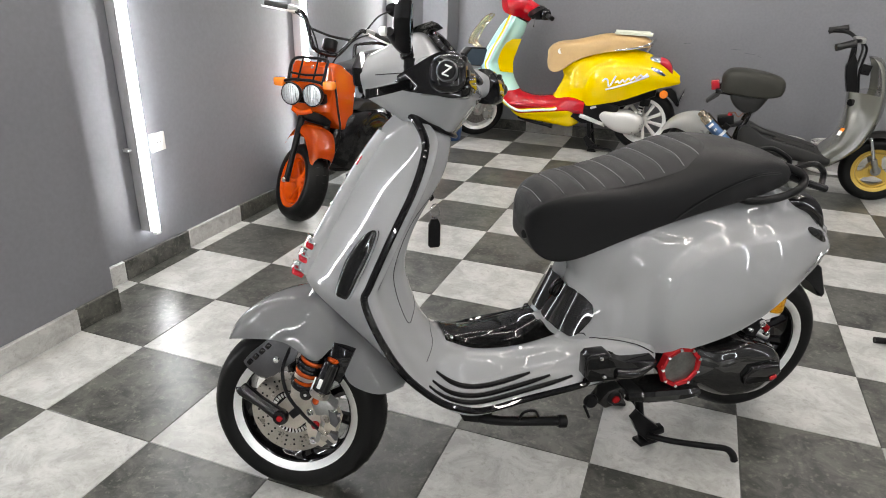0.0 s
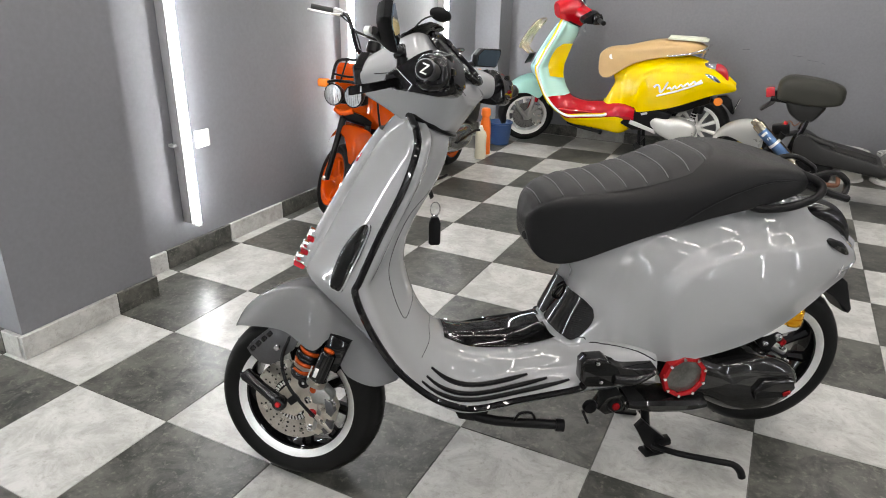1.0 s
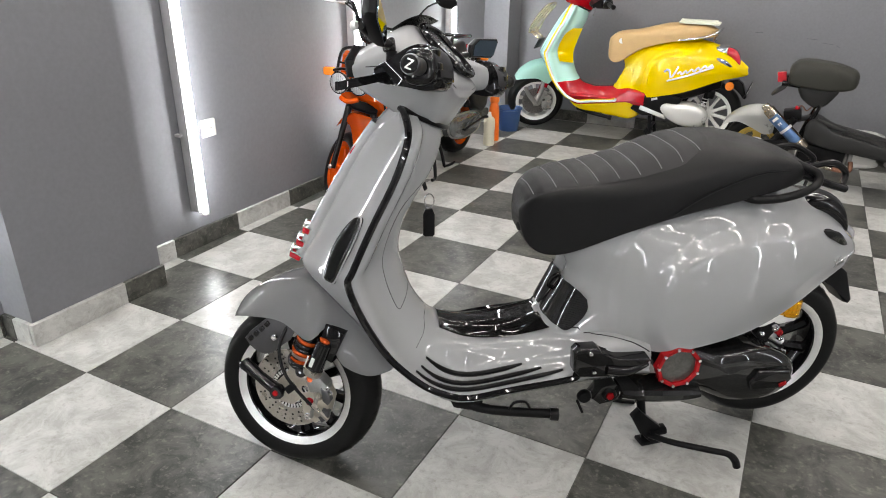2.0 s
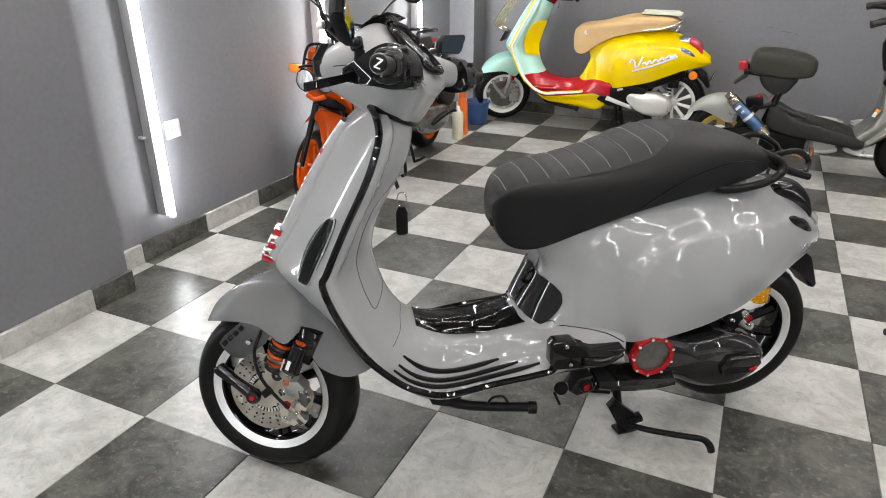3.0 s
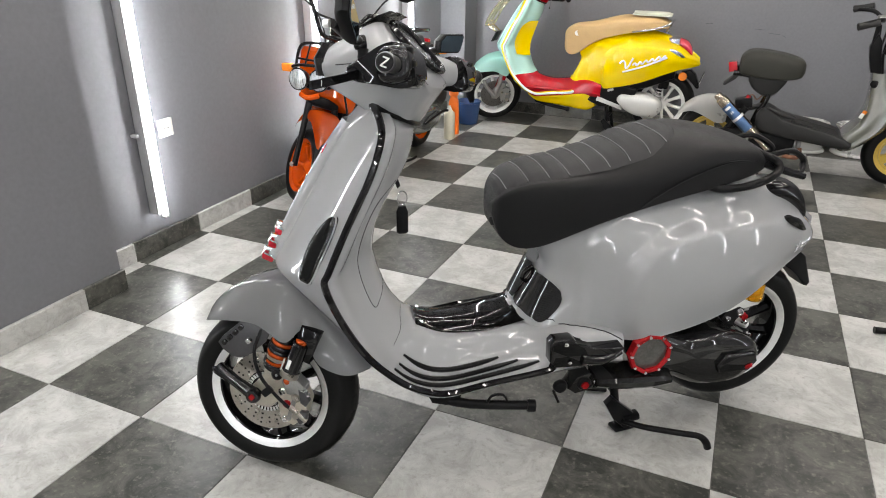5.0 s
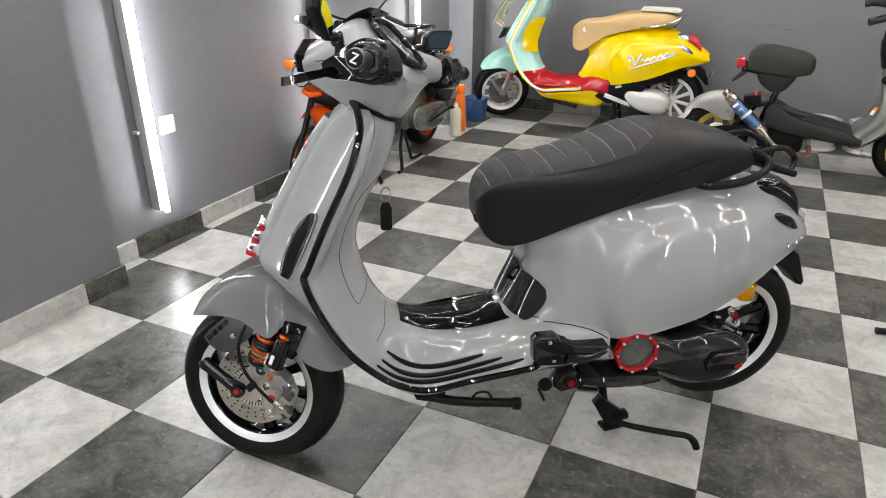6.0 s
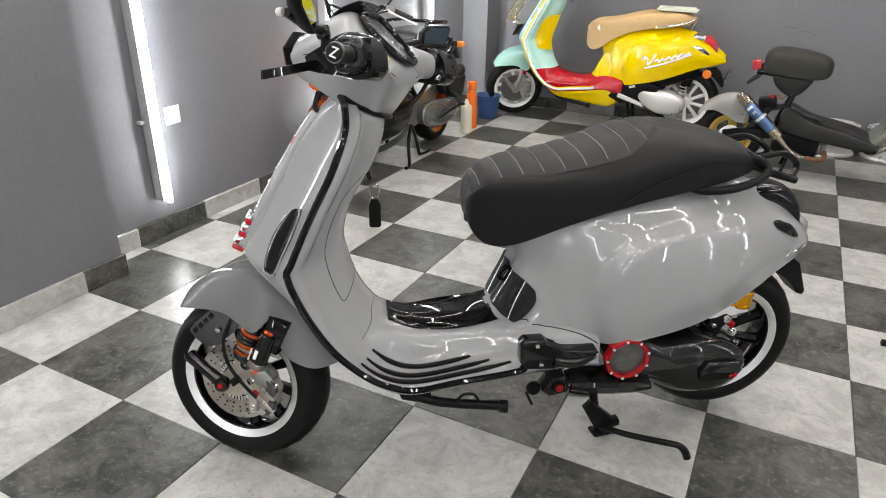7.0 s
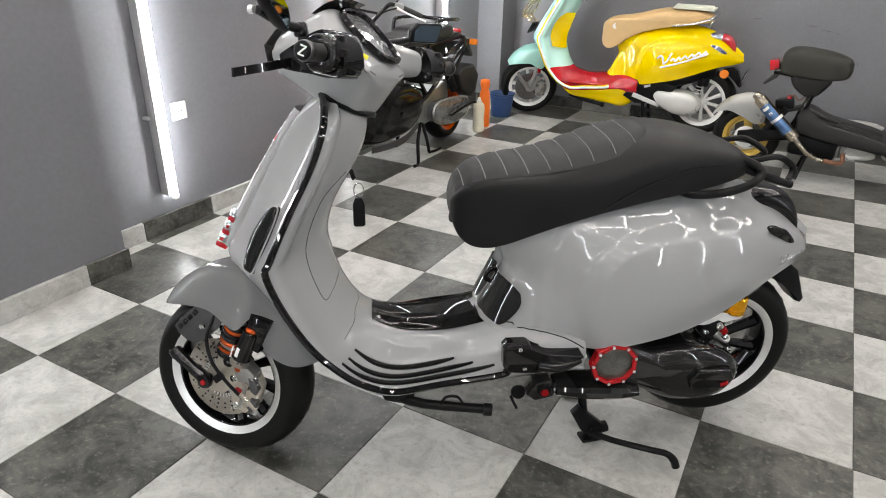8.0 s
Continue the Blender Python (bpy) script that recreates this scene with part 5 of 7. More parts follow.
    for s in (-1, 1):
        arm = [oval(s * 0.06, -0.350, 1.052, 0.060, 0.045), oval(s * 0.11, -0.375, 1.050, 0.052, 0.040), oval(s * 0.165, -0.405, 1.046, 0.038, 0.034), oval(s * 0.19, -0.418, 1.044, 0.028, 0.028)]
        part("headset_arm", skin(B(), arm, 6, 3, True, (True, True), fair), head, S, "", 60, HB)
        sw = [oval(s * 0.175, -0.415, 1.046, 0.034, 0.034), oval(s * 0.195, -0.420, 1.045, 0.040, 0.038), oval(s * 0.262, -0.432, 1.044, 0.036, 0.036), oval(s * 0.280, -0.436, 1.043, 0.029, 0.029), oval(s * 0.284, -0.436, 1.043, 0.020, 0.020)]
        part("switch_housing", skin(B(), sw, 6, 3, True, (True, True), fair), BLACK, S, "", 50, HB)
        for dz in (-0.024, 0.0, 0.024):
            part("switch_button", box(B(), (0.012, 0.022, 0.014), pose(-0.464 + abs(dz) * 0.25, s * 0.245, 1.046 + dz), 0.003), SATIN, S, "", 38, HB)
        part("grip", lathe(B(), [(0.0, 0.0), (0.0175, 0.0), (0.0172, 0.006), (0.0165, 0.012), (0.0165, 0.095), (0.0175, 0.10)], (-0.432, s * 0.238, 1.043), (-0.15, s, 0), 20), PLASTIC, S, "dark rubber grip", 38, HB)
        cap = part("bar_end", lathe(B(), [(0.0, 0.022), (0.013, 0.0218), (0.0165, 0.019), (0.0185, 0.008), (0.0175, 0.0), (0.0, 0.0)], (-0.447, s * 0.336, 1.043), (-0.15, s, 0), 24), SATIN, S, "", 38, HB)
        if custom:
            face = Matrix.Translation((-0.4507, s * 0.3585, 1.043)) @ Matrix.Rotation(s * radians(8.5), 4, "Z") @ Matrix.Rotation(radians(-20), 4, "Y")
            for u, v, w, h, a in ((0.0, 0.0078, 0.0125, 0.0028, 0), (0.0, -0.0078, 0.0125, 0.0028, 0), (0.0, 0.0, 0.0030, 0.0180, -33)):
                part("bar_end_mark", box(B(), (w, 0.0012, h), HB @ face @ Matrix.Translation((u, 0, v)) @ Matrix.Rotation(radians(a), 4, "Y"), 0.0004, 1), WHITE, cap)
            part("bar_end_ring", lathe(B(), [(0.0158, 0.0200), (0.0168, 0.0200), (0.0190, 0.012), (0.0178, 0.012)], (-0.447, s * 0.336, 1.043), (-0.15, s, 0), 28, True), GUNMETAL, cap, "", 38, HB)
        lev = [(-0.385, s * 0.185, 1.040), (-0.362, s * 0.215, 1.034), (-0.350, s * 0.26, 1.024), (-0.330, s * 0.315, 1.012), (-0.309, s * 0.362, 1.002)]
        part("brake_lever", blade(B(), spline([(x, y, z) for x, y, z in lev], 4), 0.016, 0.008, (0, 0, 1)), BLACK if custom else CHROME, S, "", 38, HB)
        if custom:
            part("lever_mark", box(B(), (0.010, 0.0012, 0.010), HB @ pose(-0.3215, s * 0.3415, 1.0065, 0, 0, s * -66), 0.0004), WHITE, S)
        drop = [tuple(p) for p in spline([(-0.463, 1.062), (-0.440, 1.086), (-0.405, 1.082), (-0.365, 1.060), (-0.330, 1.040), (-0.322, 1.022), (-0.350, 1.012), (-0.400, 1.006), (-0.440, 1.000), (-0.468, 1.008), (-0.470, 1.035)], 4, True)]
        b = prism(B(), drop, 0.172, 0.250, 0.014, 3)
        if s < 0:
            bmesh.ops.scale(b, vec=(1, -1, 1), verts=b.verts)
        part("lever_perch", b, BLACK if custom else SATIN, S, "", 50, HB)
    if custom:
        rim = [(0.050, 1.102), (-0.050, 1.102), (-0.092, 1.066), (-0.080, 1.030), (0.080, 1.030), (0.092, 1.066)]
        b = B()
        grid(b, [[(x, y * k, 1.05 + (z - 1.05) * k) for y, z in rim] for x, k in ((-0.204, 1.0), (-0.186, 1.03), (-0.181, 1.0), (-0.183, 0.9))], True, (True, True))
        part("headlamp_rim", b, BLACK, S, "gloss black six-sided headlamp rim", 20, HB)
        b = B()
        f = b.faces.new([b.verts.new((-0.180, y * 0.88, 1.05 + (z - 1.05) * 0.88)) for y, z in rim])
        bmesh.ops.solidify(b, geom=[f], thickness=0.006)
        part("headlamp", b, SMOKE, S, "dark headlamp glass", 38, HB)
        rows = [[(x, y * w, z - 0.05 * abs(y * w)) for y in (-1, -0.5, 0, 0.5, 1)] for x, z, w in ((-0.275, 1.139, 0.05), (-0.315, 1.158, 0.062), (-0.350, 1.170, 0.058))]
        b = skin(B(), rows, 4, 4, False)
        bmesh.ops.solidify(b, geom=b.faces[:], thickness=0.004)
        part("fly_screen", b, SMOKE, S, "small dark peaked screen", 50, HB)
    gz = [(-0.340, 0.036, 1.134), (-0.340, -0.056, 1.134), (-0.374, -0.076, 1.096), (-0.432, -0.050, 1.042), (-0.432, 0.026, 1.042), (-0.374, 0.056, 1.096)]
    b = B()
    ring = spline(gz, 5, True)
    f = b.faces.new([b.verts.new(p) for p in ring])
    bmesh.ops.solidify(b, geom=[f], thickness=0.012)
    part("dial", b, DIALGLASS, S, "glassy instrument dial", 50, HB @ Matrix.Translation((-0.004, 0, 0.006)))
    part("dial_frame", tube(B(), [(x - 0.006, y, z + 0.009) for x, y, z in gz], 0.0075, 8, 5, True), BLACK if custom else CHROME, S, "", 38, HB)
    part("neck_gap", tube(B(), mirrored([(-0.262, 0, 0.984), (-0.287, 0.058, 0.978), (-0.313, 0.077, 0.964), (-0.339, 0.081, 0.953), (-0.366, 0.069, 0.940), (-0.389, 0.026, 0.925), (-0.394, 0, 0.921)]), 0.0060, 6, 4, True), SATIN, S)
    for s in (-1, 1) if custom else ():
        base = (-0.332, s * 0.170, 1.050)
        part("mirror_clamp", box(B(), (0.027, 0.026, 0.028), pose(-0.326, s * 0.170, 1.092, 0, 10, s * 20), 0.005, 2), BLACK, S, "", 38, HB)
        part("mirror_post", lathe(B(), [(0.011, 0), (0.012, 0.004), (0.011, 0.008), (0.012, 0.012), (0.011, 0.02), (0.012, 0.03)], base, (0, 0, 1), 14), SATIN, S, "", 38, HB)
        part("mirror_arm", tube(B(), [(-0.326, s * 0.172, 1.094), (-0.330, s * 0.24, 1.098), (-0.338, s * 0.325, 1.112)], [0.010, 0.010, 0.008], 10, 3), SATIN, S, "", 38, HB)
        part("mirror_joint", lathe(B(), [(0, 0.007), (0.006, 0.007), (0.008, 0.005), (0.008, -0.005), (0, -0.007)], (-0.328, s * 0.328, 1.112), (1, 0, 0), 14), ALU, S, "", 38, HB)
        out = [(0.0, -0.028), (0.0, 0.014), (0.030, 0.040), (0.140, 0.050), (0.148, 0.040), (0.132, -0.010), (0.118, -0.022)]
        mm = (pose(-0.357, 0.258, 1.094, 22, -6, 12) if s > 0 else pose(-0.350, -0.318, 1.126, 0, -6, -20)) @ Matrix.Diagonal((0.9, 0.82 if s > 0 else 0.8, 0.55 if s > 0 else 0.75, 1))
        b = B()
        mid_u, mid_v = 0.07, 0.008
        grid(b, [[(x, s * (mid_u + (u - mid_u) * k), mid_v + (v - mid_v) * k) for u, v in out] for x, k in ((-0.003, 0.94), (0.0, 1.0), (0.012, 1.0), (0.026, 0.82), (0.030, 0.70))], True, (True, True))
        mir = part("mirror_head", b, SATIN, S, "angular black mirror", 30, HB @ mm)
        b = B()
        grid(b, [[(x, s * (mid_u + (u - mid_u) * 0.86), mid_v + (v - mid_v) * 0.84) for u, v in out] for x in (-0.005, -0.001)], True, (True, True))
        part("mirror_glass", b, MIRROR, mir, "bluish mirror glass", 38, HB @ mm)
    if custom:
        part("key_loop", tube(B(), [(-0.352 + 0.012 * math.cos(a), 0.0, 0.735 + 0.018 * math.sin(a)) for a in np.arange(16) * math.pi / 8], 0.0016, 6, 0, True), CHROME, S, "steel key ring")
        part("key_fob", prism(B(), [(-0.342, 0.715), (-0.336, 0.700), (-0.336, 0.645), (-0.341, 0.640), (-0.361, 0.640), (-0.366, 0.645), (-0.366, 0.700), (-0.360, 0.715)], -0.006, 0.006, 0.003), SATIN, S, "black leather key fob")
        part("key_barrel", lathe(B(), [(0, 0.01), (0.011, 0.01), (0.014, 0.004), (0.015, 0)], (-0.335, 0.0, 0.775), (-0.9, 0, 0.3), 16), SATIN, S)
    else:
        for y in (-0.035, 0.035):
            part("rack_bar", tube(B(), [(-0.005, y, 0.722), (0.045, y, 0.765), (-0.005, y, 0.855), (-0.085, y, 0.95)], 0.005, 6, 3), PALEGOLD, S, "pale gold rack bar")
        for x, z in ((0.042, 0.772), (-0.004, 0.853), (-0.048, 0.905)):
            part("rack_cross", tube(B(), [(x, -0.105, z), (x, 0.105, z)], 0.0065, 6), PALEGOLD, S)
        part("rack_frame", tube(B(), [(0.045, -0.10, 0.755), (0.045, 0.10, 0.755), (-0.005, 0.108, 0.852), (-0.09, 0.10, 0.955), (-0.09, -0.10, 0.955), (-0.005, -0.108, 0.852)], 0.0065, 8, 4, True), PALEGOLD, S, "pale gold front rack")
        part("rack_stay", tube(B(), [(0.045, 0.05, 0.755), (-0.01, 0.05, 0.712), (-0.03, 0.0, 0.70), (-0.01, -0.05, 0.712), (0.045, -0.05, 0.755)], 0.006, 8, 3), PALEGOLD, S)
        part("front_plate", box(B(), (0.010, 0.13, 0.085), pose(-0.022, 0.03, 0.672, 0, -28), 0.002), SATIN, S)
    return S


scooter("scooter", "gloss grey scooter with black trim and seat on its stand", pose(0.881, 0.062, 0, 0, 0, 215.5),
        dict(shield=GREY, mudguard=GREY, knee=GREY, deck=GREY, tail=GREY, trim=BLACK, head=GREY, lip=ALU, barrel=BLACK, spoke=BLACK, shock=WHITE), LEATHER, True, -25)
scooter("scooter", "yellow, mint and red scooter with tan seat and white wheels", pose(0.05, 4.06, 0, 0, 0, 180),
        dict(shield=MINT, mudguard=MINT, knee=YELLOW, deck=RED, tail=YELLOW, trim=WHITE, head=RED, lip=WHITE, barrel=WHITE, spoke=WHITE, shock=SATIN), TAN, False, 30)


# ---- small orange moped with twin lamps ----
def orange_moped(m):
    S = thing("moped", "small orange moped with twin round headlamps and black body", "moped", m)
    P = Matrix.Translation((0, 0, 0.21))
    ST = P @ Matrix.Rotation(radians(57), 4, Vector((-0.42, 0, 0.907))) @ P.inverted()
    wheel(S, (0, 0, 0.21), 0.208, 0.125, ORANGE, ORANGE, ORANGE, 6, ST, -1)
    wheel(S, (-1.29, 0, 0.208), 0.205, 0.13, ORANGE, ORANGE, ORANGE, 6, None, 1)
    rings = []
    for x, z, w in ((0.142, 0.415, 0.045), (0.122, 0.448, 0.062), (0.070, 0.492, 0.072), (0.0, 0.52, 0.076), (-0.08, 0.51, 0.078), (-0.15, 0.465, 0.075), (-0.19, 0.40, 0.07)):
        rings.append([(x - 0.02, -w, z - 0.068), (x - 0.01, -w * 0.98, z - 0.032), (x, -w * 0.75, z - 0.006), (x, 0, z), (x, w * 0.75, z - 0.006), (x - 0.01, w * 0.98, z - 0.032), (x - 0.02, w, z - 0.068)])
    b = skin(B(), rings, 4, 3, False)
    bmesh.ops.solidify(b, geom=b.faces[:], thickness=0.004)
    part("front_mudguard", b, ORANGE, S, "glossy orange front mudguard", 50, ST)
    for s in (-1, 1):
        part("fork_leg", tube(B(), [(0.0, s * 0.088, 0.20), (-0.035, s * 0.088, 0.33), (-0.12, s * 0.075, 0.52)], [0.017, 0.015, 0.019], 12, 3), SATIN, S, "", 38, ST)
        part("axle_nut", lathe(B(), [(0, 0.014), (0.01, 0.014), (0.013, 0.008), (0.013, 0)], (0, s * 0.098, 0.205), (0, s, 0), 12), STEEL, S, "", 38, ST)
    part("fork_crown", box(B(), (0.07, 0.17, 0.05), pose(-0.13, 0, 0.535, 0, -25), 0.012, 2), SATIN, S, "", 38, ST)
    part("brake_cable", tube(B(), [(-0.20, 0.10, 0.80), (-0.14, 0.155, 0.60), (-0.13, 0.165, 0.45), (-0.05, 0.12, 0.27)], 0.006, 8, 5), SATIN, S)
    # front box, lamps, rack
    cover = part("front_cover", prism(B(), [(-0.13, 0.57), (-0.15, 0.70), (-0.165, 0.795), (-0.19, 0.815), (-0.26, 0.80), (-0.405, 0.72), (-0.415, 0.68), (-0.35, 0.44), (-0.31, 0.425), (-0.22, 0.47)], -0.125, 0.125, 0.018, 3), ORANGE, S, "orange front box cover")
    part("cover_screw", lathe(B(), [(0, 0.004), (0.008, 0.004), (0.01, 0)], (-0.168, 0.0, 0.79), (0.9, 0, 0.3), 12), CHROME, cover)
    for s in (-1, 1):
        lamp = part("headlamp", lathe(B(), [(0.0, -0.06), (0.035, -0.055), (0.052, -0.02), (0.058, 0.0), (0.058, 0.006), (0.052, 0.008)], (-0.05, s * 0.063, 0.667), (0.98, 0, 0.08), 30), SATIN, S, "round headlamp in a black rim")
        part("lens", lathe(B(), [(0.0, 0.022), (0.02, 0.020), (0.04, 0.013), (0.053, 0.004)], (-0.05, s * 0.063, 0.667), (0.98, 0, 0.08), 30), LENS, lamp, "bright clear lens")
        b = B()
        for k in range(-3, 4):
            h = math.sqrt(max(0, 0.05 ** 2 - (k * 0.013) ** 2))
            tube(b, [(-0.028 - 0.3 * (k * 0.013) ** 2 / 0.05, s * 0.063 + k * 0.013, 0.667 - h), (-0.0265, s * 0.063 + k * 0.013, 0.667), (-0.028, s * 0.063 + k * 0.013, 0.667 + h)], 0.0015, 4, 3)
        part("lens_rib", b, CHROME, lamp)
        ind = part("indicator", box(B(), (0.045, 0.062, 0.044), pose(-0.08, s * 0.146, 0.719), 0.012, 3), ORAL, S, "orange turn signal")
        part("indicator_stalk", tube(B(), [(-0.09, s * 0.10, 0.72), (-0.09, s * 0.122, 0.72)], 0.012, 8), SATIN, ind)
    part("lamp_bar", tube(B(), [(-0.08, -0.13, 0.722), (-0.06, -0.06, 0.738), (-0.055, 0.0, 0.74), (-0.06, 0.06, 0.738), (-0.08, 0.13, 0.722)], 0.008, 8, 4), SATIN, S)
    part("rack", tube(B(), [(-0.085, -0.10, 0.715), (-0.13, -0.105, 0.80), (-0.16, -0.09, 0.832), (-0.16, 0.0, 0.838), (-0.16, 0.09, 0.832), (-0.13, 0.105, 0.80), (-0.085, 0.10, 0.715)], 0.008, 8, 4), SATIN, S, "black tube rack")
    part("rack_rail", tube(B(), [(-0.11, -0.104, 0.765), (-0.10, 0.0, 0.758), (-0.11, 0.104, 0.765)], 0.006, 8, 4), SATIN, S)
    for y in (-0.045, 0.045):
        part("rack_rib", tube(B(), [(-0.085, y, 0.725), (-0.155, y, 0.832)], 0.005, 8), SATIN, S)
    part("lower_bar", tube(B(), [(-0.05, -0.055, 0.590), (-0.03, 0.0, 0.578), (-0.05, 0.055, 0.590)], 0.014, 8, 4), ORANGE, S)
    part("lamp_bracket", box(B(), (0.06, 0.20, 0.05), pose(-0.11, 0, 0.64), 0.01, 2), SATIN, S)
    # bars, turned to the left lock
    A = Matrix.Translation((-0.27, 0, 0.80)) @ Matrix.Rotation(radians(44), 4, Vector((-0.42, 0, 0.907)))
    part("stem", tube(B(), [(0.03, 0, -0.08), (-0.02, 0, 0.06)], 0.022, 12), BLACK, S, "", 38, A)
    bar = [(-0.06, 0.33, 0.20), (-0.045, 0.20, 0.215), (-0.02, 0.15, 0.205), (-0.005, 0.09, 0.10), (0, 0.05, 0.055)]
    part("handlebar", tube(B(), bar + [(x, -y, z) for x, y, z in bar[::-1]], 0.0115, 10, 4), BLACK, S, "black handlebar", 38, A)
    part("cross_bar", tube(B(), [(-0.012, -0.12, 0.155), (-0.005, 0, 0.145), (-0.012, 0.12, 0.155)], 0.007, 8, 3), SATIN, S, "", 38, A)
    part("dial_pod", lathe(B(), [(0, 0.05), (0.036, 0.05), (0.04, 0.044), (0.04, 0.0), (0.03, -0.012), (0, -0.014)], (-0.02, 0.02, 0.075), (-0.35, 0, 0.93), 24), SATIN, S, "", 38, A)
    part("dial_face", lathe(B(), [(0, 0.002), (0.033, 0.002), (0.034, 0.0)], (-0.0395, 0.02, 0.122), (-0.35, 0, 0.93), 24), DIALGLASS, S, "", 38, A)
    for s in (-1, 1):
        part("grip", tube(B(), [(-0.046, s * 0.235, 0.213), (-0.062, s * 0.35, 0.198)], 0.0165, 14), PLASTIC, S, "worn rubber grip", 38, A)
        part("switch_block", box(B(), (0.045, 0.05, 0.04), A @ pose(-0.043, s * 0.212, 0.214, 0, 0, s * 8), 0.008, 2), CAST, S)
        part("lever", tube(B(), [(-0.02, s * 0.20, 0.21), (0.012, s * 0.25, 0.205), (0.0, s * 0.37, 0.19)], [0.008, 0.005, 0.005], 8, 4), ALU, S, "", 38, A)
        part("cable", tube(B(), [(-0.01, s * 0.20, 0.21), (0.05, s * 0.12, 0.17), (0.06, s * 0.05, 0.06), (0.03, s * 0.03, -0.06)], 0.0045, 8, 5), SATIN, S, "", 38, A)
    part("mirror_stem", tube(B(), [(-0.04, 0.19, 0.225), (-0.055, 0.235, 0.31), (-0.10, 0.30, 0.35)], 0.005, 8, 4), SATIN, S, "", 38, A)
    part("mirror_head", ball(B(), (-0.11, 0.34, 0.365), 0.062, (0.28, 1.05, 0.62), 20, 12), SATIN, S, "round black mirror", 38, A)
    # black body, frame, seat
    part("leg_body", skin(B(), [mirrored([(x, 0, z1), (x, w * 0.8, z1 - 0.01), (x, w, (z0 + z1) / 2 + 0.03), (x, w * 0.92, z0 + 0.04), (x, w * 0.5, z0), (x, 0, z0)]) for x, z0, z1, w in ((-0.20, 0.26, 0.40, 0.07), (-0.27, 0.21, 0.50, 0.14), (-0.36, 0.195, 0.53, 0.17), (-0.50, 0.195, 0.525, 0.18), (-0.64, 0.205, 0.50, 0.175), (-0.76, 0.26, 0.47, 0.16), (-0.85, 0.34, 0.44, 0.12))], 5, 4, True, (True, True)), GLOSSPL, S, "black battery and leg body", 60)
    part("deck", prism(B(), [(-0.40, 0.545), (-0.48, 0.572), (-0.70, 0.545), (-0.76, 0.50), (-0.70, 0.49), (-0.45, 0.52)], -0.14, 0.14, 0.012, 2), PLASTIC, S, "black ribbed deck")
    for s in (-1, 1):
        part("belly_pan", blade(B(), spline([(-0.26, s * 0.125, 0.185), (-0.40, s * 0.155, 0.182), (-0.56, s * 0.165, 0.196), (-0.72, s * 0.15, 0.235)], 4), 0.036, 0.004, (0, 0, 1)), GUNMETAL, S, "pale metal belly edge")
        part("body_boss", lathe(B(), [(0, 0.010), (0.022, 0.009), (0.034, 0.004), (0.04, -0.008)], (-0.50, s * 0.172, 0.36), (0, s, 0.15), 20), GLOSSPL, S)
        part("body_step", skin(B(), [[(x, s * 0.10, z), (x, s * 0.165, z - 0.004), (x, s * 0.172, z - 0.05), (x, s * 0.15, z - 0.06)] for x, z in ((-0.42, 0.475), (-0.50, 0.497), (-0.60, 0.495), (-0.68, 0.47))], 4, 3, True, (True, True)), GLOSSPL, S)
    for y in (-0.08, 0.0, 0.08):
        part("deck_hole", lathe(B(), [(0, 0.003), (0.014, 0.003), (0.017, 0)], (-0.60, y, 0.566), (0.1, 0, 1), 14), SATIN, S)
    for s in (-1, 1):
        part("frame_tube", tube(B(), [(-0.30, s * 0.06, 0.60), (-0.42, s * 0.13, 0.42), (-0.60, s * 0.15, 0.35), (-0.84, s * 0.15, 0.40), (-1.07, s * 0.14, 0.52), (-1.34, s * 0.13, 0.63), (-1.42, s * 0.10, 0.66)], 0.014, 10, 5), BLACK, S, "black frame tube")
        part("seat_tube", tube(B(), [(-0.84, s * 0.14, 0.40), (-0.70, s * 0.13, 0.58), (-0.62, s * 0.12, 0.68), (-0.90, s * 0.13, 0.69), (-1.30, s * 0.13, 0.70)], 0.012, 10, 4), BLACK, S)
        part("brace", tube(B(), [(-0.86, s * 0.14, 0.69), (-1.02, s * 0.14, 0.50)], 0.011, 10), BLACK, S)
        part("tail_hoop", tube(B(), [(-1.08, s * 0.13, 0.60), (-1.26, s * 0.14, 0.66), (-1.34, s * 0.13, 0.69), (-1.33, s * 0.125, 0.58), (-1.12, s * 0.13, 0.44)], 0.011, 10, 4), BLACK, S)
    part("seat", skin(B(), [mirrored([(x, 0, z1), (x, w * 0.75, z1 - 0.004), (x, w, z1 - 0.025), (x, w * 0.96, z0 + 0.005), (x, 0, z0)]) for x, z0, z1, w in ((-0.50, 0.725, 0.745, 0.05), (-0.56, 0.705, 0.765, 0.10), (-0.70, 0.69, 0.762, 0.125), (-0.85, 0.69, 0.765, 0.135), (-0.90, 0.695, 0.785, 0.135), (-1.1, 0.70, 0.79, 0.13), (-1.22, 0.70, 0.782, 0.11), (-1.27, 0.715, 0.765, 0.06))], 4, 4, True, (True, True)), PLASTIC, S, "dark grey bench seat", 60)
    part("grab_hoop", tube(B(), [(-0.92, 0.155, 0.72), (-0.93, 0.155, 0.80), (-0.97, 0.15, 0.825), (-1.2, 0.14, 0.815), (-1.29, 0.10, 0.80), (-1.31, 0.0, 0.80), (-1.29, -0.10, 0.80), (-1.2, -0.14, 0.815), (-0.97, -0.15, 0.825), (-0.93, -0.155, 0.80), (-0.92, -0.155, 0.72)], 0.0115, 10, 4), BLACK, S, "black tube grab hoop")
    part("shock", tube(B(), [(-1.12, 0.10, 0.55), (-1.23, 0.12, 0.36)], 0.028, 12), SATIN, S)
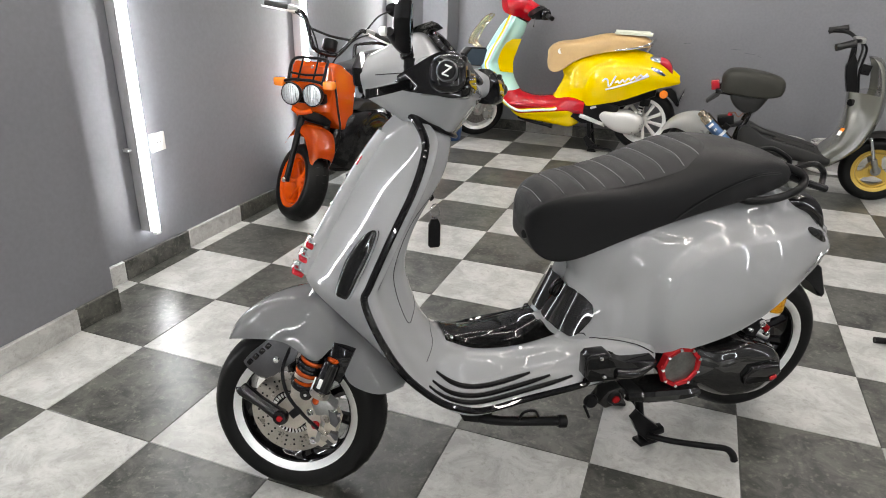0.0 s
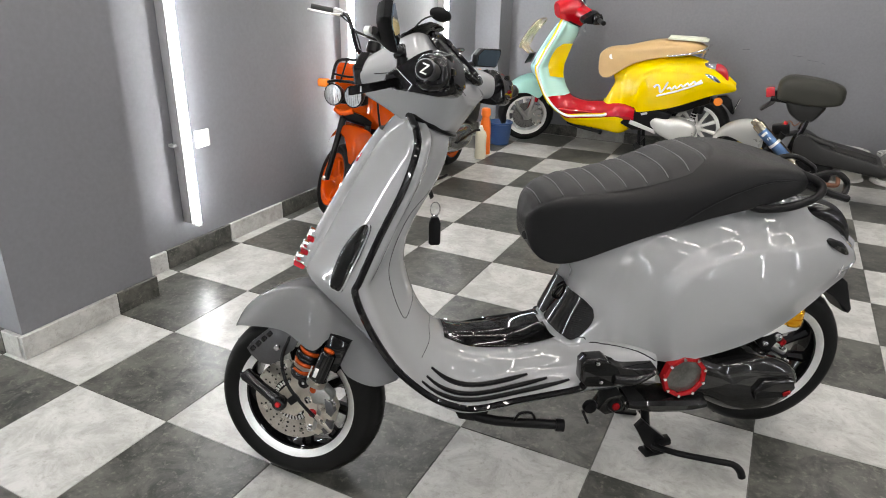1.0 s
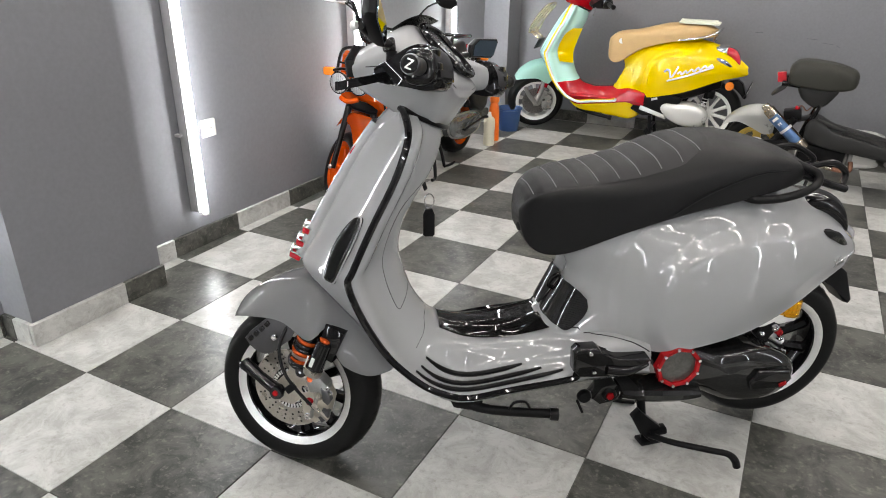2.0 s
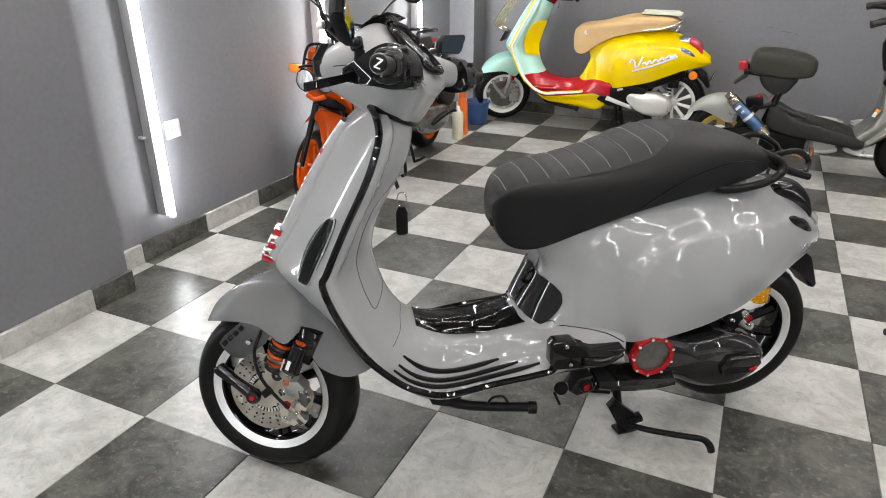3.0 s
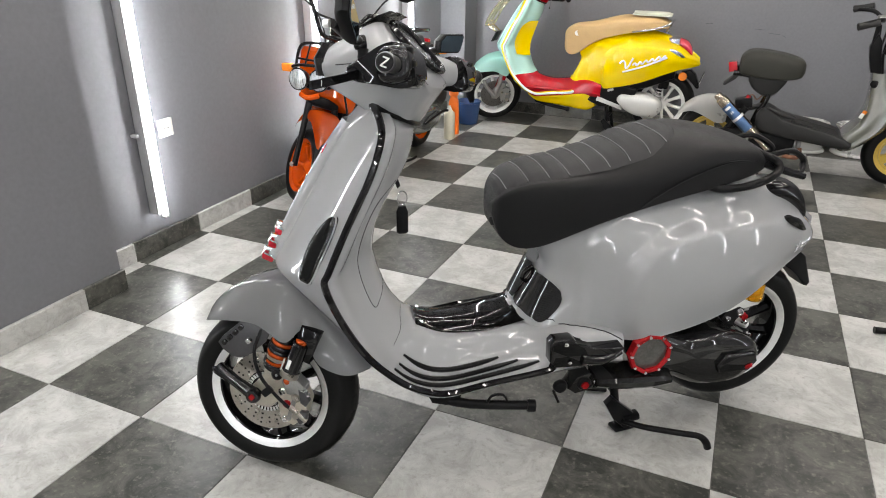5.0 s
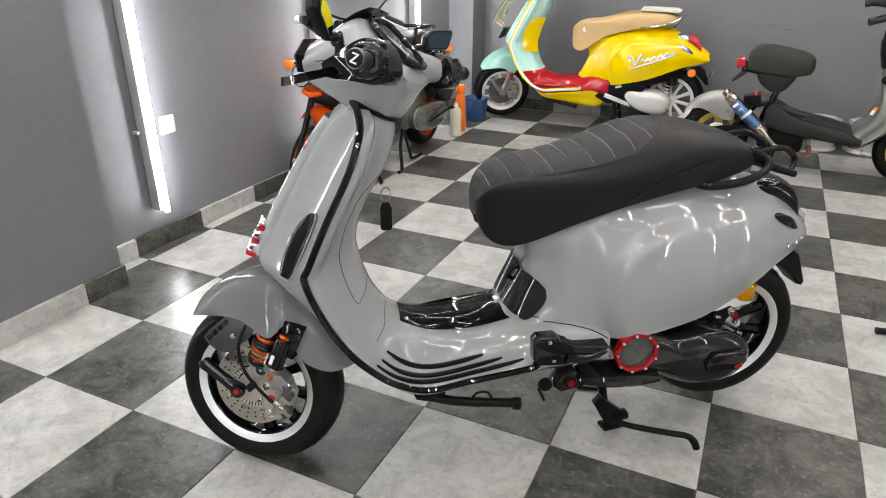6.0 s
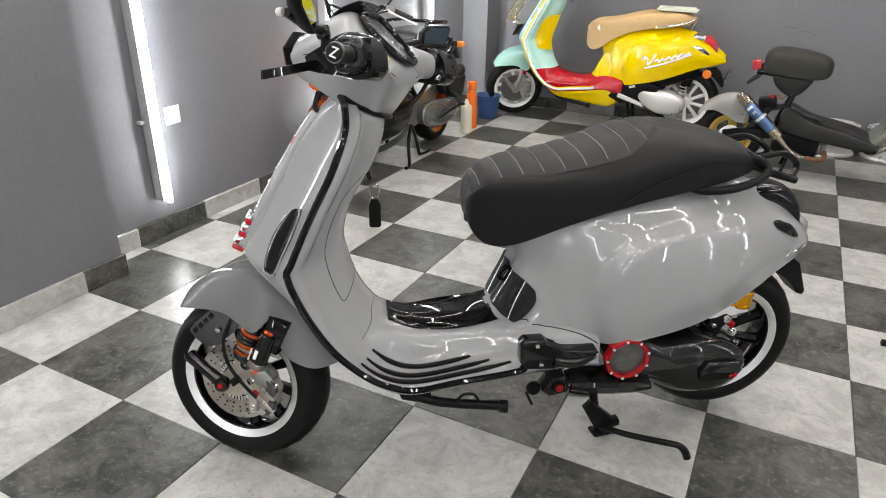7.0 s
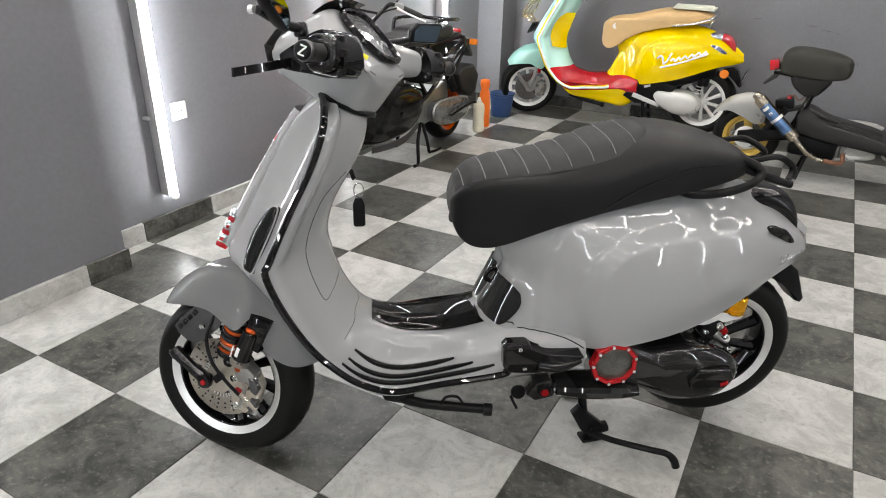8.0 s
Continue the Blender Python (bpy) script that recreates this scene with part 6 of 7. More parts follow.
    part("tail_lamp", box(B(), (0.05, 0.085, 0.055), pose(-1.45, 0, 0.70), 0.012, 2), REDL, S, "red tail lamp")
    part("tail_bracket", box(B(), (0.16, 0.09, 0.045), pose(-1.38, 0, 0.685), 0.012, 2), SATIN, S)
    for s in (-1, 1):
        part("rear_indicator", box(B(), (0.04, 0.055, 0.04), pose(-1.47, s * 0.135, 0.645), 0.01, 2), ORAL, S, "orange turn signal")
        part("rear_stalk", box(B(), (0.045, 0.05, 0.036), pose(-1.455, s * 0.09, 0.648), 0.008, 2), SATIN, S)
    part("mud_flap", prism(B(), [(-1.46, 0.64), (-1.50, 0.63), (-1.56, 0.545), (-1.54, 0.535), (-1.47, 0.60)], -0.09, 0.09, 0.004), PLASTIC, S)
    # engine and stand
    case = [tuple(p) for p in spline([(-0.93, 0.26), (-0.98, 0.315), (-1.18, 0.318), (-1.36, 0.29), (-1.42, 0.23), (-1.37, 0.165), (-1.18, 0.15), (-0.98, 0.19)], 4, True)]
    mid = np.mean(case, axis=0)
    b = B()
    grid(b, [[(mid[0] + (x - mid[0]) * f, y, mid[1] + (z - mid[1]) * f) for x, z in case] for y, f in ((0.06, 1.0), (0.135, 1.0), (0.15, 0.96), (0.158, 0.82), (0.160, 0.3))], True, (True, True))
    eng = part("drive_case", b, CASEGLASS, S, "smoky grey drive cover with a bright edge")
    part("case_edge", tube(B(), [(x, 0.138, z) for x, z in case], 0.007, 8, 0, True), CAST, eng)
    part("kick_lever", tube(B(), [(-1.12, 0.165, 0.215), (-1.20, 0.178, 0.235), (-1.36, 0.185, 0.255), (-1.40, 0.21, 0.255)], 0.009, 8, 3), SATIN, eng)
    part("engine_block", box(B(), (0.34, 0.14, 0.20), pose(-1.06, 0.02, 0.30, 0, 8), 0.03, 2), CAST, S)
    part("air_box", prism(B(), [(-1.24, 0.46), (-1.30, 0.50), (-1.46, 0.50), (-1.54, 0.42), (-1.50, 0.31), (-1.44, 0.28), (-1.30, 0.35)], 0.03, 0.155, 0.02, 3), PLASTIC, S, "black air box")
    part("underseat_box", box(B(), (0.42, 0.16, 0.12), pose(-1.0, 0, 0.62, 0, 4), 0.03, 3), SATIN, S)
    part("shock_canister", tube(B(), [(-0.78, 0.155, 0.585), (-1.10, 0.155, 0.555)], [0.036, 0.04, 0.038], 16, 3), PLASTIC, S)
    for s in (-1, 1):
        part("stand_leg", tube(B(), [(-0.92, s * 0.05, 0.21), (-0.90, s * 0.10, 0.12), (-0.895, s * 0.13, 0.015)], 0.011, 10, 3), SATIN, S)
        part("stand_foot", tube(B(), [(-0.895, s * 0.13, 0.012), (-0.96, s * 0.14, 0.010), (-1.02, s * 0.142, 0.012)], 0.009, 8, 3), SATIN, S)
    part("side_stand", tube(B(), [(-0.80, 0.12, 0.22), (-0.72, 0.15, 0.13), (-0.66, 0.19, 0.015), (-0.60, 0.20, 0.012)], 0.011, 10, 3), SATIN, S)


orange_moped(pose(-0.17, 1.76, 0, 0, 0, 270))


# ---- stripped grey moped with gold wheels ----
def gold_wheel(S, at, r, w, face):
    wheel(S, at, r, w, WGOLD, WGOLD, WGOLD, 0, None, face)
    at = Vector(at)
    for k in range(3):
        a = radians(90 + 120 * k)
        c, s = math.cos(a), math.sin(a)
        out = []
        for f, wd in ((0.03, 0.030), (0.07, 0.022), (r - 0.085, 0.036)):
            out.append((f, wd))
        rows = [[(at.x + c * f - s * wd * q, y, at.z + s * f + c * wd * q) for q, y in ((-1, at.y - 0.016), (-1, at.y + 0.016), (1, at.y + 0.016), (1, at.y - 0.016))] for f, wd in out]
        part("spoke", grid(B(), rows, True, (True, True)), WGOLD, S, "broad gold spoke")
    part("wheel_ring", lathe(B(), [(r - 0.10, -0.018), (r - 0.088, -0.018), (r - 0.088, 0.018), (r - 0.10, 0.018)], at, (0, 1, 0), 48, True), WGOLD, S)


def stripped_moped(m):
    S = thing("moped", "stripped olive grey moped with gold wheels and black seat", "moped", m)
    gold_wheel(S, (0, 0, 0.197), 0.196, 0.085, -1)
    gold_wheel(S, (-1.075, 0, 0.197), 0.196, 0.09, -1)
    rows = []
    for z, xf, xr, wf, wr in ((0.205, -0.25, -0.30, 0.12, 0.13), (0.25, -0.20, -0.345, 0.15, 0.14), (0.30, -0.155, -0.325, 0.165, 0.145), (0.36, -0.108, -0.275, 0.17, 0.145), (0.45, -0.075, -0.245, 0.172, 0.13), (0.54, -0.052, -0.242, 0.172, 0.10), (0.62, -0.052, -0.250, 0.172, 0.085), (0.66, -0.055, -0.255, 0.172, 0.08)):
        rows.append(mirrored([(xf, 0, z), (xf - 0.008, wf * 0.6, z), (xf - 0.045, wf, z), (xf - 0.062, wf, z), (xf - 0.085, wf * 0.85, z), ((xf + xr) / 2 - 0.04, wr, z), (xr + 0.01, wr * 0.8, z), (xr, 0, z)]))
    part("leg_shield", skin(B(), rows, 5, 4, True, (True, True)), OLIVE, S, "gloss olive grey leg shield")
    plate = [mirrored([(x, 0, z), (x - 0.006, w * 0.6, z), (x - 0.04, w, z), (x - 0.052, w * 0.98, z), (x - 0.022, w * 0.6, z), (x - 0.018, 0, z)]) for x, z, w in ((-0.055, 0.64, 0.172), (-0.065, 0.72, 0.165), (-0.085, 0.80, 0.14), (-0.11, 0.845, 0.10), (-0.125, 0.862, 0.05))]
    part("shield_top", skin(B(), plate, 4, 4, True, (True, True)), OLIVE, S)
    part("ignition", lathe(B(), [(0, 0.012), (0.018, 0.012), (0.024, 0.006), (0.026, 0)], (-0.232, -0.065, 0.60), (-0.75, -0.6, 0.2), 20), SATIN, S)
    part("sticker", box(B(), (0.004, 0.03, 0.022), pose(-0.252, -0.128, 0.445, 0, 25, 30), 0.001), ORAL, S)
    part("sticker", box(B(), (0.004, 0.026, 0.03), pose(-0.262, -0.132, 0.425, 0, 25, 30), 0.001), WHITE, S)
    for s in (-1, 1):
        part("fork_leg", tube(B(), [(0.0, s * 0.062, 0.195), (-0.03, s * 0.062, 0.27)], 0.017, 12), CAST, S)
        part("fork_rod", tube(B(), [(-0.03, s * 0.062, 0.27), (-0.075, s * 0.058, 0.40)], 0.011, 12), CHROME, S)
    part("hub_cap", lathe(B(), [(0, 0.01), (0.014, 0.01), (0.02, 0.004), (0.03, 0)], (0, -0.045, 0.197), (0, -1, 0), 20), CAST, S)
    b = skin(B(), [[(x, -0.05, z - 0.025), (x, -0.035, z), (x, 0, z + 0.006), (x, 0.035, z), (x, 0.05, z - 0.025)] for x, z in ((0.19, 0.33), (0.13, 0.395), (0.04, 0.43), (-0.06, 0.42), (-0.14, 0.36))], 4, 3, False)
    bmesh.ops.solidify(b, geom=b.faces[:], thickness=0.004)
    part("front_mudguard", b, PLASTIC, S, "black front mudguard")
    # bare steering head
    part("column", tube(B(), [(-0.215, 0, 0.62), (-0.255, 0, 0.74), (-0.268, 0, 0.80), (-0.275, 0, 0.92)], [0.03, 0.024, 0.022, 0.014], 12, 3), SATIN, S, "black bare steering column")
    part("column_plate", prism(B(), [(-0.20, 0.645), (-0.225, 0.72), (-0.24, 0.83), (-0.27, 0.88), (-0.295, 0.80), (-0.285, 0.74), (-0.26, 0.655)], -0.028, 0.028, 0.006), SATIN, S)
    part("cable", tube(B(), [(-0.245, -0.04, 0.94), (-0.215, -0.04, 0.90), (-0.222, -0.03, 0.78), (-0.20, -0.02, 0.66)], 0.007, 8, 5), SATIN, S)
    part("cable", tube(B(), [(-0.26, -0.02, 0.955), (-0.232, -0.01, 0.90), (-0.24, 0.0, 0.76), (-0.22, 0.01, 0.66)], 0.006, 8, 5), PLASTIC, S)
    part("relay_box", box(B(), (0.055, 0.05, 0.06), pose(-0.195, -0.03, 0.79, 0, 10), 0.006), SATIN, S)
    part("handlebar", tube(B(), [(-0.40, -0.19, 0.925), (-0.30, -0.15, 0.955), (-0.26, -0.05, 0.95), (-0.27, 0.05, 0.96), (-0.31, 0.13, 0.985), (-0.40, 0.19, 0.985)], 0.012, 10, 4), SATIN, S)
    for y, z in ((-0.19, 0.918), (0.19, 0.985)):
        part("grip", tube(B(), [(-0.30, y * 0.85, z + 0.025), (-0.40, y, z)], [0.018, 0.017, 0.021], 12, 2), PLASTIC, S, "cracked rubber grip")
    part("clamp", box(B(), (0.06, 0.09, 0.035), pose(-0.268, -0.05, 0.955), 0.008, 2), CAST, S)
    # floor, frame, seat
    part("footboard", skin(B(), [mirrored([(x, 0, z1), (x, w * 0.85, z1), (x, w, z1 - 0.012), (x, w, z0 + 0.02), (x, w * 0.8, z0), (x, 0, z0)]) for x, z0, z1, w in ((-0.275, 0.212, 0.262, 0.14), (-0.33, 0.215, 0.285, 0.155), (-0.42, 0.225, 0.312, 0.16), (-0.55, 0.24, 0.338, 0.155), (-0.66, 0.252, 0.362, 0.145), (-0.74, 0.262, 0.405, 0.12), (-0.79, 0.275, 0.41, 0.10), (-0.815, 0.30, 0.37, 0.08))], 5, 3, True, (True, True)), PLASTIC, S, "dusty black plastic footboard", 60)
    for k in range(5):
        part("foot_rib", tube(B(), [(-0.36, -0.125 + 0.03 * k, 0.300), (-0.52, -0.135 + 0.03 * k, 0.336), (-0.62, -0.13 + 0.03 * k, 0.356)], 0.004, 6, 2), PLASTIC, S)
    part("side_hump", tube(B(), [(-0.60, -0.125, 0.372), (-0.68, -0.12, 0.392), (-0.76, -0.10, 0.42)], [0.012, 0.018, 0.014], 10, 3), PLASTIC, S)
    part("engine", box(B(), (0.26, 0.14, 0.13), pose(-0.70, 0, 0.19, 0, 4), 0.025, 2), SATIN, S, "grimy black engine")
    part("engine_head", lathe(B(), [(0.03, -0.05), (0.055, -0.05), (0.055, -0.04), (0.045, -0.037), (0.055, -0.03), (0.055, -0.02), (0.045, -0.017), (0.055, -0.01), (0.055, 0.0), (0.045, 0.003), (0.055, 0.01), (0.055, 0.03), (0, 0.035)], (-0.56, 0, 0.19), (1, 0, 0), 24), CAST, S)
    part("swing_arm", tube(B(), [(-0.82, -0.05, 0.24), (-1.075, -0.06, 0.20)], 0.026, 10), SATIN, S)
    part("axle_plate", prism(B(), [(-1.12, 0.17), (-1.12, 0.235), (-1.04, 0.255), (-0.90, 0.27), (-0.86, 0.235), (-0.95, 0.20), (-1.04, 0.165)], -0.082, -0.06, 0.006), SATIN, S)
    part("hub_plate", lathe(B(), [(0, 0.012), (0.018, 0.012), (0.022, 0.006), (0.062, 0.004), (0.066, 0)], (-1.075, -0.048, 0.197), (0, -1, 0), 28), WHITE, S, "pale brake hub plate")
    part("hub_centre", lathe(B(), [(0, 0.016), (0.022, 0.016), (0.026, 0.01), (0.026, 0)], (-1.075, -0.055, 0.197), (0, -1, 0), 20), WGOLD, S)
    b = skin(B(), [[(x, -0.062, z - d), (x, -0.055, z - d * 0.4), (x, -0.03, z - 0.008), (x, 0, z), (x, 0.03, z - 0.008), (x, 0.055, z - d * 0.4), (x, 0.062, z - d)] for x, z, d in ((-1.285, 0.33, 0.02), (-1.25, 0.385, 0.05), (-1.19, 0.432, 0.085), (-1.11, 0.458, 0.14), (-1.04, 0.452, 0.165), (-0.995, 0.425, 0.13), (-0.985, 0.38, 0.07))], 4, 3, False)
    bmesh.ops.solidify(b, geom=b.faces[:], thickness=0.004)
    part("rear_mudguard", b, SILVER, S, "glossy silver-grey rear mudguard")
    part("shock", tube(B(), [(-0.98, -0.05, 0.24), (-0.88, -0.05, 0.40)], 0.022, 12), SATIN, S)
    part("seat_tube", tube(B(), [(-0.99, -0.05, 0.605), (-0.92, -0.06, 0.602), (-0.825, -0.06, 0.585), (-0.775, -0.06, 0.54), (-0.775, -0.06, 0.47), (-0.81, -0.06, 0.36), (-0.83, -0.05, 0.28)], 0.016, 10, 4), BLACK, S, "bent black frame tube")
    part("seat_tube", tube(B(), [(-0.99, 0.05, 0.605), (-0.92, 0.06, 0.602), (-0.825, 0.06, 0.585), (-0.775, 0.06, 0.54), (-0.775, 0.06, 0.47), (-0.81, 0.06, 0.36), (-0.83, 0.05, 0.28)], 0.016, 10, 4), BLACK, S)
    part("seat", skin(B(), [mirrored([(x, 0, z1), (x, w * 0.7, z1 - 0.006), (x, w, z1 - 0.04), (x, w * 1.0, z0 + 0.03), (x, w * 0.85, z0), (x, 0, z0)]) for x, z0, z1, w in ((-0.965, 0.635, 0.69, 0.05), (-0.955, 0.61, 0.715, 0.085), (-0.92, 0.60, 0.742, 0.105), (-0.85, 0.592, 0.748, 0.115), (-0.75, 0.585, 0.738, 0.112), (-0.67, 0.588, 0.722, 0.10), (-0.615, 0.602, 0.70, 0.08), (-0.597, 0.63, 0.675, 0.045))], 4, 4, True, (True, True)), OLDSEAT, S, "padded black seat", 60)
    part("seat_pan", skin(B(), [mirrored([(x, 0, 0.60), (x, w, 0.60), (x, w * 0.9, z), (x, 0, z - 0.008)]) for x, z, w in ((-0.90, 0.575, 0.06), (-0.87, 0.53, 0.075), (-0.80, 0.49, 0.08), (-0.74, 0.50, 0.078), (-0.685, 0.57, 0.06))], 4, 3, True, (True, True)), PLASTIC, S)
    part("battery", box(B(), (0.10, 0.10, 0.06), pose(-0.90, 0, 0.42, 0, -12), 0.008), SATIN, S)
    part("battery_tray", box(B(), (0.20, 0.11, 0.015), pose(-0.88, 0, 0.383, 0, -18), 0.004), SATIN, S)
    part("battery_cap", lathe(B(), [(0, 0.02), (0.012, 0.02), (0.015, 0)], (-0.88, -0.03, 0.455), (0, 0, 1), 12), REDL, S)
    part("wire", tube(B(), [(-0.90, -0.03, 0.45), (-0.86, -0.045, 0.48), (-0.83, -0.03, 0.45), (-0.80, -0.02, 0.48)], 0.004, 6, 4), RUST, S)
    part("tail_lamp", box(B(), (0.05, 0.10, 0.06), pose(-1.0, 0, 0.64, 0, -10), 0.006, 2), REDL, S, "square red tail lamp")
    part("tail_bracket", box(B(), (0.05, 0.07, 0.05), pose(-0.965, 0, 0.625), 0.01, 2), SATIN, S)
    part("tail_flap", prism(B(), [(-0.955, 0.60), (-0.975, 0.598), (-1.04, 0.53), (-1.03, 0.525), (-0.97, 0.572)], -0.06, 0.06, 0.003), PLASTIC, S)
    # exhaust
    ex = part("muffler", tube(B(), [(-1.035, -0.13, 0.455), (-0.93, -0.135, 0.362), (-0.80, -0.14, 0.248)], 0.034, 20), TITAN, S, "brushed titanium muffler")
    ax = Vector((-0.235, 0.01, 0.207)).normalized()
    part("muffler_blue", tube(B(), [(-1.0, -0.1338, 0.420), (-0.845, -0.1405, 0.2835)], 0.0352, 20), BLUED, ex, "heat-blued sleeve")
    part("muffler_tip", lathe(B(), [(0.0, 0.0), (0.020, 0.0), (0.024, 0.004), (0.024, 0.03), (0.035, 0.036), (0.0, 0.04)], (-1.062, -0.129, 0.479), -ax, 20), TITAN, ex, "", 38, None)
    part("muffler_strap", tube(B(), [(-0.925, -0.1365, 0.3545), (-0.912, -0.137, 0.343)], 0.038, 20), ALU, ex)
    for k, (dx, w) in enumerate(((0.0, 0.035), (0.03, 0.018))):
        part("muffler_mark", box(B(), (0.016, 0.002, w), pose(-0.985 + dx, -0.1695, 0.405 - dx * 0.8, 0, 41), 0.0005), WHITE, ex)
    part("exhaust_pipe", tube(B(), [(-0.80, -0.14, 0.248), (-0.74, -0.14, 0.19), (-0.69, -0.135, 0.155), (-0.63, -0.12, 0.138)], [0.018, 0.015, 0.014, 0.014], 12, 4), TITAN, S)
    part("header_pipe", tube(B(), [(-0.63, -0.12, 0.138), (-0.56, -0.10, 0.128), (-0.53, -0.08, 0.135), (-0.535, -0.06, 0.18)], 0.013, 12, 4), RUST, S, "rusty header pipe")
    part("stand", tube(B(), [(-0.72, -0.07, 0.14), (-0.74, -0.13, 0.06), (-0.75, -0.15, 0.008)], 0.010, 8, 3), SATIN, S)
    part("stand", tube(B(), [(-0.72, 0.07, 0.14), (-0.74, 0.13, 0.06), (-0.75, 0.15, 0.008)], 0.010, 8, 3), SATIN, S)
    part("stand_bar", tube(B(), [(-0.72, -0.07, 0.14), (-0.72, 0.07, 0.14)], 0.010, 8), SATIN, S)


stripped_moped(pose(2.83, 3.52, 0, 0, 0, 0))


# ---- loose things ----
def bare_rim(x, y, z, r=0.148):
    t = thing("wheel_rim", "bare silver wheel rim lying flat by the wall", "wheel rim", pose(x, y, z), "bare rims by the wall")
    part("rim", lathe(B(), [(r - 0.03, 0.012), (r - 0.02, 0.006), (r - 0.004, 0.0), (r, 0.003), (r - 0.002, 0.014), (r - 0.016, 0.022), (r - 0.02, 0.05), (r - 0.016, 0.078), (r - 0.002, 0.086), (r, 0.097), (r - 0.004, 0.10), (r - 0.02, 0.094), (r - 0.03, 0.088), (r - 0.032, 0.05)], (0, 0, 0), (0, 0, 1), 48, True), SILVER, t, "", 50)
    part("flange", lathe(B(), [(0.05, 0.045), (0.05, 0.05), (0.085, 0.054), (r - 0.031, 0.05), (r - 0.031, 0.044), (0.085, 0.046)], (0, 0, 0), (0, 0, 1), 40, True), SILVER, t)
    for k in range(4):
        a = radians(90 * k + 20)
        part("bolt_hole", lathe(B(), [(0, 0.001), (0.007, 0.001), (0.008, 0)], (0.067 * math.cos(a), 0.067 * math.sin(a), 0.0525), (0, 0, 1), 10), SATIN, t)


for k, (x, y) in enumerate(((2.37, 4.18), (2.37, 4.185), (2.70, 4.20), (2.70, 4.195))):
    bare_rim(x, y, 0.001 + 0.101 * (k % 2))

bucket = thing("bucket", "blue plastic bucket standing on the tiles", "bucket", pose(-0.085, 3.86, 0))
part("pail", lathe(B(), [(0.0, 0.002), (0.074, 0.0), (0.077, 0.004), (0.094, 0.165), (0.101, 0.168), (0.102, 0.180), (0.096, 0.182), (0.091, 0.172), (0.074, 0.010), (0.0, 0.010)], (0, 0, 0), (0, 0, 1), 40), BUCKETM, bucket)

bottle = thing("bottle", "cloudy white plastic bottle with a pump cap", "bottle", pose(-0.03, 3.345, 0))
part("flask", lathe(B(), [(0.0, 0.004), (0.036, 0.0), (0.041, 0.004), (0.042, 0.02), (0.040, 0.10), (0.042, 0.17), (0.038, 0.195), (0.024, 0.21), (0.016, 0.214), (0.016, 0.222), (0, 0.222)], (0, 0, 0), (0, 0, 1), 32), BOTTLEM, bottle)
part("cap", lathe(B(), [(0.0, 0.245), (0.010, 0.245), (0.012, 0.24), (0.013, 0.228), (0.018, 0.224), (0.018, 0.212), (0.0, 0.212)], (0, 0, 0), (0, 0, 1), 20), WPLAST, bottle, "white pump cap")

canister = thing("canister", "orange plastic canister behind the bottle", "canister", pose(-0.062, 3.50, 0, 0, 0, 15))
part("shell", skin(B(), [[(x * w, y * d, z) for x, y in ((1, 0.6), (0.6, 1), (-0.6, 1), (-1, 0.6), (-1, -0.6), (-0.6, -1), (0.6, -1), (1, -0.6))] for z, w, d in ((0.0, 0.036, 0.034), (0.01, 0.040, 0.038), (0.22, 0.036, 0.034), (0.265, 0.028, 0.028), (0.285, 0.024, 0.024))], 3, 2, True, (True, True)), ORPLAST, canister)
part("neck", lathe(B(), [(0.0, 0.345), (0.028, 0.345), (0.034, 0.338), (0.036, 0.30), (0.03, 0.284), (0, 0.284)], (0, 0, 0), (0, 0, 1), 24), ORPLAST, canister)

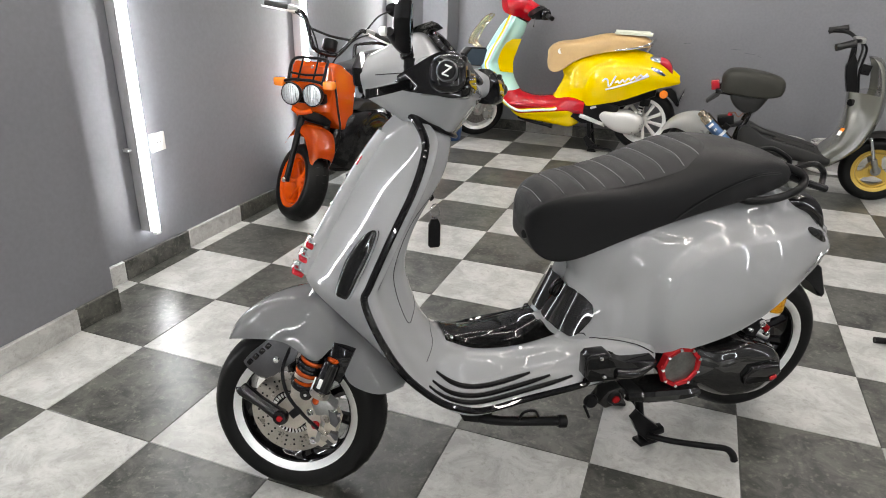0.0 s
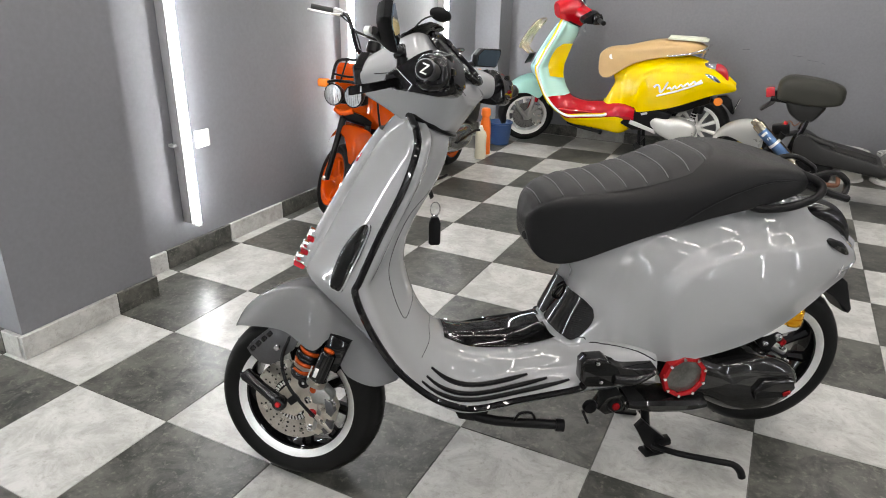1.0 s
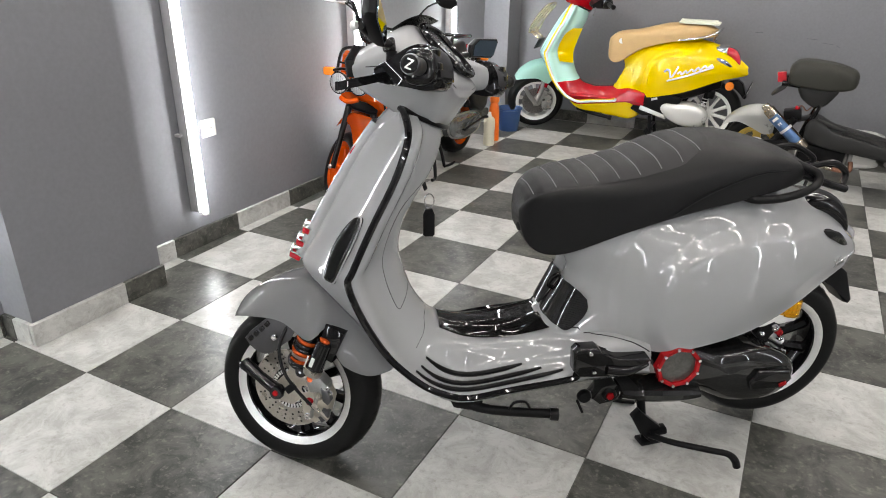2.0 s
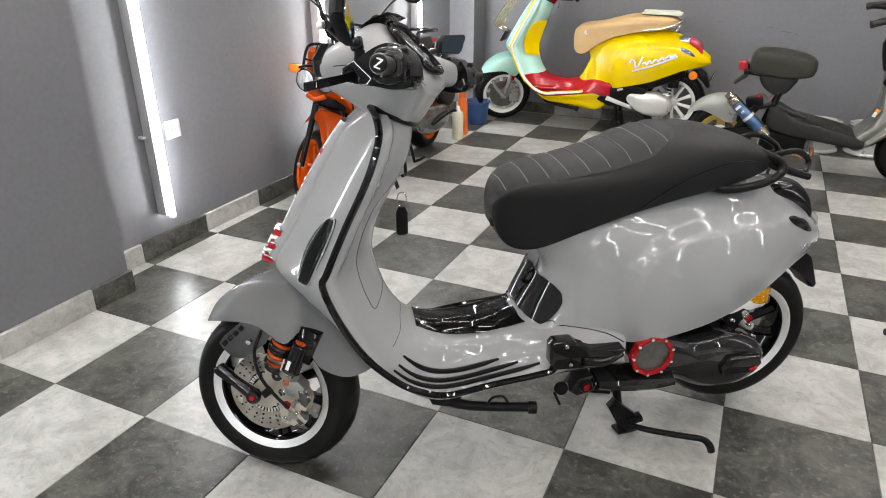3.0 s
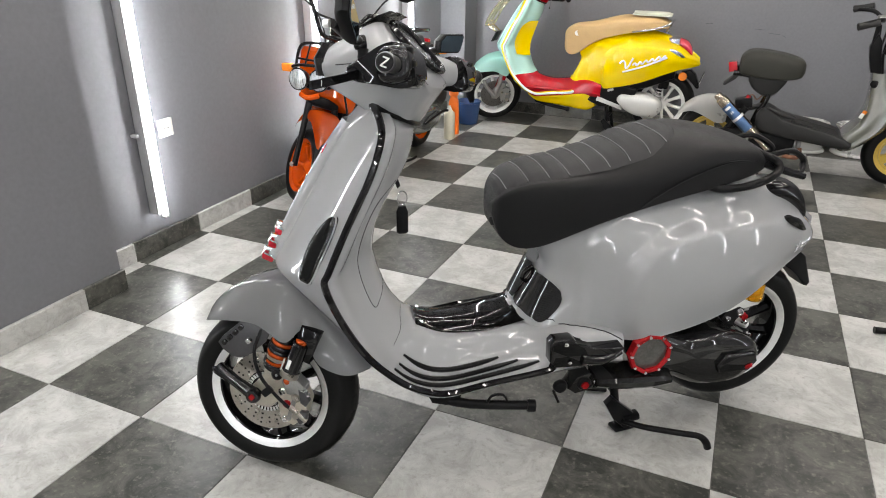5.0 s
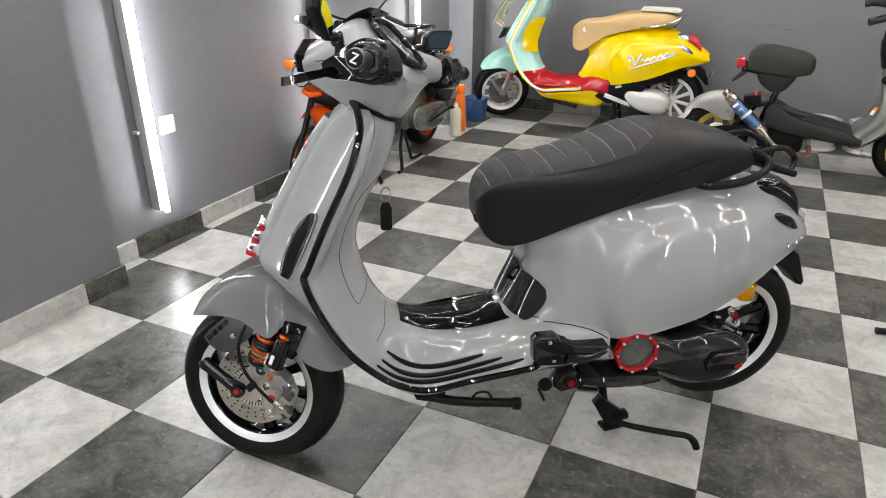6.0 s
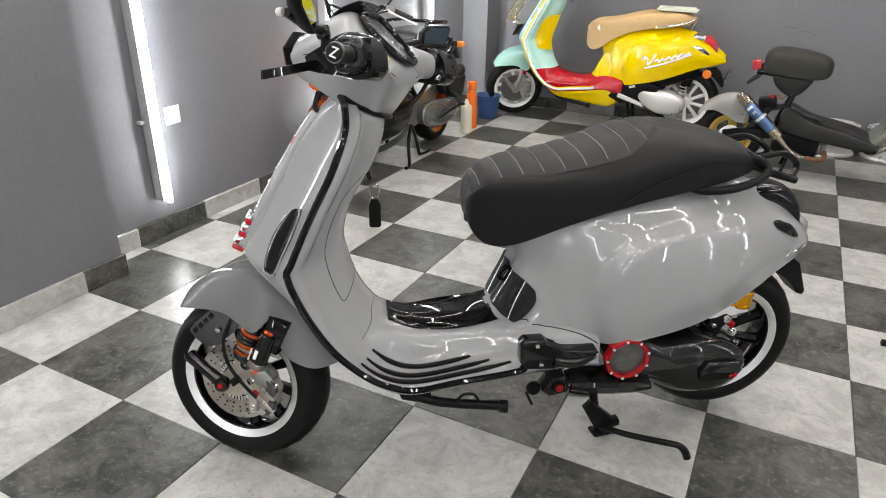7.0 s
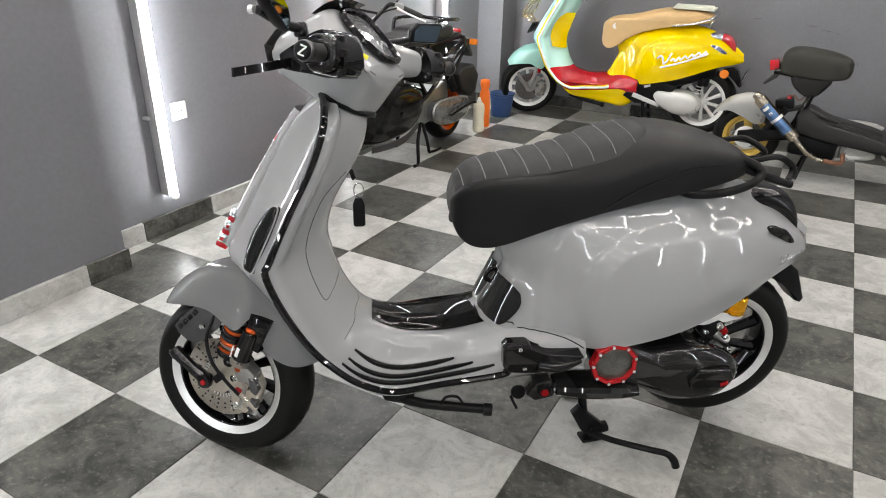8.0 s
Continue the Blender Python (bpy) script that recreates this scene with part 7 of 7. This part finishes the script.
book = thing("booklet", "pale green booklets stacked on the tan seat", "booklet", pose(1.235, 4.06, 0.878, 0, 1, 3))
part("lower_booklet", box(B(), (0.265, 0.185, 0.012), pose(0, 0, 0), 0.0015, 1), PAPER, book)
part("upper_booklet", box(B(), (0.245, 0.175, 0.008), pose(-0.006, -0.004, 0.0105, 0, 0, 3), 0.001, 1), PAPER, book)

stand = thing("kickstand", "black steel kickstand foot on the tiles", "kickstand", pose(2.56, 1.50, 0, 0, 0, 20))
part("rod", tube(B(), [(0.0, 0.0, 0.016), (0.015, 0.0, 0.02), (0.05, 0.0, 0.10), (0.12, 0.01, 0.26)], 0.010, 10, 3), SATIN, stand)
part("foot", tube(B(), [(0.012, 0.0, 0.014), (-0.055, 0.01, 0.014)], [0.012, 0.013], 10), SATIN, stand)

# scuffs on the rear wall
for x, z, w, a in ((1.60, 0.80, 0.05, -4), (1.95, 0.775, 0.07, 3), (2.05, 0.75, 0.08, 6), (2.12, 0.735, 0.03, 25), (2.28, 0.55, 0.03, 70)):
    scuff = part("scuff_mark", box(B(), (w, 0.001, 0.003), pose(x, Y1 - 0.0006, z, 0, a), 0.0003, 1), SCUFF)
    tagged(scuff, "thin dark scuff on the grey wall", "scuff", "scuffs on the wall")


# ---- floor tiles ----
def tile_mesh(name, w, d, mat):
    bm = box(B(), (w, d, 0.0125), Matrix.Translation((0, 0, -0.00625)), 0.0012, 1)
    me = bpy.data.meshes.new(name)
    bm.to_mesh(me)
    bm.free()
    me.materials.append(mat)
    return me


meshes = {}
for i in range(-2, 13):
    for j in range(-8, 12):
        x0, x1, y0, y1 = i * TILE, (i + 1) * TILE, j * TILE, (j + 1) * TILE
        x0, x1, y0, y1 = max(x0, X0 - 0.02), min(x1, X1 + 0.02), max(y0, Y0 - 0.02), min(y1, Y1 + 0.02)
        dark = (i + j) % 2 == 0
        key = (round(x1 - x0, 3), round(y1 - y0, 3), dark)
        if key not in meshes:
            meshes[key] = tile_mesh("tile", key[0] - 0.0022, key[1] - 0.0022, TILE_D if dark else TILE_W)
        ob = new("tile", meshes[key])
        ob.parent = floor
        ob.location = ((x0 + x1) / 2, (y0 + y1) / 2, 0)
